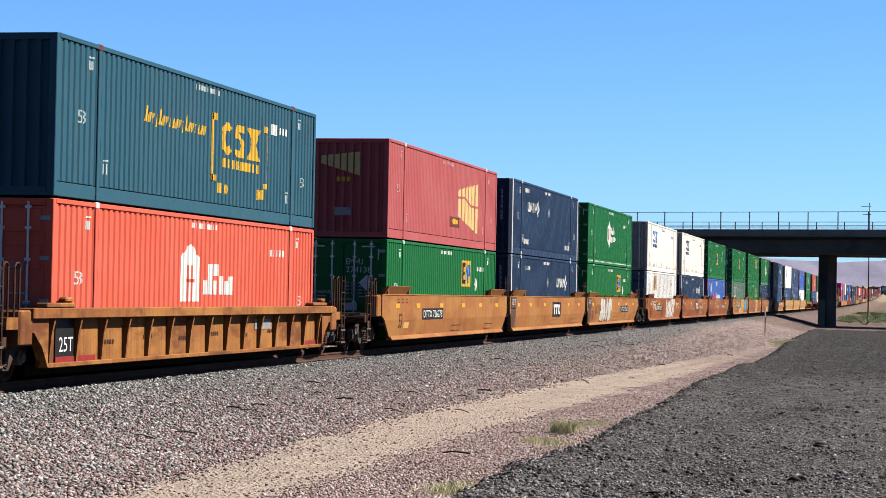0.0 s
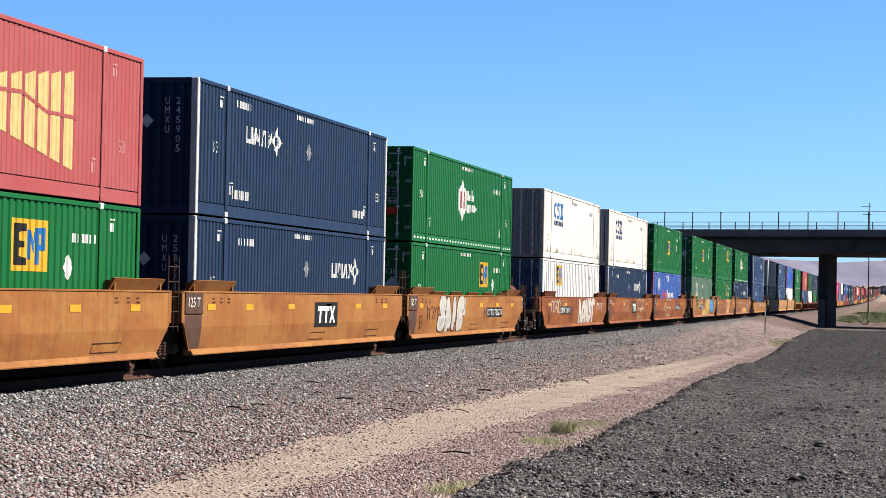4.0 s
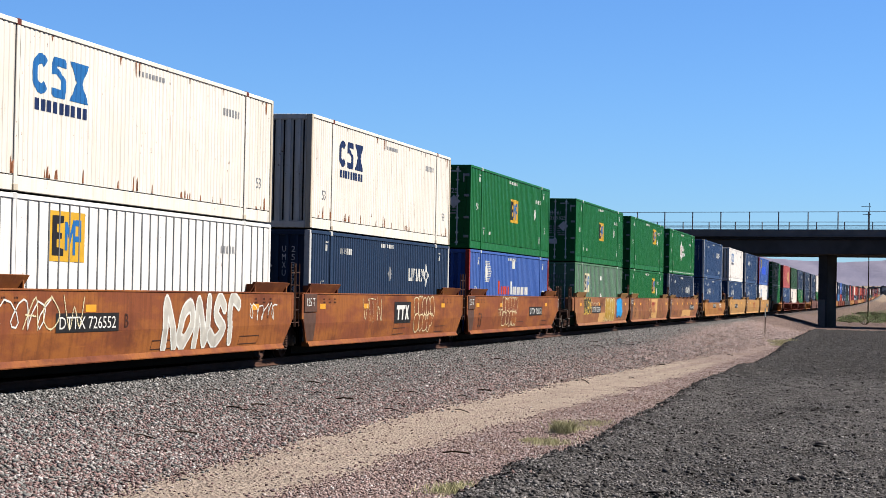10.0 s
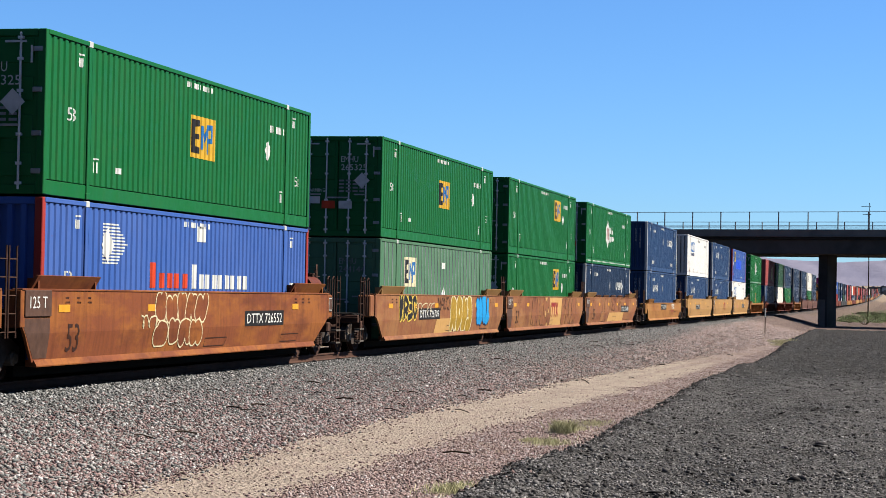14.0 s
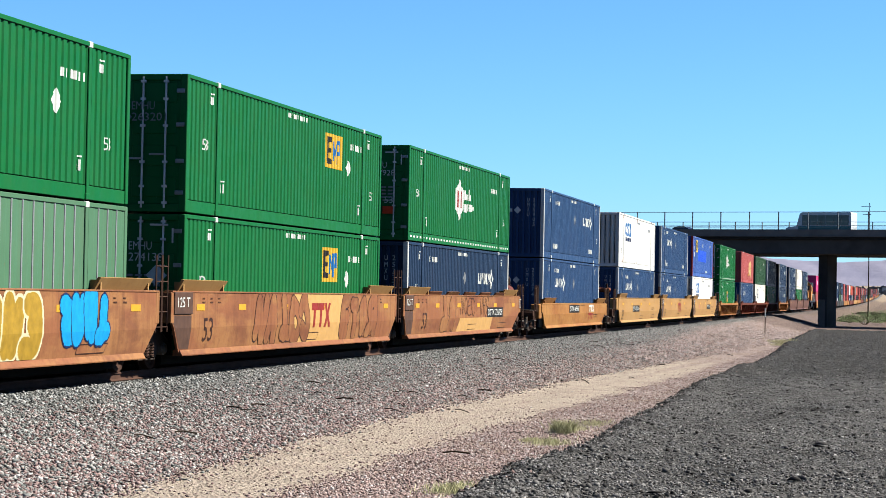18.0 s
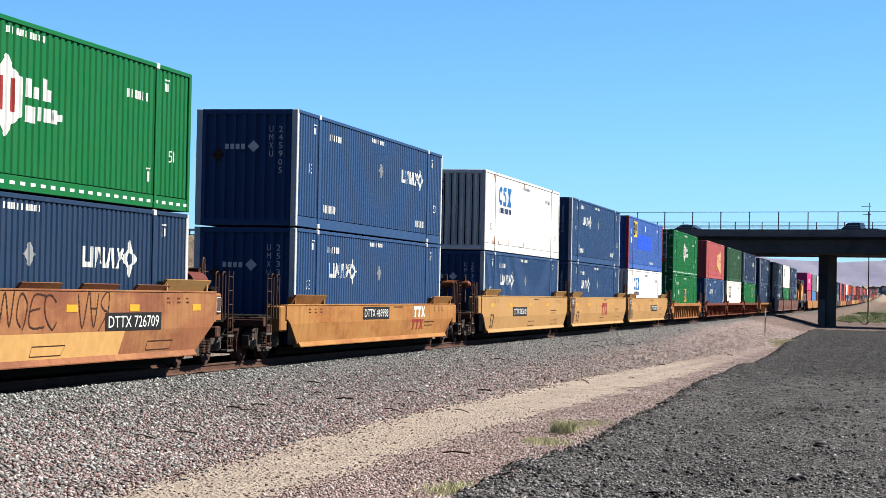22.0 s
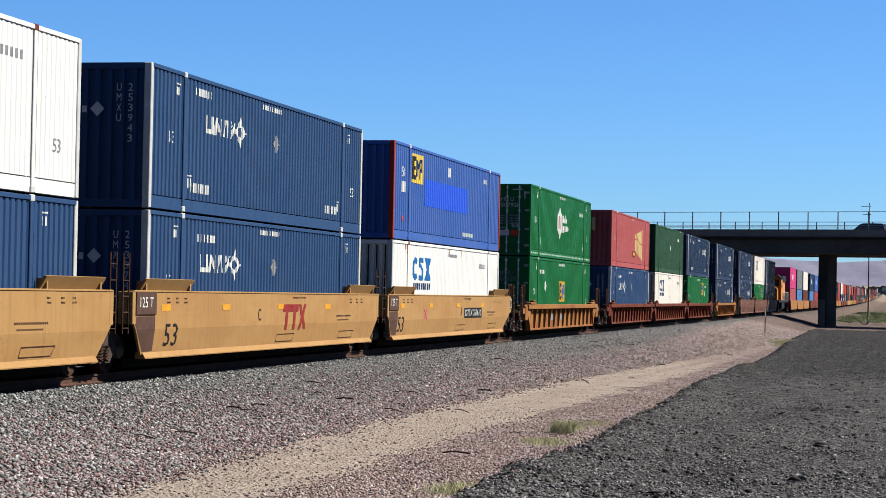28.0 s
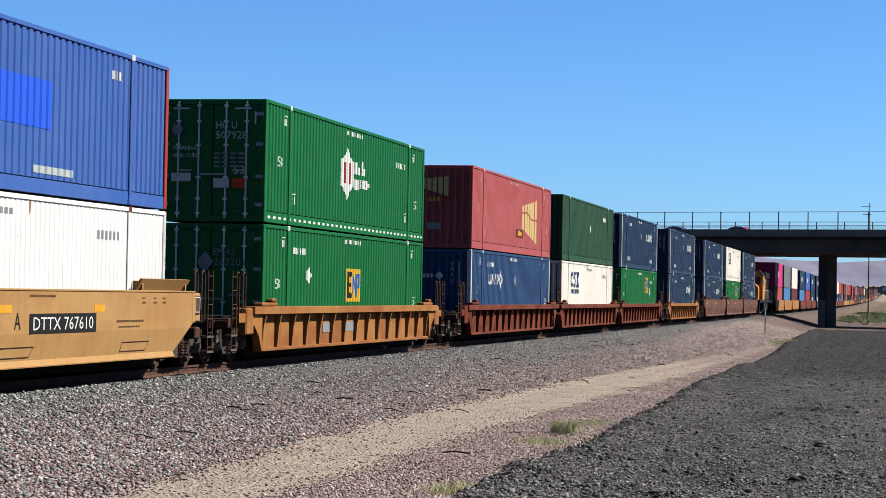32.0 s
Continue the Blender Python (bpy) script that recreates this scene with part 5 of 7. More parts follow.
# ---- the make-up of the train: place of each box's front end at 16 s, boxes, car look ----
TRAIN = [
    ("prev", -133.2, "navy_high", "green_low", "rib_gold"),
    ("a", -109.7, "teal", "coral", "rib_gold"),
    ("b", -86.0, "maroon", "green_low", "ochre"),
    ("c", -66.7, "navy_left", "ink_low", "ochre"),
    ("d", -47.3, "green_hub", "green_low", "ochre"),
    ("e", -24.0, "white_doors", "white_ribbed", "rust"),
    ("f", -4.6, "white_plain", "ink_low", "rust"),
    ("g", 14.8, "green", "blue_stack", "rust"),
    ("h", 38.2, "green", "sage_ribbed", "pink"),
    ("i", 57.55, "green_right", "green_low", "pink"),
    ("j", 77.1, "green_hub", "ink_low", "pink"),
    ("k", 100.9, "navy_high", "navy_low", "short"),
    ("l", 124.1, "white_bright", "navy_low", "tan"),
    ("m", 143.75, "navy_front", "navy_low", "tan"),
    ("n", 163.5, "blue_patch", "white_bright", "tan"),
    ("o", 186.1, "green_hub", "green_mid", "rib_ochre"),
    ("p", 209.6, "maroon", "navy_low", "rib_red"),
    ("q", 228.9, "dark_green", "white_plain", "rib_red"),
    ("r", 248.5, "ink_high", "green_low", "rib_red"),
    ("s", 272.0, "ink_high", "ink_low", "rib_ochre"),
    ("t", 296.0, "ink_high", "ink_low", "dusk"),
    ("u", 315.6, "white_plain", "green_low", "dusk"),
    ("v", 335.2, "ink_high", "ink_low", "dusk"),
]
END_KINDS = {"b": "cj", "c": "jj", "d": "jc", "e": "cj", "f": "jj", "g": "jc", "h": "cj", "i": "jj", "j": "jc", "l": "cj", "m": "jj", "n": "jc", "p": "cj", "q": "jj", "r": "jc", "t": "cj", "u": "jj", "v": "jc"}
CAR_LOOK = {
    "rib_gold": (M_WELLBRONZE, "ribbed", "bronze-brown ribbed well car with grimy trucks"), "rib_ochre": (M_WELLOCHRE, "ribbed", "ochre ribbed well car with rusty posts"),
    "rib_red": (M_WELLRED, "ribbed", "oxide red ribbed well car"), "ochre": (M_WELLOCHRE, "smooth", "weathered ochre smooth-sided well car"),
    "rust": (M_WELLRUST, "smooth", "rust-brown smooth-sided well car with graffiti"), "pink": (M_WELLPINK, "smooth", "faded brown well car with graffiti and touch-up patches"),
    "short": (M_WELLGOLD, "low", "golden single well car with black number panel"), "tan": (M_WELLTAN, "smooth", "clean tan smooth-sided well car with stencils"),
    "dusk": (M_WELLDUSK, "smooth", "dusty grey-brown well car"),
}
MOVERS = []       # (thing, y of its middle at 16 s, height of its base)
BASE_Z = 0.33


def dress(key, car):
    """The lettering, panels and graffiti of single cars."""
    F = F_WELL
    if key == "b":
        mark("size_mark", words("53", 0.75, 0.62, 0.4, 0.42), M_GRAFBROWN, car, F)
        plate(car, F, "DTTX 726278", 3.7)
        mark("touch_up", [bar(1.35, 0.6, 2.0, 0.78)], M_TOUCHUP, car, F)
    if key == "c":
        brand_blocks(car, F, 8.6, 0.85, 1.6, 0.42, M_MARKWHITE, M_MARKBLACK)
    if key == "d":
        plate(car, F, "DTTX 726278", 10.6)
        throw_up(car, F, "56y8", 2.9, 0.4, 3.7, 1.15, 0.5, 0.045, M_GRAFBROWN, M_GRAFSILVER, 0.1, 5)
        mark("touch_up", [bar(6.2, 0.95, 7.0, 1.5)], M_GRAFSILVER, car, F, "", 0.003)
        mark("stencil", words("B", 10.15, 0.9, 0.22, 0.26), M_MARKBLACK, car, F)
        scrawl(car, F, 1.2, 0.7, 1.8, 0.6, M_GRAFBROWN, 0.03, 2)
        mark("size_mark", words("53", 0.3, 0.55, 0.4, 0.42), M_GRAFBROWN, car, F)
    if key == "e":
        plate(car, F, "DTTX 726552", 3.3)
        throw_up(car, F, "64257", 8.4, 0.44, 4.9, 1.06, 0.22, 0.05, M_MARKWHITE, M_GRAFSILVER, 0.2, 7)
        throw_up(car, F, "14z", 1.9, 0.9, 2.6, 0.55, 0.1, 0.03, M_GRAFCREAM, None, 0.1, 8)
        scrawl(car, F, 0.8, 0.8, 2.2, 0.7, M_MARKWHITE, 0.035, 4, 4)
        scrawl(car, F, 14.0, 0.9, 2.0, 0.5, M_MARKWHITE, 0.03, 6, 5)
        mark("stencil", words("B", 6.5, 0.9, 0.2, 0.26), M_GRAFBROWN, car, F)
        mark("size_mark", words("53", 0.3, 0.5, 0.5, 0.5), M_GRAFBROWN, car, F)
    if key == "f":
        brand_blocks(car, F, 8.3, 0.86, 1.5, 0.42, M_MARKWHITE, M_MARKBLACK)
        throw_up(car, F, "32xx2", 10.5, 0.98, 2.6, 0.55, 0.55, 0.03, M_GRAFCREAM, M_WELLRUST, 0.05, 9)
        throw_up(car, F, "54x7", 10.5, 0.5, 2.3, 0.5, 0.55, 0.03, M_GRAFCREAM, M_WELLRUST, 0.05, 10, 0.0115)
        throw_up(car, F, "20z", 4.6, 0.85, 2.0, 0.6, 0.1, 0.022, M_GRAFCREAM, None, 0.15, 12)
    if key == "g":
        plate(car, F, "DTTX 726552", 10.6)
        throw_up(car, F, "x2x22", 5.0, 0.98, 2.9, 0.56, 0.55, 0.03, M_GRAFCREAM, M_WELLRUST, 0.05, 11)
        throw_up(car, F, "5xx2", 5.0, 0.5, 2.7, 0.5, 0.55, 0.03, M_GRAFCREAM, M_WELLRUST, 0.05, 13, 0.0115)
        scrawl(car, F, 4.2, 0.8, 1.0, 0.4, M_GRAFCREAM, 0.03, 8, 3)
        mark("size_mark", words("53", 0.7, 0.5, 0.55, 0.5), M_GRAFBROWN, car, F)
    if key == "h":
        plate(car, F, "DTTX 726709", 4.0)
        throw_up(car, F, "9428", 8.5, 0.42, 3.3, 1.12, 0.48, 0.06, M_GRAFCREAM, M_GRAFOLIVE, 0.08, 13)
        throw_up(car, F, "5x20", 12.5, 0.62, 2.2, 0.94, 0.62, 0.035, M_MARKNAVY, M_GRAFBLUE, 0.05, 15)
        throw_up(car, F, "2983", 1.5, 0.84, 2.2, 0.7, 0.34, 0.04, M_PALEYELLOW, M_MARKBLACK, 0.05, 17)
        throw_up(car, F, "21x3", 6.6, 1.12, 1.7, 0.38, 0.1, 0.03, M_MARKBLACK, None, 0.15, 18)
        scrawl(car, F, 3.6, 0.95, 2.4, 0.5, M_GRAFCREAM, 0.025, 9, 4)
        mark("touch_up", [[(6.3, 0.4), (9.0, 0.4), (9.0, 0.85), (6.5, 0.85)]], M_TOUCHUP, car, F, "", 0.003)
    if key == "i":
        mark("touch_up", [bar(7.2, 0.38, 11.6, 1.57)], M_TOUCHUP, car, F, "", 0.003)
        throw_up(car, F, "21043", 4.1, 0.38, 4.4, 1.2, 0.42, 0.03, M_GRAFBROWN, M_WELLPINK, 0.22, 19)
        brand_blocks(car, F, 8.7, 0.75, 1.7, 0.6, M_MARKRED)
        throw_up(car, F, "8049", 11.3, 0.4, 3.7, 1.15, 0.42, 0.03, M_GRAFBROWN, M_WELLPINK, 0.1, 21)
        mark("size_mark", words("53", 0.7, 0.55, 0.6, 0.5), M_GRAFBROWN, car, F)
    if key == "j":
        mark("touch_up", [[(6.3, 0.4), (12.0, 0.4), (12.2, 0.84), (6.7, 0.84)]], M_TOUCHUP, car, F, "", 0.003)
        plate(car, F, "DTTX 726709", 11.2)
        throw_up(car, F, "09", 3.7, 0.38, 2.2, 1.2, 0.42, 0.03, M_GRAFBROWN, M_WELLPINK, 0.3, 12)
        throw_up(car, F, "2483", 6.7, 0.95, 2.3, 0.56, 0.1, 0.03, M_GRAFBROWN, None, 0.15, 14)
        throw_up(car, F, "619", 9.9, 0.9, 1.5, 0.62, 0.1, 0.03, M_GRAFBROWN, None, 0.1, 16)
        mark("size_mark", words("53", 1.2, 0.55, 0.6, 0.5), M_GRAFBROWN, car, F)
    if key == "k":
        plate(car, F, "DTTX 469988", 5.8, 0.9)
        brand_blocks(car, F, 11.5, 0.56, 1.5, 0.3, M_MARKRED)
        brand_blocks(car, F, 11.65, 0.92, 1.5, 0.32, M_MARKWHITE)
        mark("patch", [[(1.0, 0.86), (3.0, 0.86), (3.6, 1.27), (1.6, 1.27)]], M_WELLOCHRE, car, F, "", 0.003)
    if key == "l":
        plate(car, F, "DTTX 767610", 4.6)
        mark("size_mark", words("53", 0.3, 0.45, 0.6, 0.5), M_MARKBLACK, car, F)
    if key == "m":
        brand_blocks(car, F, 8.4, 0.72, 1.9, 0.6, M_MARKRED)
        mark("stencil", words("C", 6.5, 0.95, 0.2, 0.28), M_MARKBLACK, car, F)
        mark("size_mark", words("53", 0.5, 0.5, 0.75, 0.45), M_MARKBLACK, car, F)
    if key == "n":
        plate(car, F, "DTTX 767610", 9.2)
        mark("size_mark", words("53", 0.0, 0.5, 0.75, 0.45), M_MARKBLACK, car, F)
        mark("stencil", words("A", 8.6, 0.92, 0.25, 0.28), M_MARKBLACK, car, F)
        mark("sprayed_mark", ribbon([(3.3, 0.85), (3.7, 1.15)], 0.05) + ribbon([(3.7, 0.85), (3.3, 1.15)], 0.05), M_MAGENTA, car, F)
    if key == "a":
        G = F_RIBWELL
        mark("unit_panel", [bar(0.1, 0.32, 1.1, 1.08)], M_MARKBLACK, car, G, "black end panel", 0.02)
        mark("lettering", words("25T", 0.25, 0.5, 0.62, 0.26), M_MARKWHITE, car, G, "", 0.026)
        mark("stencil", [bar(11.4, 0.75, 12.6, 0.98)], M_MARKGREY, car, G)
        mark("warning_mark", [bar(0.1, 0.3, 1.9, 0.42), bar(15.2, 0.3, 16.3, 0.42)], M_MARKRED, car, G, "", 0.03)
        for i in range(6):
            mark("stencil", bars(2.4 + 2 * i, 0.6 + 0.06 * (i % 2), 0.5, 0.08, 4), M_GRAFBROWN, car, G)
    if key == "o":
        mark("stencil", [bar(5.0, 0.6, 5.8, 0.85), bar(7.0, 0.6, 8.0, 0.85)], M_MARKGREY, car, F_RIBWELL)


def build_train():
    boxes = make_boxes()
    c = boxes["navy_left"] = container("navy corrugated container with white star emblem near its front", M_INK, M_POST, pitch=0.23)
    small_marks(c, F_NAVY)
    emblem_star(c, F_NAVY, 3.3, 1.6)
    mark("diamond_mark", [lozenge(8.3, 1.85, 0.5, 0.42)], M_MARKGREY, c, F_NAVY)
    number_row(c, F_NAVY, 2.6, 2.45)
    navy_end(c, "245905")
    mark("route_mark", bars(2.4, 0.42, 1.2, 0.2, 8, 0.55) + bars(12.6, 0.42, 1.1, 0.2, 8, 0.55), M_MARKWHITE, c, F_NAVY)
    c = boxes["navy_front"] = container("navy corrugated container with white star emblem near its front", M_NAVY, M_POST, pitch=0.23)
    small_marks(c, F_NAVY)
    emblem_star(c, F_NAVY, 3.3, 1.6)
    mark("diamond_mark", [lozenge(8.3, 1.85, 0.5, 0.42)], M_MARKGREY, c, F_NAVY)
    number_row(c, F_NAVY, 2.6, 2.45)
    navy_end(c, "253943")
    mark("route_mark", bars(2.4, 0.42, 1.2, 0.2, 8, 0.55) + bars(12.6, 0.42, 1.1, 0.2, 8, 0.55), M_MARKWHITE, c, F_NAVY)
    for key, u in (("green_right", 10.45), ("green_mid", 7.3)):
        c = boxes[key] = container("green corrugated container with yellow square emblem", M_GREEN, ends="doors")
        small_marks(c, F_CORR)
        emblem_square(c, F_CORR, u, 1.6 if key == "green_right" else 1.05)
        mark("diamond_mark", [lozenge(12.65 if key == "green_right" else 3.8, 1.7, 0.5, 0.45)], M_MARKWHITE, c, F_CORR)
        number_row(c, F_CORR, 12.9 if key == "green_right" else 2.4, 2.2)
        end_text(c, [("EMHU", 0.1, 2.1, 0.5, 0.17), ("263201", 0.1, 1.87, 0.75, 0.17)], M_MARKGREY)
        mark("diamond_mark", [lozenge(-0.1, 1.95, 0.42, 0.5)], M_MARKGREY, c, FRONT_FACE, "", 0.06)
    used = set()

    def box_at(key, s, z):
        if key in used:
            ob = copy_thing(boxes[key], pose(0, 0, 0))
        else:
            ob = boxes[key]
            used.add(key)
        MOVERS.append((ob, s + HY, z))

    for key, s, high, low, look_key in TRAIN:
        coat, style, label = CAR_LOOK[look_key]
        kinds = END_KINDS.get(key, "cc")
        car = well_car(label, coat, "coupler" if kinds[0] == "c" else "joint", "coupler" if kinds[1] == "c" else "joint", style, tank="rear" if look_key in ("ochre", "rust", "pink") and kinds[1] == "c" else "front" if look_key == "tan" and kinds[0] == "c" else "", tabs=5 if key in ("d", "j") else 0)
        if style != "ribbed":
            stencils(car, F_WELL, 1.3 if style == "smooth" else 1.05, {"pink": (0.25, 3.0, 6.2, 9.4, 12.4, 15.9), "tan": (0.3, 4.0, 8.0, 12.0), "ochre": (0.3, 2.9, 6.1, 9.4, 12.3, 15.2), "rust": (0.3, 4.6, 14.2), "dusk": (0.3, 8.0)}.get(look_key, ()), look_key in ("tan", "dusk", "short"))
        if style == "smooth" and kinds[0] == "j":
            part("unit_panel", Shape().box(1.49, 1.53, -HY - 1.12, -HY - 0.05, 1.13, 1.575, 0.008), M_DARKPANEL, car, "dark unit panel")
            # dark flat wedge in place of the shade on an inward-angled end plate
            mark("end_wedge", [[(-1.16, 1.1), (-0.06, 1.1), (-0.06, 0.42), (-0.6, 0.42), (-1.05, 0.86), (-1.16, 0.99)]], M_DARKPANEL, car, F_WELL, "shade of the inward end plate, as a dark wedge", 0.004)
            mark("lettering", words("125 T", -0.95, 1.27, 0.7, 0.2), M_MARKWHITE, car, F_WELL, "", 0.036)
        dress(key, car)
        MOVERS.append((car, s + HY, 0.0))
        box_at(low, s, BASE_Z)
        box_at(high, s, BASE_Z + BOX_H + 0.045)
    MOVERS.append((locomotive(), 367.5, 0.0))
    # the far half of the train
    r = random.Random(5)
    tops = ["magenta", "far_grey", "far_white", "far_navy", "far_blue", "far_navy", "far_navy", "far_black", "far_navy", "far_maroon", "far_black", "far_maroon", "far_white", "far_orange", "far_red", "far_brown", "far_grey", "far_orange", "far_maroon"]
    lows = ["far_maroon", "far_sky", "far_brown", "far_sky", "far_red", "far_navy", "far_navy", "far_green", "far_grey", "far_maroon", "far_brown", "far_red", "far_navy"]
    wells = [well_car("distant %s well car" % n, m, "coupler", "coupler", far=True) for n, m in (("golden", M_WELLGOLD), ("oxide red", M_WELLRED), ("dark grey", M_GRIMELIGHT), ("tan", M_WELLTAN))]
    fresh = [True] * 4
    s, i = 386.0, 0
    while s < 1560:
        k = (0, 1, 2, 0, 1, 3)[(i // 3) % 6]
        car = wells[k] if fresh[k] else copy_thing(wells[k], pose(0, 0, 0))
        fresh[k] = False
        MOVERS.append((car, s + HY, 0.0))
        box_at(lows[i] if i < len(lows) else r.choice(lows[4:] + ["far_navy", "far_brown", "far_black"]), s, BASE_Z)
        if i < len(tops) or r.random() < 0.9:
            box_at(tops[i] if i < len(tops) else r.choice(["far_navy", "far_navy", "far_black", "far_maroon", "far_maroon", "far_brown", "far_brown", "far_orange", "far_red", "far_grey", "far_white", "far_green"]), s, BASE_Z + BOX_H + 0.045)
        i += 1
        s += 23.4 if i % 3 == 0 else 19.6
    for key, ob in list(boxes.items()):
        if key not in used:
            for o in (*ob.children_recursive, ob):
                bpy.data.objects.remove(o)


# ---- the ground ----
TRACK_X = -15.6


def smooth(a, b, x):
    t = np.clip((x - a) / (b - a), 0, 1)
    return t * t * (3 - 2 * t)


def rise(y):
    """The line climbs gently far beyond the bridge."""
    d = np.clip(np.asarray(y, float) - 400, 0, None)
    return np.where(d < 1300, 4e-6 * d * d, 6.76 + 0.0104 * (d - 1300))


BRIDGE = pose(-8.0, 239.6, 0, 0, 0, -17)
BRIDGE_C, BRIDGE_S = math.cos(radians(17)), math.sin(radians(17))
ROAD_Z = 8.85


def wave(x, y, k, seed):
    """Cheap smooth noise from sines."""
    return (np.sin(x * k + seed) * np.cos(y * k * 1.13 + 2.1 * seed) + 0.6 * np.sin(x * k * 2.3 + y * k * 1.7 + seed * 3.3) + 0.4 * np.sin(y * k * 3.9 - x * k * 3.1 + seed)) / 2


def road_left(y):
    return np.interp(y, [20, 29, 39, 58, 100, 145, 230], [-9.1, -9.4, -9.6, -9.35, -7.9, -7.6, -8.6])


def road_right(y):
    return np.interp(y, [20, 33, 43, 62, 125, 160, 230], [-6.9, -7.1, -6.9, -6.5, -6.4, -7.2, -8.2])


def cinder_edge(y):
    return np.interp(y, [18, 21, 25, 27.5, 29, 32, 37, 45, 59, 64, 82, 110, 138, 175, 205, 230], [-4.55, -4.7, -4.9, -4.83, -4.6, -4.65, -4.8, -5.0, -5.35, -5.05, -5.2, -6.1, -6.85, -7.6, -8.0, -7.0])


def base_ground(y):
    return -0.74 - 0.63 * smooth(30, 230, y)


def ground_z(x, y):
    x, y = np.asarray(x, float), np.asarray(y, float)
    g = base_ground(y) + 0.03 * wave(x, y, 0.9, 1.0)
    toe = road_left(y)
    d = np.where(x > TRACK_X, x - TRACK_X, (TRACK_X - x))
    reach = np.where(x > TRACK_X, np.maximum(toe - TRACK_X, 4.5), 6.0)
    t = np.clip((d - 2.1) / (reach - 2.1), 0, 1)
    z = np.where(t < 1, (-0.18) * (1 - t) + g * t, g)
    # the cinder field lies a hand higher, with a steep crumbling edge
    e = cinder_edge(y) + 0.06 * wave(x * 0, y, 1.7, 4.0) + 0.07 * wave(x * 0, y, 5.1, 2.0)
    lift = smooth(0.06, 0.26, x - e) * (0.21 + 0.05 * wave(x, y, 0.35, 7.0)) * (1 - smooth(196, 206, y))
    ridge = (0.09 + 0.13 * np.exp(-((y - 63.5) / 2.2) ** 2)) * np.exp(-((x - e - 0.5) / 0.5) ** 2) * (1 - smooth(190, 205, y))
    z = z + np.where(x > -11, lift + ridge + lift * (0.2 * wave(x, y, 2.6, 3.0) + 0.12 * wave(x, y, 7.3, 5.0) + 0.07 * wave(x, y, 13.7, 8.0)), 0)
    # clods heaped near the edge
    heap = np.exp(-((x - e - 0.9) / 0.7) ** 2) * (smooth(22, 24, y) - smooth(28, 32, y))
    z = z + 0.06 * heap * np.maximum(0, wave(x, y, 4.4, 6.0) + 0.3)
    # the fill that carries the road to the bridge
    a = (x + 8.0) * BRIDGE_C - (y - 239.6) * BRIDGE_S
    b = (x + 8.0) * BRIDGE_S + (y - 239.6) * BRIDGE_C
    fill = np.minimum(ROAD_Z - 0.12, ROAD_Z - 0.12 - (np.abs(b - 3.2) - 10.2) / 1.9)
    end = np.minimum((-38 - a) / 0.9, 400) * (a < 0) + np.minimum((a - 30) / 0.9, 400) * (a >= 0)
    fill = np.minimum(fill, z + end) + 0.12 * wave(x, y, 0.8, 5.0) * (end > 1)
    z = np.where(end > 0, np.maximum(z, fill), z)
    return z + rise(y) + np.clip((np.abs(x) - 60) / 1000, 0, 4) * 0.6 * wave(x, y, 0.012, 2.0)


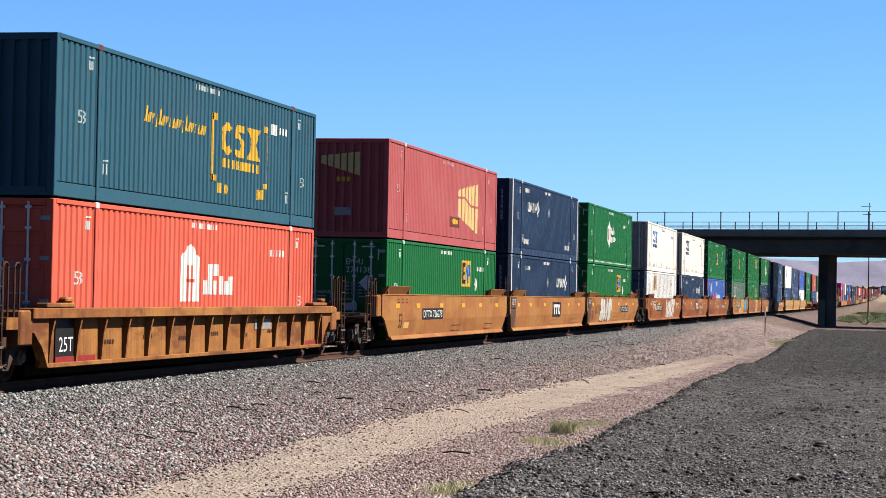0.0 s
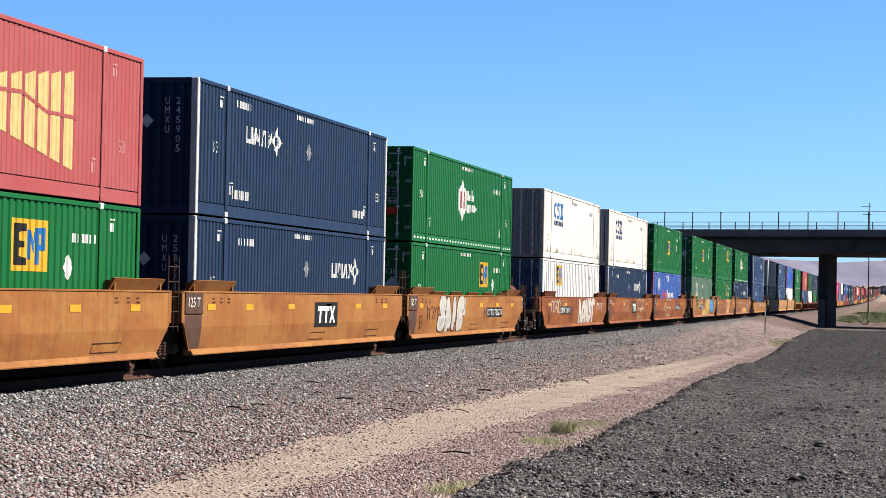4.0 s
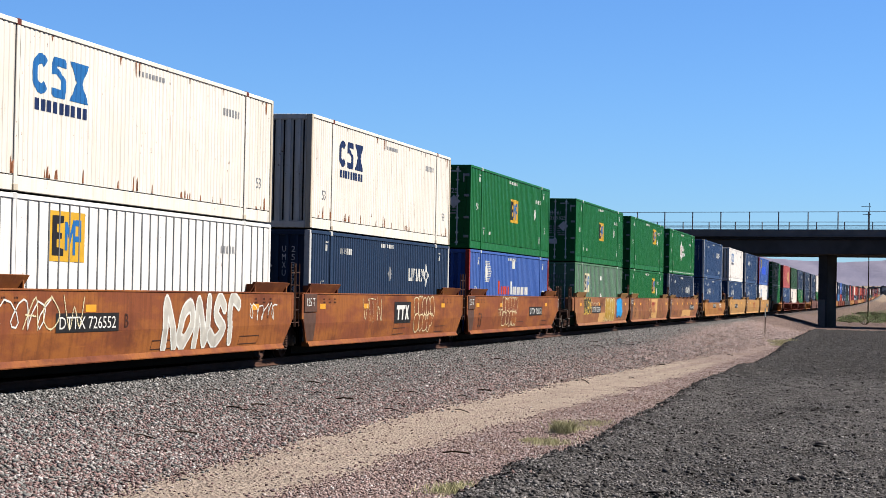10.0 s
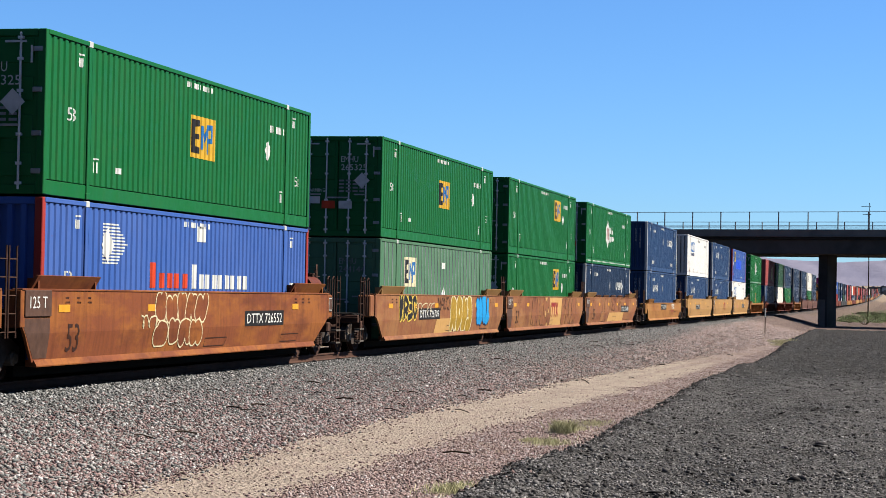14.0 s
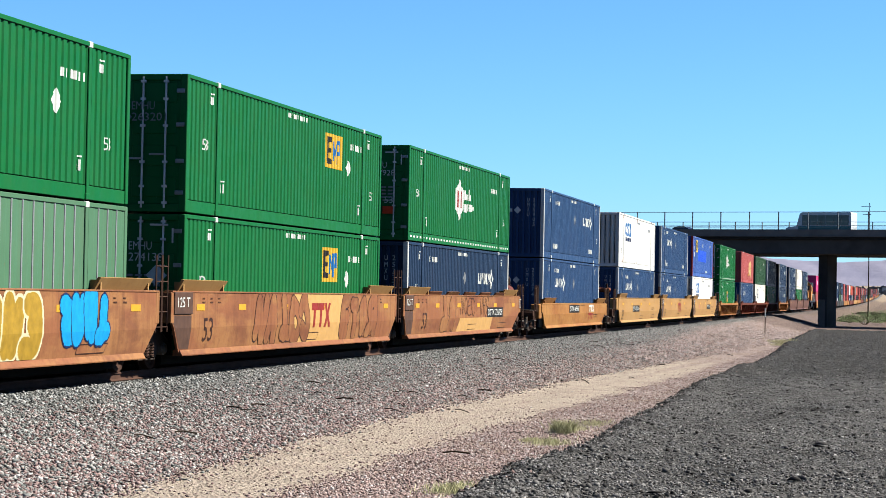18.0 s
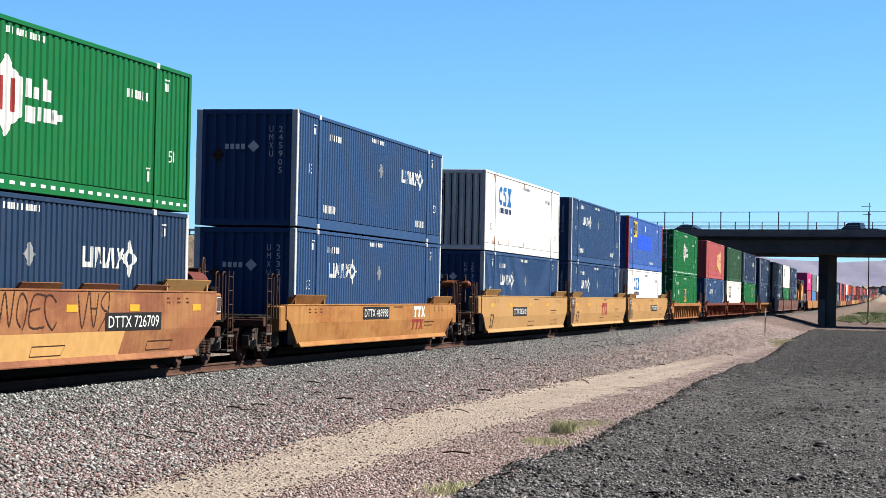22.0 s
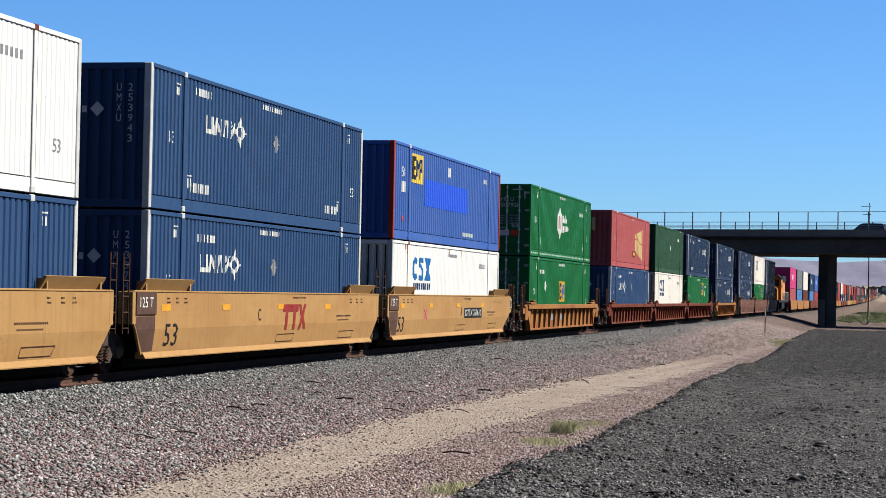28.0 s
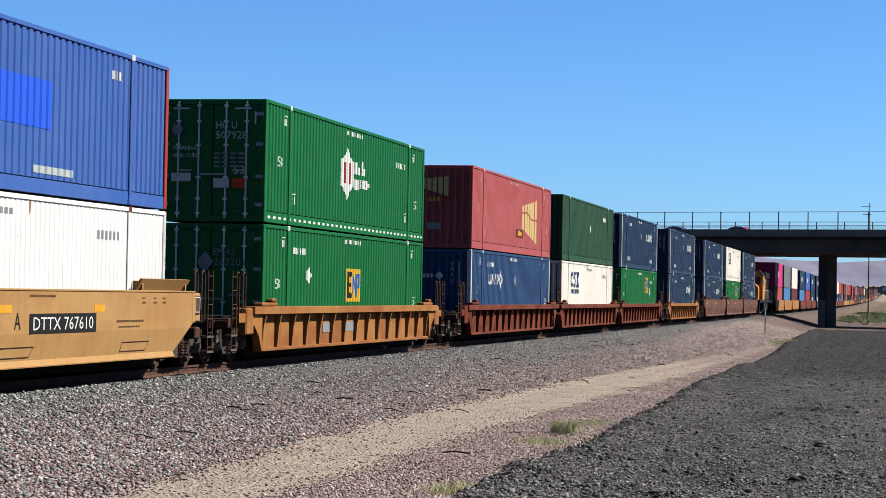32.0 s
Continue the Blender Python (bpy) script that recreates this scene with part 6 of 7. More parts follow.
def build_ground():
    xs = np.concatenate([[-4200, -2600, -1600, -1000, -600, -400, -300, -240, -200], np.arange(-180, -24, 3.0), np.arange(-24, -14, 0.5), np.arange(-14, -4, 0.1), np.arange(-4, 4, 0.2), np.arange(4, 30, 2.0), [34, 42, 55, 75, 100, 150, 220, 320, 500, 800, 1300, 2200, 4200]])
    ys = np.concatenate([[-900, -400, -200, -100, -60, -30, -10, 0, 8, 14], np.arange(18, 50, 0.2), np.arange(50, 90, 0.4), np.arange(90, 150, 0.9), np.arange(150, 300, 1.5), np.arange(300, 420, 6.0), np.arange(420, 1700, 40.0), [1750, 2000, 2500, 3200, 4100, 4900]])
    X, Y = np.meshgrid(xs, ys, indexing="ij")
    Z = ground_z(X, Y)
    nx, ny = X.shape
    co = np.stack([X, Y, Z], -1).reshape(-1, 3)
    i = np.arange((nx - 1) * ny).reshape(nx - 1, ny)[:, :-1].ravel()
    quads = np.stack([i, i + ny, i + ny + 1, i + 1], 1)
    me = bpy.data.meshes.new("ground")
    me.vertices.add(len(co))
    me.vertices.foreach_set("co", co.astype(np.float32).ravel())
    me.loops.add(quads.size)
    me.loops.foreach_set("vertex_index", quads.astype(np.int32).ravel())
    me.polygons.add(len(quads))
    me.polygons.foreach_set("loop_start", np.arange(0, quads.size, 4, dtype=np.int32))
    me.polygons.foreach_set("use_smooth", np.ones(len(quads), dtype=bool))
    me.update(calc_edges=True)
    e = cinder_edge(Y) + 0.06 * wave(X * 0, Y, 1.7, 4.0) + 0.07 * wave(X * 0, Y, 5.1, 2.0)
    near = (Y < 204)
    late = smooth(85, 150, Y)
    zones = {
        "damp": 0.9 * smooth(30, 85, Y) * (Y < 204) * (X > -11),
        # rim: shade of the steep cinder edge, painted as a near-black band
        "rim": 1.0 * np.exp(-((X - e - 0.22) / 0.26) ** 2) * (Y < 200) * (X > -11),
        "brown": smooth(165, 215, Y) * (1 - smooth(900, 1500, Y)) * (X > -14.2) * (X < 6 + np.clip(Y - 300, 0, 60)),
        # shade under the train, painted near-black into the ballast between the rails
        "bed_shade": 1 - smooth(0.75, 1.25, np.abs(X - TRACK_X)),
        "cinder": smooth(-0.05, 0.12, X - e) * (1 - smooth(192, 204, Y)) * (X > -11),
        "sand": np.where(X > -12, smooth(-0.6, 0.55, X - road_left(Y)) * (1 - smooth(-0.55, 0.6, X - road_right(Y))), 0) * (1 - 0.35 * np.exp(-((X - 0.5 * (road_left(Y) + road_right(Y)) - 0.1) / 0.3) ** 2)) * (1 - 0.55 * smooth(52, 92, Y)) * (1 - smooth(225, 240, Y)),
        "ballast": (1 - smooth(-0.6, 0.3, X - road_left(Y))) * (X > -22.5) * (1 - smooth(225, 255, Y) * smooth(-13.3, -12.3, X)),
        "pink": np.maximum(smooth(-0.6, 0.6, X - road_right(Y)) * near * (X < 4), np.where(X > -13.2, smooth(-13.4, -10.0, X) * 0.62 + 0.5 * late, 0) * (X < 4) * (Y < 300)),
    }
    for key, val in zones.items():
        at = me.attributes.new(key, "FLOAT", "POINT")
        at.data.foreach_set("value", val.astype(np.float32).ravel())
    n = Nodes("desert_ground", 0.95, 0.0, 0.05)
    c = n.coords("Position", shift=False)

    def zone(key):
        a = n.t.nodes.new("ShaderNodeAttribute")
        a.attribute_name = key
        wob = n.math("SUBTRACT", n.noise(c, 4.5, 4), 0.5)
        return n.ramp(n.math("ADD", a.outputs["Fac"], n.math("MULTIPLY", wob, 0.9)), 0.38, 0.62)
    big = n.noise(c, 0.05, 5)
    fine = n.noise(c, 7.0, 6, 0.7)
    earth = n.colours(big, [(0.3, (0.42, 0.33, 0.24)), (0.5, (0.48, 0.38, 0.28)), (0.7, (0.36, 0.28, 0.2))])
    earth = n.mix(n.ramp(n.noise(c, 0.35, 5), 0.5, 0.75), earth, (0.2, 0.17, 0.12))
    sand = n.mix(n.ramp(n.noise(c, 1.4, 5), 0.35, 0.7), (0.66, 0.555, 0.455), (0.52, 0.432, 0.352))
    sand = n.mix(n.ramp(n.noise(c, 28, 3), 0.6, 0.72), sand, (0.26, 0.19, 0.14))
    sand = n.mix(n.ramp(n.noise(n.coords("Position", (3.2, 0.35, 1), shift=False), 1.0, 6, 0.7), 0.5, 0.66, 0, 0.7), sand, (0.5, 0.39, 0.32))
    cell = n.cells(c, 16.0, "Color")
    sep = n.t.nodes.new("ShaderNodeSeparateColor")
    n.t.links.new(cell, sep.inputs["Color"])
    stones = n.colours(sep.outputs["Red"], [(0.0, (0.06, 0.056, 0.056)), (0.3, (0.22, 0.215, 0.21)), (0.55, (0.36, 0.35, 0.345)), (0.8, (0.39, 0.32, 0.305)), (1.0, (0.72, 0.7, 0.68))])
    gap = n.ramp(n.cells(c, 16.0), 0.25, 0.6)
    ballast = n.mix(n.math("MULTIPLY", gap, 0.6), stones, (0.04, 0.04, 0.038))
    ballast = n.mix(0.35, ballast, (0.3, 0.315, 0.305))
    ballast = n.mix(zone("bed_shade"), ballast, (0.022, 0.02, 0.018))
    cell2 = n.cells(c, 34.0, "Color")
    sep2 = n.t.nodes.new("ShaderNodeSeparateColor")
    n.t.links.new(cell2, sep2.inputs["Color"])
    pink = n.colours(sep2.outputs["Green"], [(0.0, (0.15, 0.11, 0.1)), (0.35, (0.46, 0.33, 0.3)), (0.7, (0.58, 0.44, 0.405)), (1.0, (0.8, 0.74, 0.7))])
    pink = n.mix(n.ramp(n.noise(c, 0.8, 4), 0.5, 0.75), pink, (0.33, 0.24, 0.17))
    cin = n.colours(n.noise(c, 16.0, 8, 0.8), [(0.4, (0.01, 0.0095, 0.009)), (0.47, (0.11, 0.106, 0.102)), (0.56, (0.195, 0.188, 0.182)), (0.66, (0.44, 0.43, 0.42))])
    cin = n.mix(n.ramp(n.noise(c, 0.3, 4), 0.5, 0.75, 0, 0.6), cin, (0.17, 0.162, 0.15))
    cin = n.mix(n.ramp(n.noise(n.coords("Position", (1, 0.12, 1), shift=False), 0.5, 5), 0.56, 0.68, 0, 0.65), cin, (0.045, 0.043, 0.042))
    col = n.mix(zone("ballast"), earth, ballast)
    col = n.mix(zone("pink"), col, pink)
    col = n.mix(zone("sand"), col, sand)
    col = n.mix(n.math("MULTIPLY", zone("brown"), 0.7), col, n.mix(n.ramp(n.noise(c, 0.6, 6, 0.7), 0.4, 0.65), (0.27, 0.19, 0.16), (0.085, 0.062, 0.053)))
    mottle = n.ramp(n.noise(c, 1.6, 7, 0.75), 0.3, 0.7, 0.55, 1.25)
    gray = n.t.nodes.new("ShaderNodeCombineColor")
    for k in range(3):
        n.t.links.new(mottle, gray.inputs[k])
    col = n.mix(n.math("SUBTRACT", 1.0, zone("sand")), col, gray.outputs["Color"], "MULTIPLY")
    cin = n.mix(n.ramp(n.noise(n.coords("Position", (1, 0.45, 1), shift=False), 0.7, 7, 0.7), 0.5, 0.64, 0, 0.75), cin, (0.04, 0.037, 0.034))
    cin = n.mix(n.ramp(n.noise(n.coords("Position", (1.4, 0.3, 1), shift=False), 1.1, 6, 0.7), 0.58, 0.7, 0, 0.55), cin, (0.26, 0.248, 0.235))
    cin = n.mix(n.math("MULTIPLY", zone("damp"), 0.8), cin, n.mix(n.ramp(n.noise(c, 2.2, 7, 0.75), 0.4, 0.6), (0.022, 0.02, 0.018), (0.085, 0.079, 0.073)))
    # the edge's shade goes into the cinder colour
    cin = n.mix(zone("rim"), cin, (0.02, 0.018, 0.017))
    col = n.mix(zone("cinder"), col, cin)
    h = n.math("ADD", n.math("MULTIPLY", n.noise(c, 14, 8, 0.55), 1.4), n.math("MULTIPLY", gap, -0.4))
    col = n.mix(1.0, col, (0.268, 0.259, 0.26), "MULTIPLY")
    n.done(col, h, 1.0, 0.07)
    me.materials.append(n.mat)
    tagged(new("ground", me), "desert ground with ballast, sandy track and dark cinder field", "", "", "structure")


def stone_stuff(name, label, count, place, size, stops, squash=0.7, seed=1, rough=0.9, spread=2.0):
    """Loose stones as real pieces, joined: place(random) gives x, y arrays."""
    r = np.random.RandomState(seed)
    x, y = place(r, count)
    z = ground_z(x, y)
    s = size * (0.42 + 1.25 * r.uniform(0, 1, count) ** spread)
    base = np.array([(1, 0, 0), (-1, 0, 0), (0, 1, 0), (0, -1, 0), (0, 0, 1), (0, 0, -1)], float)
    tri = np.array([(0, 2, 4), (2, 1, 4), (1, 3, 4), (3, 0, 4), (2, 0, 5), (1, 2, 5), (3, 1, 5), (0, 3, 5)])
    v = base[None] * r.uniform(0.55, 1.2, (count, 6, 1)) * r.uniform(0.55, 1.45, (count, 1, 3)) + r.uniform(-0.28, 0.28, (count, 6, 3))
    q = r.normal(size=(count, 3, 3))
    u0 = q[:, 0] / np.linalg.norm(q[:, 0], axis=1, keepdims=True)
    u1 = np.cross(u0, q[:, 1])
    u1 /= np.linalg.norm(u1, axis=1, keepdims=True)
    R = np.stack([u0, u1, np.cross(u0, u1)], 1)
    v = np.einsum("nij,njk->nik", v, R) * (s / 2)[:, None, None]
    v[:, :, 2] = v[:, :, 2] * squash + (z + s * 0.12)[:, None]
    v[:, :, 0] += x[:, None]
    v[:, :, 1] += y[:, None]
    f = (tri[None] + 6 * np.arange(count)[:, None, None]).reshape(-1, 3)
    me = bpy.data.meshes.new(name)
    me.vertices.add(6 * count)
    me.vertices.foreach_set("co", v.astype(np.float32).ravel())
    me.loops.add(f.size)
    me.loops.foreach_set("vertex_index", f.astype(np.int32).ravel())
    me.polygons.add(len(f))
    me.polygons.foreach_set("loop_start", np.arange(0, f.size, 3, dtype=np.int32))
    me.update(calc_edges=True)
    n = Nodes(name, rough, 0.0, 0.06)
    g = n.t.nodes.new("ShaderNodeNewGeometry").outputs["Random Per Island"]
    col = n.colours(g, stops)
    col = n.mix(n.ramp(n.noise(n.coords("Position", shift=False), 40, 3), 0.4, 0.7, 0, 0.35), col, (0.1, 0.08, 0.07))
    col = n.mix(1.0, col, (0.29, 0.281, 0.283), "MULTIPLY")
    me.materials.append(n.done(col))
    return tagged(new(name, me), label, "stones", "", "stuff")


def build_stones():
    def falloff(r, n, y0, y1, k):
        u = r.uniform(0, 1, n)
        return (y0 ** (1 - k) + u * (y1 ** (1 - k) - y0 ** (1 - k))) ** (1 / (1 - k))

    def on_ballast(r, n):
        y = falloff(r, n, 19.5, 170, 1.9)
        t = r.uniform(0, 1, n)
        x = -14.6 + t * (road_left(y) + 0.3 * r.normal(size=n) + 14.6)
        return x, y

    def on_pink(r, n):
        y = falloff(r, n, 21, 110, 2.2)
        a, b = road_right(y), cinder_edge(y)
        return a + 0.2 * r.normal(size=n) + r.uniform(0, 1, n) * (b - a + 0.1), y

    def on_sand(r, n):
        y = falloff(r, n, 21, 130, 1.9)
        a, b = road_left(y), road_right(y)
        t = r.beta(0.45, 0.6, n)
        return a + t * (b - a), y

    def on_cinder(r, n):
        y = falloff(r, n, 19, 150, 2.3)
        e = cinder_edge(y)
        t = r.uniform(0, 1, n) ** 1.2
        return e + 0.3 + t * (np.minimum(1.5, 0.6 + 0.03 * y) - e - 0.3), y

    def on_heaps(r, n):
        x, y = on_cinder(r, 6 * n)
        k = np.argsort(-wave(x, y, 1.1, 9.0) - 0.6 * wave(x, y, 4.1, 2.0) - r.uniform(0, 1.6, 6 * n))[:n]
        return x[k], y[k]

    def on_edge(r, n):
        y = falloff(r, n, 19, 140, 1.6)
        return cinder_edge(y) + 0.2 + 0.14 * r.normal(size=n), y

    def far_side(r, n):
        y = r.uniform(25, 120, n)
        return TRACK_X - 2.2 - 3.6 * r.uniform(0, 1, n), y
    grey = [(0.0, (0.05, 0.053, 0.051)), (0.25, (0.2, 0.216, 0.208)), (0.5, (0.33, 0.347, 0.338)), (0.7, (0.41, 0.395, 0.38)), (0.88, (0.5, 0.515, 0.5)), (1.0, (0.78, 0.77, 0.75))]
    pink = [(0.0, (0.11, 0.078, 0.072)), (0.3, (0.43, 0.305, 0.28)), (0.6, (0.57, 0.41, 0.375)), (0.85, (0.65, 0.54, 0.505)), (1.0, (0.9, 0.86, 0.83))]
    dark = [(0.0, (0.014, 0.0135, 0.013)), (0.3, (0.15, 0.146, 0.142)), (0.75, (0.35, 0.342, 0.334)), (0.97, (0.56, 0.548, 0.54)), (1.0, (0.85, 0.83, 0.81))]
    clod = [(0.0, (0.012, 0.0115, 0.011)), (0.5, (0.13, 0.127, 0.124)), (1.0, (0.34, 0.333, 0.326))]

    def on_slope(r, n):
        y = falloff(r, n, 19.5, 228, 1.85)
        return -13.3 + (road_left(y) + 13.4) * r.uniform(0, 1, n) ** 0.6 + 0.25 * r.normal(size=n), y
    rosy = [(0.0, (0.07, 0.045, 0.045)), (0.3, (0.3, 0.195, 0.19)), (0.55, (0.45, 0.31, 0.295)), (0.8, (0.45, 0.345, 0.33)), (1.0, (0.8, 0.76, 0.74))]
    stone_stuff("ballast_stones", "crushed grey track ballast stones", 62000, on_ballast, 0.053, grey, 0.7, 1)
    stone_stuff("rosy_ballast", "reddish crushed stones mixed into the ballast slope", 60000, on_slope, 0.05, rosy, 0.7, 11)
    stone_stuff("ballast_stones", "crushed track ballast beyond the rails", 5000, far_side, 0.075, grey, 0.75, 9)
    stone_stuff("pink_gravel", "small pinkish gravel beside the sandy track", 42000, on_pink, 0.036, pink, 0.7, 2)
    stone_stuff("loose_pebbles", "scattered pebbles on the sandy track", 4200, on_sand, 0.036, rosy, 0.6, 3)
    stone_stuff("cinder_clods", "dark cinder gravel and asphalt crumbs", 100000, on_cinder, 0.031, dark, 0.65, 4, 0.95, 2.4)
    stone_stuff("asphalt_slabs", "flat broken slivers of old asphalt", 160, on_heaps, 0.14, clod, 0.3, 15, 0.95, 2.0)
    stone_stuff("cinder_heaps", "loose clods of broken asphalt in low heaps", 9000, on_heaps, 0.06, clod, 0.7, 14, 0.95, 3.0)
    stone_stuff("cinder_lumps", "larger dark lumps along the crumbling cinder edge", 2600, on_edge, 0.036, clod, 0.8, 5, 0.95, 4.0)


def build_track():
    t = thing("railway_track", "rusty steel rails on timber ties in ballast", "track", kind="structure")
    ys = np.concatenate([np.arange(-60, 400, 230.0), np.arange(400, 1840, 60.0)])
    prof = [(-0.07, -0.172), (0.07, -0.172), (0.07, -0.16), (0.012, -0.135), (0.012, -0.05), (0.036, -0.038), (0.036, -0.008), (0.028, 0.0), (-0.028, 0.0), (-0.036, -0.008), (-0.036, -0.038), (-0.012, -0.05), (-0.012, -0.135), (-0.07, -0.16)]
    for sx in (-0.7525, 0.7525):
        s = Shape()
        n = len(prof)
        for k, y in enumerate(ys):
            z = float(rise(y))
            s.v += [(TRACK_X + sx + a, y, b + z) for a, b in prof]
            if k:
                s.f += [((k - 1) * n + i, (k - 1) * n + (i + 1) % n, k * n + (i + 1) % n, k * n + i) for i in range(n)]
        rail = part("rail", s, M_RAIL, t)
        top = Shape()
        for k, y in enumerate(ys):
            z = float(rise(y)) + 0.001
            top.v += [(TRACK_X + sx - 0.024, y, z), (TRACK_X + sx + 0.024, y, z)]
            if k:
                top.f.append((2 * k - 2, 2 * k - 1, 2 * k + 1, 2 * k))
        part("rail_head", top, M_RAILTOP, rail, "worn bright rail head")
    tie = Shape().box(-1.3, 1.3, -0.115, 0.115, -0.38, -0.195, 0.01).mesh("tie", M_TIE)
    r = random.Random(2)
    for i in range(140):
        part("tie", tie, M_TIE, t, at=pose(TRACK_X + r.uniform(-0.03, 0.03), 10 + 0.55 * i, 0, 0, 0, r.uniform(-0.6, 0.6)))


# ---- the road bridge ----


def build_bridge():
    b = thing("road_bridge", "concrete road bridge with pipe railing over the track", "bridge", at=BRIDGE)
    part("deck", Shape().box(-46, 38, -5.6, 12.0, 8.5, 8.85, 0.02), M_ASPHALT, b)
    for sy, far in ((-1, 0.0), (1, 6.4)):
        part("fascia", Shape().box(-46, 38, *sorted((far + sy * 5.6, far + sy * 5.85)), 8.93, 9.64, 0.03).box(-46, 38, *sorted((far + sy * 5.15, far + sy * 6.02)), 8.8, 8.94, 0.02), M_CONCRETE, b, "stained concrete parapet")
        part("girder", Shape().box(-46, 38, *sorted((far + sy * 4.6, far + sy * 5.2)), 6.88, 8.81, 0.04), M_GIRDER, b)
        for z in (9.8, 10.1, 10.48, 11.62) if sy < 0 else (10.1, 10.6, 11.18):
            part("railing_bar", Shape().cyl((-46, far + sy * 5.72, z), (38, far + sy * 5.72, z), 0.026 if z < 11 else 0.034, 6), M_FENCE, b)
        for i in range(23):
            x = -42.51 + 3.507 * i + (1.8 if sy > 0 else 0)
            part("railing_post", Shape().box(x - 0.05, x + 0.05, *sorted((far + sy * 5.66, far + sy * 5.8)), 9.6, 11.66 if sy < 0 else 11.22, 0.01), M_FENCE, b)
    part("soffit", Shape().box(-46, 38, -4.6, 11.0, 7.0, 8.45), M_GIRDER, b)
    for x in (0.0, -20.5, 21.0):
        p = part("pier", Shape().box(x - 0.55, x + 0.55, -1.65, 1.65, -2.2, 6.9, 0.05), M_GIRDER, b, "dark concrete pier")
        part("painted_patch", Shape().box(x - 0.53, x + 0.3, -1.658, -1.652, -1.6, 1.75), M_CONCRETELIGHT, p, "paler paint over old marks")
        part("bracket", Shape().box(x - 0.72, x - 0.5, -1.2, -0.6, 3.9, 4.9, 0.08), M_GRIME, p)
    for x in (-46.5, 38.5):
        part("abutment", Shape().box(x - 0.6, x + 0.6, -6.2, 12.6, -2, 8.9, 0.05), M_CONCRETE, b)
    s = Shape().box(-320, -46, -5.6, 12.0, 8.6, 8.85).box(38, 240, -5.6, 12.0, 8.6, 8.85)
    road = structure("road", s, M_ASPHALT, "asphalt approach road on the embankment")
    road.matrix_basis = BRIDGE
    g = thing("guard_rail", "low steel guard rail on the embankment", "guard rail", at=BRIDGE)
    for sy in (-5.5,):
        part("rail_beam", Shape().box(-200, -47, sy - 0.05, sy + 0.05, 9.3, 9.6, 0.03), M_GALV, g)
        for x in np.arange(-199, -48, 4.0):
            part("post", Shape().box(x - 0.07, x + 0.07, sy, sy + 0.15, 8.5, 9.55), M_TIE, g)


# ---- vehicles on the bridge ----
VEHICLES = []


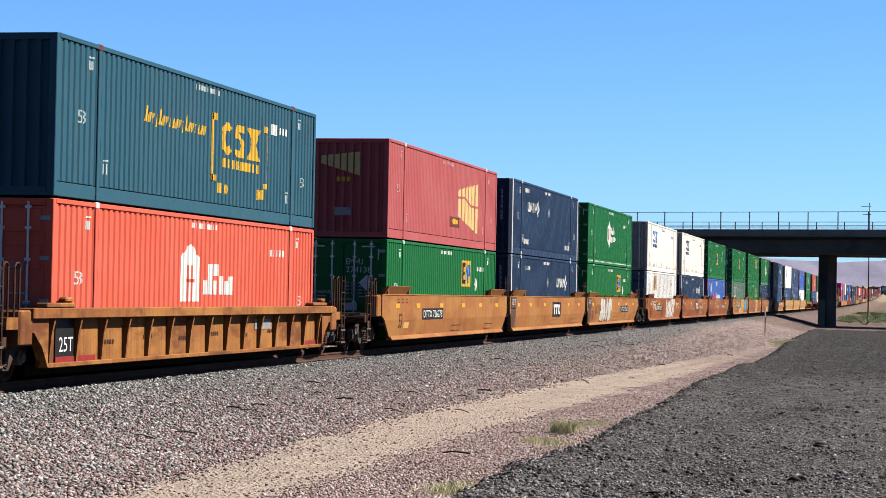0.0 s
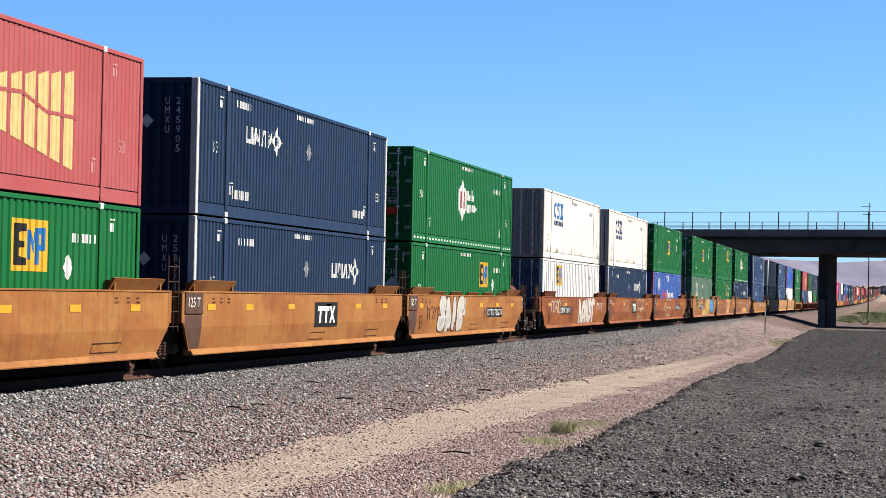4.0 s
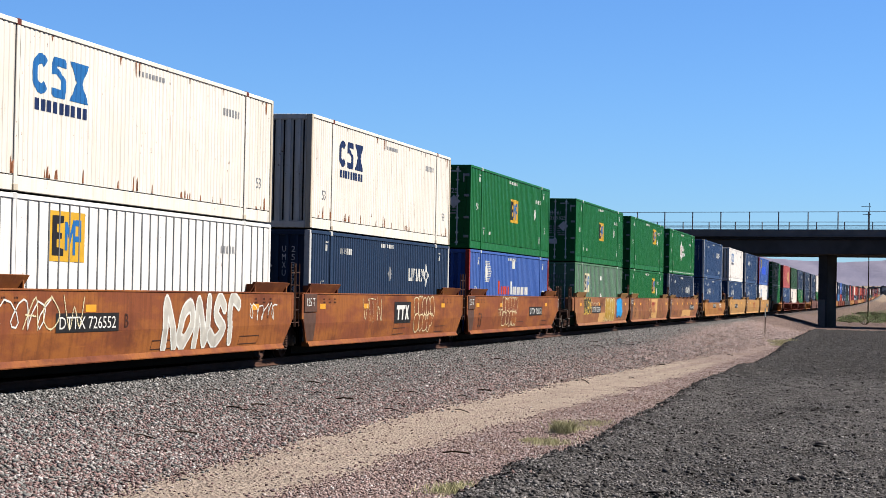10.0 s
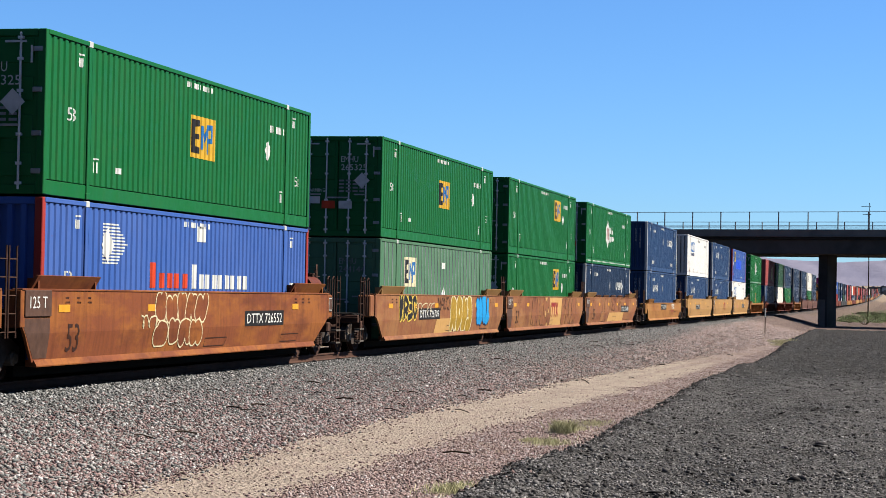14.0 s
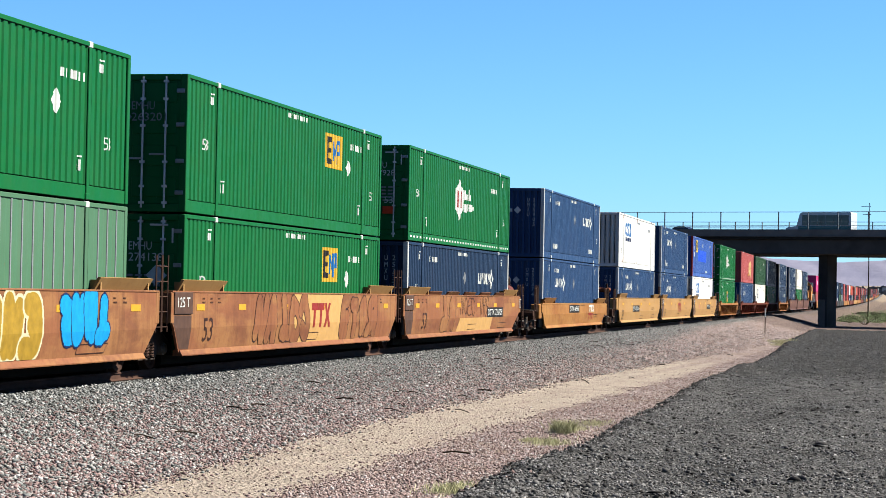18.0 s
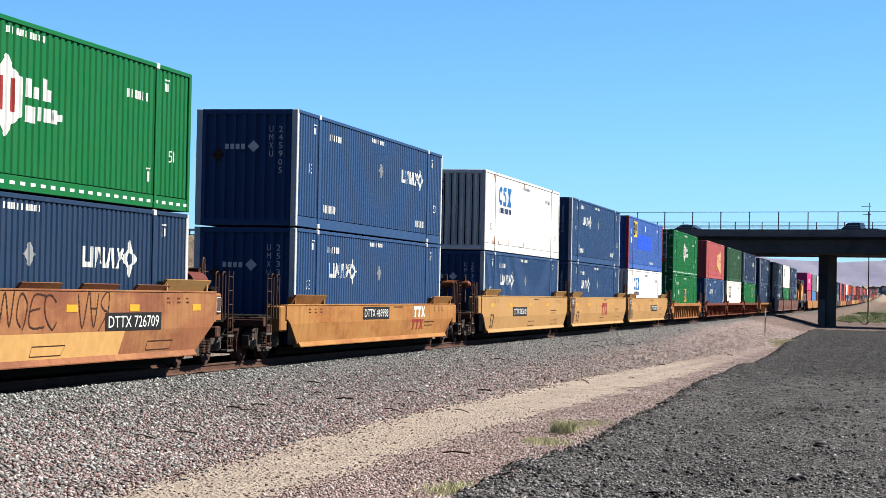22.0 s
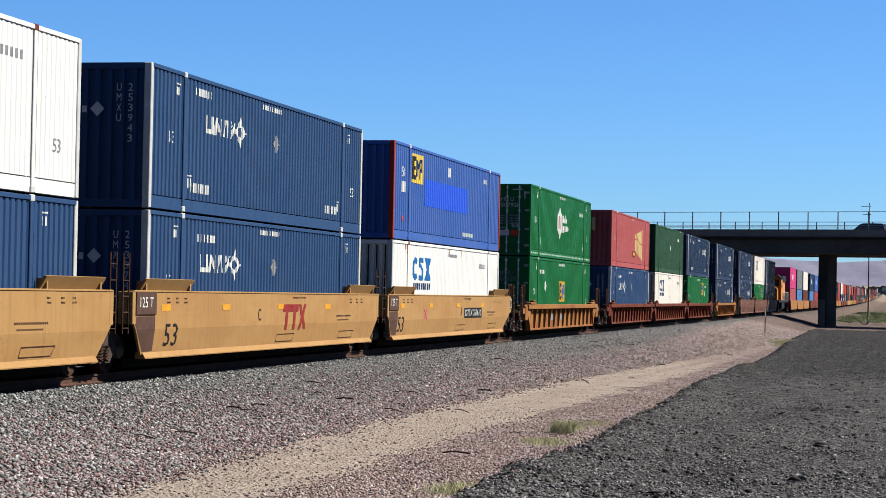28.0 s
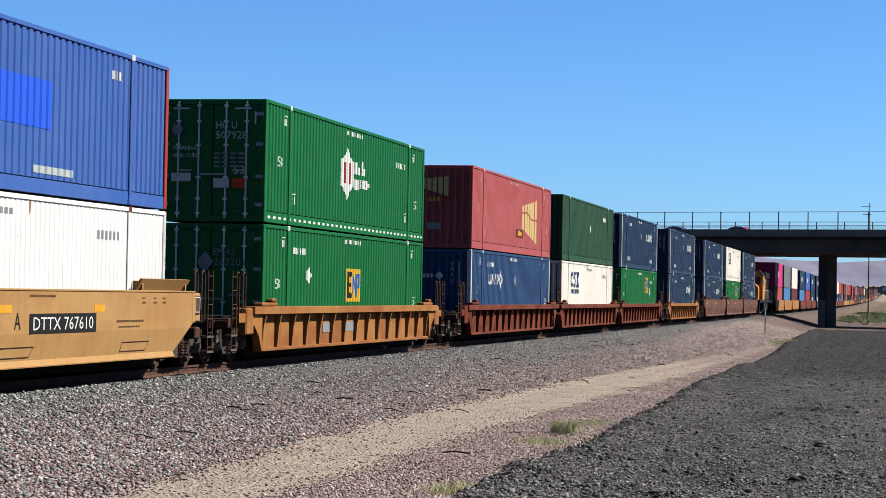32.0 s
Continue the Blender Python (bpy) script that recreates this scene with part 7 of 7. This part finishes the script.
def vehicle(kind, label, coat, trim=None):
    """A road vehicle that heads along its own -x; base at z = 0."""
    v = thing("vehicle_" + kind if kind != "minibus" else "minibus", label, {"sedan": "car", "suv": "car", "pickup": "pickup truck", "minibus": "bus"}[kind], "vehicles on the bridge")
    if kind == "minibus":
        part("body", Shape().prism([(-3.9, 0.45), (-3.9, 1.2), (-3.5, 1.35), (-2.6, 1.45), (-2.2, 2.9), (-1.9, 3.05), (3.9, 3.05), (4.0, 2.9), (4.0, 0.45)], -1.1, 1.1, "y"), coat, v)
        for sy in (-1, 1):
            for i in range(6):
                part("window", Shape().box(-1.9 + i * 0.94, -0.99 + i * 0.94, *sorted((sy * 1.09, sy * 1.115)), 1.5, 2.72, 0.02), M_GLASS, v)
            part("stripe", Shape().box(-2.4, 4.0, *sorted((sy * 1.1, sy * 1.112)), 0.7, 1.42), M_TEALSTRIPE, v)
        part("windscreen", Shape().prism([(-2.62, 1.55), (-2.28, 2.75), (-2.24, 2.75), (-2.58, 1.55)], -0.95, 0.95, "y"), M_GLASS, v)
        axles, r, hw, ht = (-2.7, 2.4), 0.4, 1.1, None
    else:
        if kind == "sedan":
            low = [(-2.3, 0.3), (-2.32, 0.62), (-2.1, 0.78), (-1.0, 0.9), (1.6, 0.95), (2.25, 0.9), (2.3, 0.6), (2.25, 0.3)]
            cab = [(-1.15, 0.88), (-0.35, 1.36), (0.2, 1.44), (0.9, 1.4), (1.75, 0.94)]
            wins = [[(-0.85, 0.95), (-0.28, 1.3), (0.2, 1.37), (0.2, 0.95)], [(0.27, 0.95), (0.27, 1.37), (0.85, 1.33), (1.4, 0.97)]]
            axles, r, hw = (-1.4, 1.35), 0.33, 0.9
        elif kind == "suv":
            low = [(-2.4, 0.35), (-2.42, 0.8), (-2.2, 0.98), (-1.2, 1.08), (2.3, 1.1), (2.42, 0.9), (2.4, 0.35)]
            cab = [(-1.3, 1.06), (-0.6, 1.68), (-0.2, 1.78), (1.9, 1.76), (2.15, 1.6), (2.32, 1.08)]
            wins = [[(-0.98, 1.14), (-0.48, 1.62), (0.0, 1.68), (0.0, 1.14)], [(0.08, 1.14), (0.08, 1.68), (1.05, 1.68), (1.05, 1.14)], [(1.13, 1.14), (1.13, 1.67), (1.85, 1.65), (2.05, 1.14)]]
            axles, r, hw = (-1.5, 1.45), 0.38, 0.97
        else:
            low = [(-2.8, 0.4), (-2.82, 0.85), (-2.6, 1.05), (-1.4, 1.12), (2.85, 1.15), (2.9, 0.5), (2.8, 0.4)]
            cab = [(-1.5, 1.1), (-0.85, 1.75), (-0.5, 1.85), (0.65, 1.85), (0.85, 1.14)]
            wins = [[(-1.15, 1.2), (-0.72, 1.68), (-0.3, 1.75), (-0.3, 1.2)], [(-0.22, 1.2), (-0.22, 1.75), (0.55, 1.75), (0.68, 1.2)]]
            axles, r, hw = (-1.85, 1.75), 0.4, 0.98
        part("body", Shape().prism(low, -hw, hw, "y"), coat, v)
        n = len(cab)
        s = Shape()
        s.add([(x, -hw + 0.02 + 0.16 * (z - cab[0][1]), z) for x, z in cab] + [(x, hw - 0.02 - 0.16 * (z - cab[0][1]), z) for x, z in cab],
              [tuple(range(n)), tuple(range(n, 2 * n))[::-1]] + [(i, n + i, n + (i + 1) % n, (i + 1) % n) for i in range(n)])
        part("cabin", s, coat, v)
        for sy in (-1, 1):
            for w in wins:
                part("window", Shape().add([(x, sy * (hw - 0.012 - 0.16 * (z - cab[0][1])), z) for x, z in w], [tuple(range(len(w)))]), M_GLASS, v)
        a, c = cab[0], cab[1]
        part("windscreen", Shape().add([(a[0] + 0.06 - 0.03, -hw + 0.15, a[1] + 0.06), (a[0] + 0.03, hw - 0.15, a[1] + 0.06), (c[0] - 0.05, hw - 0.22, c[1] - 0.03), (c[0] - 0.05, -hw + 0.22, c[1] - 0.03)], [(0, 1, 2, 3)]), M_GLASS, v)
        for sy in (-1, 1):
            part("headlight", Shape().box(low[1][0] - 0.02, low[1][0] + 0.15, *sorted((sy * (hw - 0.4), sy * (hw - 0.02))), low[1][1] - 0.1, low[1][1] + 0.04, 0.02), M_MARKWHITE, v)
            part("tail_light", Shape().box(low[-2][0] - 0.1, low[-2][0] + 0.03, *sorted((sy * (hw - 0.25), sy * (hw - 0.01))), 0.75, 0.95, 0.02), M_MARKRED, v)
        if kind == "pickup":
            part("bed", Shape().box(0.95, 2.75, -0.8, 0.8, 1.12, 1.17), M_BLACK, v)
    for x in axles:
        for sy in (-1, 1):
            w = part("wheel", Shape().cyl((0, -0.11, 0), (0, 0.11, 0), r, 18), M_RUBBER, v, at=pose(x, sy * (hw - 0.08), r))
            part("rim", Shape().cyl((0, sy * 0.1, 0), (0, sy * 0.125, 0), r * 0.62, 12), M_STEEL, w)
    return v


M_TEALSTRIPE = plain("teal_stripe", rgb(60, 140, 140), 0.5)
M_CARBLACK = plain("black_car_paint", (0.01, 0.01, 0.012), 0.3, 0.0, 0.05, 1, 0, 0.25)
M_CARGREY = plain("grey_car_paint", (0.07, 0.075, 0.085), 0.25, 0.3, 0.05, 1, 0, 0.6)
M_CARWHITE = plain("white_car_paint", (0.75, 0.76, 0.78), 0.25, 0.0, 0.03, 1, 0, 0.5)
M_CARSILVER = plain("silver_car_paint", (0.42, 0.44, 0.46), 0.3, 0.5, 0.04, 1, 0, 0.5)
M_CARRED = plain("red_car_paint", (0.42, 0.02, 0.025), 0.25, 0.0, 0.05, 1, 0, 0.5)

# kind, label, paint, time at the middle of the view, metres along the bridge then, metres a second (negative: leftwards)
TRAFFIC = [
    ("suv", "white", 9.25, -6.82, -24.82),
    ("sedan", "black", 12.00, -7.83, -23.01),
    ("suv", "black", 16.50, -13.82, -20.00),
    ("sedan", "black", 17.50, -8.73, -22.12),
    ("minibus", "white", 18.50, -10.84, -17.60),
    ("sedan", "grey", 20.00, -10.63, -19.43),
    ("sedan", "silver", 20.75, -5.38, 13.73),
    ("sedan", "grey", 21.00, -8.52, -17.23),
    ("sedan", "black", 22.75, -4.60, 14.87),
    ("pickup", "black", 22.50, -6.90, -18.80),
    ("pickup", "grey", 25.00, -4.81, -17.53),
    ("suv", "black", 28.50, -6.28, -19.65),
    ("suv", "grey", 30.00, -10.81, -18.60),
    ("suv", "black", 31.00, -7.64, -18.08),
    ("sedan", "grey", 31.50, -10.88, -18.96),
    ("sedan", "red", 31.75, -7.46, -19.12),
]


def build_traffic():
    coats = {"black": M_CARBLACK, "grey": M_CARGREY, "white": M_CARWHITE, "silver": M_CARSILVER, "red": M_CARRED}
    for kind, colour, t, x, speed in TRAFFIC:
        label = {"sedan": "%s sedan driving over the bridge", "suv": "%s sport utility vehicle driving over the bridge", "pickup": "%s pickup truck driving over the bridge", "minibus": "%s minibus with dark windows and teal stripe"}[kind] % colour
        VEHICLES.append((vehicle(kind, label, coats[colour]), t, x, speed))


# ---- plants, posts and the distance ----


def leaf_clump(r, n, rx, ry, rz, size, z0=0.0, hollow=0.3):
    s = Shape()
    for _ in range(n):
        a, b = r.uniform(0, 2 * math.pi), r.uniform(-0.2, 1)
        k = r.uniform(hollow, 1) ** 0.5
        lump = 1 + 0.25 * math.sin(3 * a + 5 * b)
        p = Vector((rx * k * lump * math.cos(a) * math.sqrt(max(0, 1 - b * b)), ry * k * lump * math.sin(a) * math.sqrt(max(0, 1 - b * b)), z0 + rz * (0.35 + 0.65 * b) * k))
        u = Vector((r.uniform(-1, 1), r.uniform(-1, 1), r.uniform(-1, 1))).normalized() * size * r.uniform(0.6, 1.3)
        w = u.cross(Vector((r.uniform(-1, 1), r.uniform(-1, 1), r.uniform(-1, 1)))).normalized() * size * 0.45
        s.add([p - u, p + w, p + u, p - w], [(0, 1, 2, 3)])
    return s


def leaf_material(name, a, b):
    n = Nodes(name, 0.8, 0.0, 0.08)
    g = n.t.nodes.new("ShaderNodeNewGeometry").outputs["Random Per Island"]
    return n.done(n.mix(g, scaled(a, 0.47), scaled(b, 0.47)))


M_LEAF = leaf_material("shrub_leaves", (0.09, 0.13, 0.05), (0.24, 0.28, 0.13))
M_SAGELEAF = leaf_material("dry_sage_leaves", (0.1, 0.11, 0.06), (0.2, 0.19, 0.11))
M_WEED = leaf_material("dry_weeds", (0.34, 0.35, 0.17), (0.62, 0.57, 0.34))
M_BARK = plain("bark", (0.09, 0.065, 0.045), 0.9, 0, 0.3, 8, 0.5)


def shrub(label, x, y, rx, rz, mat, n, size, seed, name="shrub"):
    r = random.Random(seed)
    z = float(ground_z(x, y))
    t = thing(name, label, "shrub" if name == "shrub" else "tree", at=pose(x, y, z))
    stem = Shape()
    for i in range(5):
        a = 2 * math.pi * i / 5 + r.uniform(-0.4, 0.4)
        stem.cyl((0, 0, -0.1), (rx * 0.5 * math.cos(a), rx * 0.5 * math.sin(a), rz * 0.6), 0.06 * rz / 2, 6, 0.015)
    part("stem", stem, M_BARK, t)
    part("crown", leaf_clump(r, n, rx, rx * 0.9, rz, size), mat, t)
    return t


def grass(label, spots, mat, seed):
    r = random.Random(seed)
    s = Shape()
    for x0, y0, rad, n, h in spots:
        for _ in range(int(1.8 * n)):
            x, y = x0 + r.gauss(0, rad * 0.5), y0 + r.gauss(0, rad * 0.9)
            z = float(ground_z(x, y)) - 0.01
            a, l = r.uniform(0, 2 * math.pi), h * r.uniform(0.3, 1)
            dx, dy = math.cos(a), math.sin(a)
            lean = r.uniform(0.1, 0.8) * l
            w = 0.0035
            s.add([(x - dy * w, y + dx * w, z), (x + dy * w, y - dx * w, z), (x + dx * lean + dy * 0.002, y + dy * lean, z + l), (x + dx * lean * 0.4 - dy * w, y + dy * lean * 0.4 + dx * w, z + l * 0.55)], [(0, 1, 2, 3)])
    return tagged(new("weeds", s.mesh("weeds", mat)), label, "weeds", "", "stuff")


def build_surroundings():
    grass("dry yellow-green weeds on the gravel", [(-5.62, 35.0, 0.16, 420, 0.26), (-5.66, 36.2, 0.3, 200, 0.12), (-5.55, 38.2, 0.36, 220, 0.1), (-5.5, 32.8, 0.3, 260, 0.12), (-5.85, 33.2, 0.2, 160, 0.08), (-5.2, 24.2, 0.3, 420, 0.14), (-6.5, 120, 0.6, 400, 0.22), (-7.2, 131, 0.8, 300, 0.25)], M_WEED, 4)
    # sticks and splinters on the ballast
    r = random.Random(8)
    for i in range(44):
        y = r.uniform(26, 62) if i < 30 else r.uniform(62, 135)
        x, l, turn = r.uniform(-12.6, -9.6) if i % 6 else r.uniform(-9.0, -6.2), r.uniform(0.15, 0.5), r.uniform(-60, 60)
        s = Shape().pipe([(-l / 2, 0, 0.02), (-l * 0.1, 0.03 * l, 0.04), (l / 2, 0, 0.02)], 0.007 + 0.008 * r.random(), 6)
        st = part("stick", s, M_TIE, None, "", pose(x, y, float(ground_z(x, y)) + 0.03, 0, r.uniform(-4, 14), turn))
        tagged(st, "dark weathered wood splinter lying on the stones", "stick", "splinters on the ballast")
    # marker post
    z = float(ground_z(-9.6, 153))
    p = thing("marker_post", "thin white-topped marker post beside the track", "post", at=pose(-9.6, 153, z))
    part("post", Shape().cyl((0, 0, -0.2), (0, 0, 1.2), 0.035, 8), M_RUST, p)
    part("post_top", Shape().cyl((0, 0, 1.2), (0, 0, 1.85), 0.05, 8), M_MARKWHITE, p, "white painted top")
    # utility pole behind the bridge
    z = float(ground_z(-4.0, 284))
    p = thing("utility_pole", "tall dark utility pole with two crossarms", "pole", at=pose(-4.0, 284, z))
    part("pole", Shape().cyl((0, 0, -0.5), (0, 0, 16.4), 0.1, 10, 0.04), M_TIE, p)
    for h in (15.9, 14.8):
        part("crossarm", Shape().box(-1.1 if h > 15 else -0.9, 0.2, -0.04, 0.04, h, h + 0.07), M_TIE, p)
    # behind the train
    shrub("green roadside shrub beyond the track", -48.9, 105.5, 1.7, 5.2, M_LEAF, 2600, 0.16, 3)
    for i, (x, y, s) in enumerate(((-69, 245, 1.2), (-78, 249, 1.0), (-86, 252, 1.5), (-60, 243, 0.9), (-94, 255, 1.3), (-52, 240, 1.0))):
        shrub("low grey-green desert shrub on the embankment", x, y, s, s * 1.1, M_SAGELEAF, 420, 0.13, 20 + i)
    for i, (x, y, s, h) in enumerate(((-4.2, 268, 3.2, 1.5), (-0.5, 272, 2.8, 1.7), (2.6, 262, 2.4, 1.6), (-2.5, 290, 3.0, 1.6), (1.5, 300, 3.5, 1.9), (-6.4, 282, 1.8, 1.0))):
        shrub("fresh green shrub beyond the bridge", x, y, s, h * 1.15, M_LEAF, 2200, 0.075, 40 + i)
    h = thing("house", "small pale house with tiled roof and brown porch", "house", at=pose(-46.3, 113, -1.3))
    part("wall", Shape().box(-3.2, 3.2, -2.6, 2.6, 0, 3.9), M_HOUSE, h)
    rows = part("roof", Shape().prism([(-3.3, 3.7), (3.3, 3.7), (0, 5.3)], -3.6, 3.6, "x"), M_ROOF, h)
    for k in range(9):
        y, z = -3.34 + 0.36 * k, 3.75 + 0.1745 * k
        part("tile_row", Shape().prism([(y, z), (y + 0.4, z + 0.194), (y + 0.4, z + 0.23), (y, z + 0.05)], -3.65, 3.65), M_TILE, rows, "pale roof tiles")
    for x in (0.3, 2.0):
        part("porch_post", Shape().box(x - 0.14, x + 0.14, -3.7, -3.45, 0, 3.5, 0.01), M_BROWN, h)
    part("porch_beam", Shape().box(0.1, 2.2, -3.72, -3.42, 3.2, 3.6, 0.01), M_BROWN, h)
    part("window", Shape().box(0.6, 1.7, -2.64, -2.58, 1.4, 2.6), M_GLASS, h)
    f = thing("chain_fence", "wire fence on steel posts beyond the track", "fence", at=pose(0, 0, 0))
    for i in range(30):
        y = 20 + 5.0 * i
        part("post", Shape().cyl((-34, y, -1.2), (-34, y, 0.9), 0.04, 6), M_GALV, f)
    for k in range(5):
        part("wire", Shape().cyl((-34, 20, -0.5 + 0.33 * k), (-34, 165, -0.6 + 0.33 * k), 0.008, 4), M_GALV, f)


M_HOUSE = plain("pale_stucco", (0.42, 0.36, 0.28), 0.9)
M_TILE = plain("pale_roof_tiles", (0.55, 0.5, 0.52), 0.9, 0, 0.3, 9)
M_ROOF = plain("brown_shingles", (0.12, 0.08, 0.06), 0.9)


def build_distance():
    """Hazy mountains, and the far town at their foot."""
    def ridge(name, label, y, top, rough, seed, col_a, col_b, depth, swell=0.0):
        xs, rows = np.arange(-2600, 2600, 10.0), 26
        r = np.random.RandomState(seed)

        def fbm(x, t):
            h = 0
            for k, a in ((0.0021, 1.0), (0.0053, 0.6), (0.011, 0.35), (0.023, 0.2), (0.049, 0.1), (0.1, 0.05)):
                p, q = r.uniform(0, 6.3, 2)
                h = h + a * np.sin(x * k + p + 2.0 * np.sin(t * 60 * k + q)) * np.cos(t * 260 * k + x * k * 0.6 + q)
            return h
        T, X = np.meshgrid(np.linspace(0, 1, rows), xs, indexing="ij")
        H = (top + swell * (smooth(-205, -430, X) - 0.35 * smooth(-130, -60, X))) * T ** 0.85 + rough * fbm(X, T) * (0.25 + 0.75 * T)
        H[0] = -20
        s = Shape()
        s.v = [(float(a), float(b), float(c)) for a, b, c in zip(X.ravel(), (y + depth * T).ravel(), H.ravel())]
        m = len(xs)
        s.f = [(j * m + i, j * m + i + 1, (j + 1) * m + i + 1, (j + 1) * m + i) for j in range(rows - 1) for i in range(m - 1)]
        n = Nodes(name, 1.0, 0.0, 0.0)
        c = n.coords("Position", (1, 1, 2.5), shift=False)
        col = n.mix(n.ramp(n.noise(n.coords("Position", (1, 0.4, 1.6), shift=False), 0.009, 7, 0.6), 0.38, 0.62), scaled(col_a, 0.465), scaled(col_b, 0.465))
        me = s.mesh(name, n.done(col, n.noise(c, 0.02, 7, 0.6), 0.35, 8.0))
        me.polygons.foreach_set("use_smooth", np.ones(len(me.polygons), dtype=bool))
        structure(name, me, None, label)
    ridge("backdrop", "hazy violet desert mountains far away", 4250, 91, 13, 3, (0.155, 0.152, 0.212), (0.215, 0.206, 0.268), 420, 9.0)
    ridge("backdrop", "lower hazy foothills before the mountains", 3500, 26, 6, 12, (0.18, 0.168, 0.215), (0.235, 0.217, 0.258), 300)
    r = random.Random(12)
    s = Shape()
    for i in range(900):
        x, y = r.uniform(-260, 120), r.uniform(1750, 2600)
        z, k = float(ground_z(x, y)), r.uniform(1.5, 4.5)
        for _ in range(5):
            p = Vector((x + r.uniform(-k, k), y, z + r.uniform(0, k * 1.3)))
            u, w = Vector((r.uniform(0.6, 1.4) * k * 0.5, 0, r.uniform(-0.4, 0.4))), Vector((r.uniform(-0.3, 0.3), 0, r.uniform(0.5, 1) * k * 0.5))
            s.add([p - u, p - w, p + u, p + w], [(0, 1, 2, 3)])
    tagged(new("far_trees", s.mesh("far_trees", M_FARLEAF)), "distant trees of a town on the plain", "trees", "", "stuff")
    for i in range(34):
        x, y = r.uniform(-120, 60), r.uniform(1500, 2300)
        w, d, hgt = r.uniform(5, 16), r.uniform(6, 12), r.uniform(3, 6)
        h = thing("far_building", "small pale building of the distant town", "building", "town buildings", pose(x, y, float(ground_z(x, y))))
        part("wall", Shape().box(-w / 2, w / 2, -d / 2, d / 2, -1, hgt), (M_HOUSE, M_CONCRETELIGHT, M_BRIGHTWHITE)[i % 3], h)
        part("roof", Shape().prism([(-w / 2 - 0.5, hgt), (w / 2 + 0.5, hgt), (0, hgt + 1.6)], -d / 2 - 0.4, d / 2 + 0.4, "y"), (M_ROOF, M_GREY)[i % 2], h)
    for i, (x, y, w, hgt) in enumerate(((-3.0, 400, 9, 0.5), (1.5, 430, 7, 0.4), (-5, 470, 12, 0.6))):
        m = Shape().prism([(-w / 2, -0.3), (-w * 0.3, hgt), (w * 0.25, hgt * 0.8), (w / 2, -0.3)], -2.5, 2.5, "y")
        structure("mound", m, M_DIRT, "low sandy mound").matrix_basis = pose(x, y, float(ground_z(x, y)))


M_FARLEAF = leaf_material("far_leaves", (0.13, 0.14, 0.14), (0.18, 0.185, 0.18))
M_DIRT = plain("dirt", (0.3, 0.22, 0.15), 0.95, 0, 0.2, 1, 0.4)

build_ground()
build_track()
build_bridge()
build_train()
build_traffic()
build_surroundings()
build_distance()
build_stones()


def train_way(t):
    q = (t - 16) / 10
    return 8.9009 * (t - 16) - 0.351 * q * q - 0.1294 * q ** 3


def motions():
    times = [0, 2, 4, 6, 8, 10, 12, 14, 16, 18, 20, 22, 24, 26, 28, 30, 32]
    for ob, s, z in MOVERS:
        walk(ob, [(t, pose(TRACK_X, s - train_way(t), z + float(rise(s - train_way(t))))) for t in times])
    # wheels turn on their trucks
    spin = 0.42
    steps = [i / 16 for i in range(32 * 16 + 1)]
    for w, y in SPUN:
        x0, y0, z0 = w.matrix_basis.translation
        walk(w, [(t, pose(x0, y0, z0) @ Matrix.Rotation(train_way(t) / spin, 4, "X")) for t in steps])
    for ob, t0, x0, speed in VEHICLES:
        lane = 2.6 if speed < 0 else -2.6
        turn = 0 if speed < 0 else 180
        k = VEHICLES.index((ob, t0, x0, speed))
        far_a, far_b = (70 + 9 * (len(VEHICLES) - k), -130 - 9 * k) if speed > 0 else (70 + 9 * k, -130 - 9 * (len(VEHICLES) - k))
        if speed > 0:
            far_a, far_b = far_b, far_a
        near_a, near_b = (40, -60) if speed < 0 else (-60, 40)
        ta, tb = t0 + (near_a - x0) / speed, t0 + (near_b - x0) / speed
        mid = [(ta + (tb - ta) * i / 4, near_a + (near_b - near_a) * i / 4) for i in range(5)]
        pre = [(ta - abs(far_a - near_a) / 12, far_a)]
        post = [(tb + abs(far_b - near_b) / 12, far_b)]
        rows = pre + mid + post
        rows = [r for r in rows if 0.0 < r[0] < 32.0]
        stops = pre + mid + post
        keys = [0.0] + [r[0] for r in rows] + [32.0]
        walk(ob, [(t, BRIDGE @ pose(float(np.interp(t, [q[0] for q in stops], [q[1] for q in stops])), lane, ROAD_Z, 0, 0, turn)) for t in keys])


SPUN = WHEELS
motions()
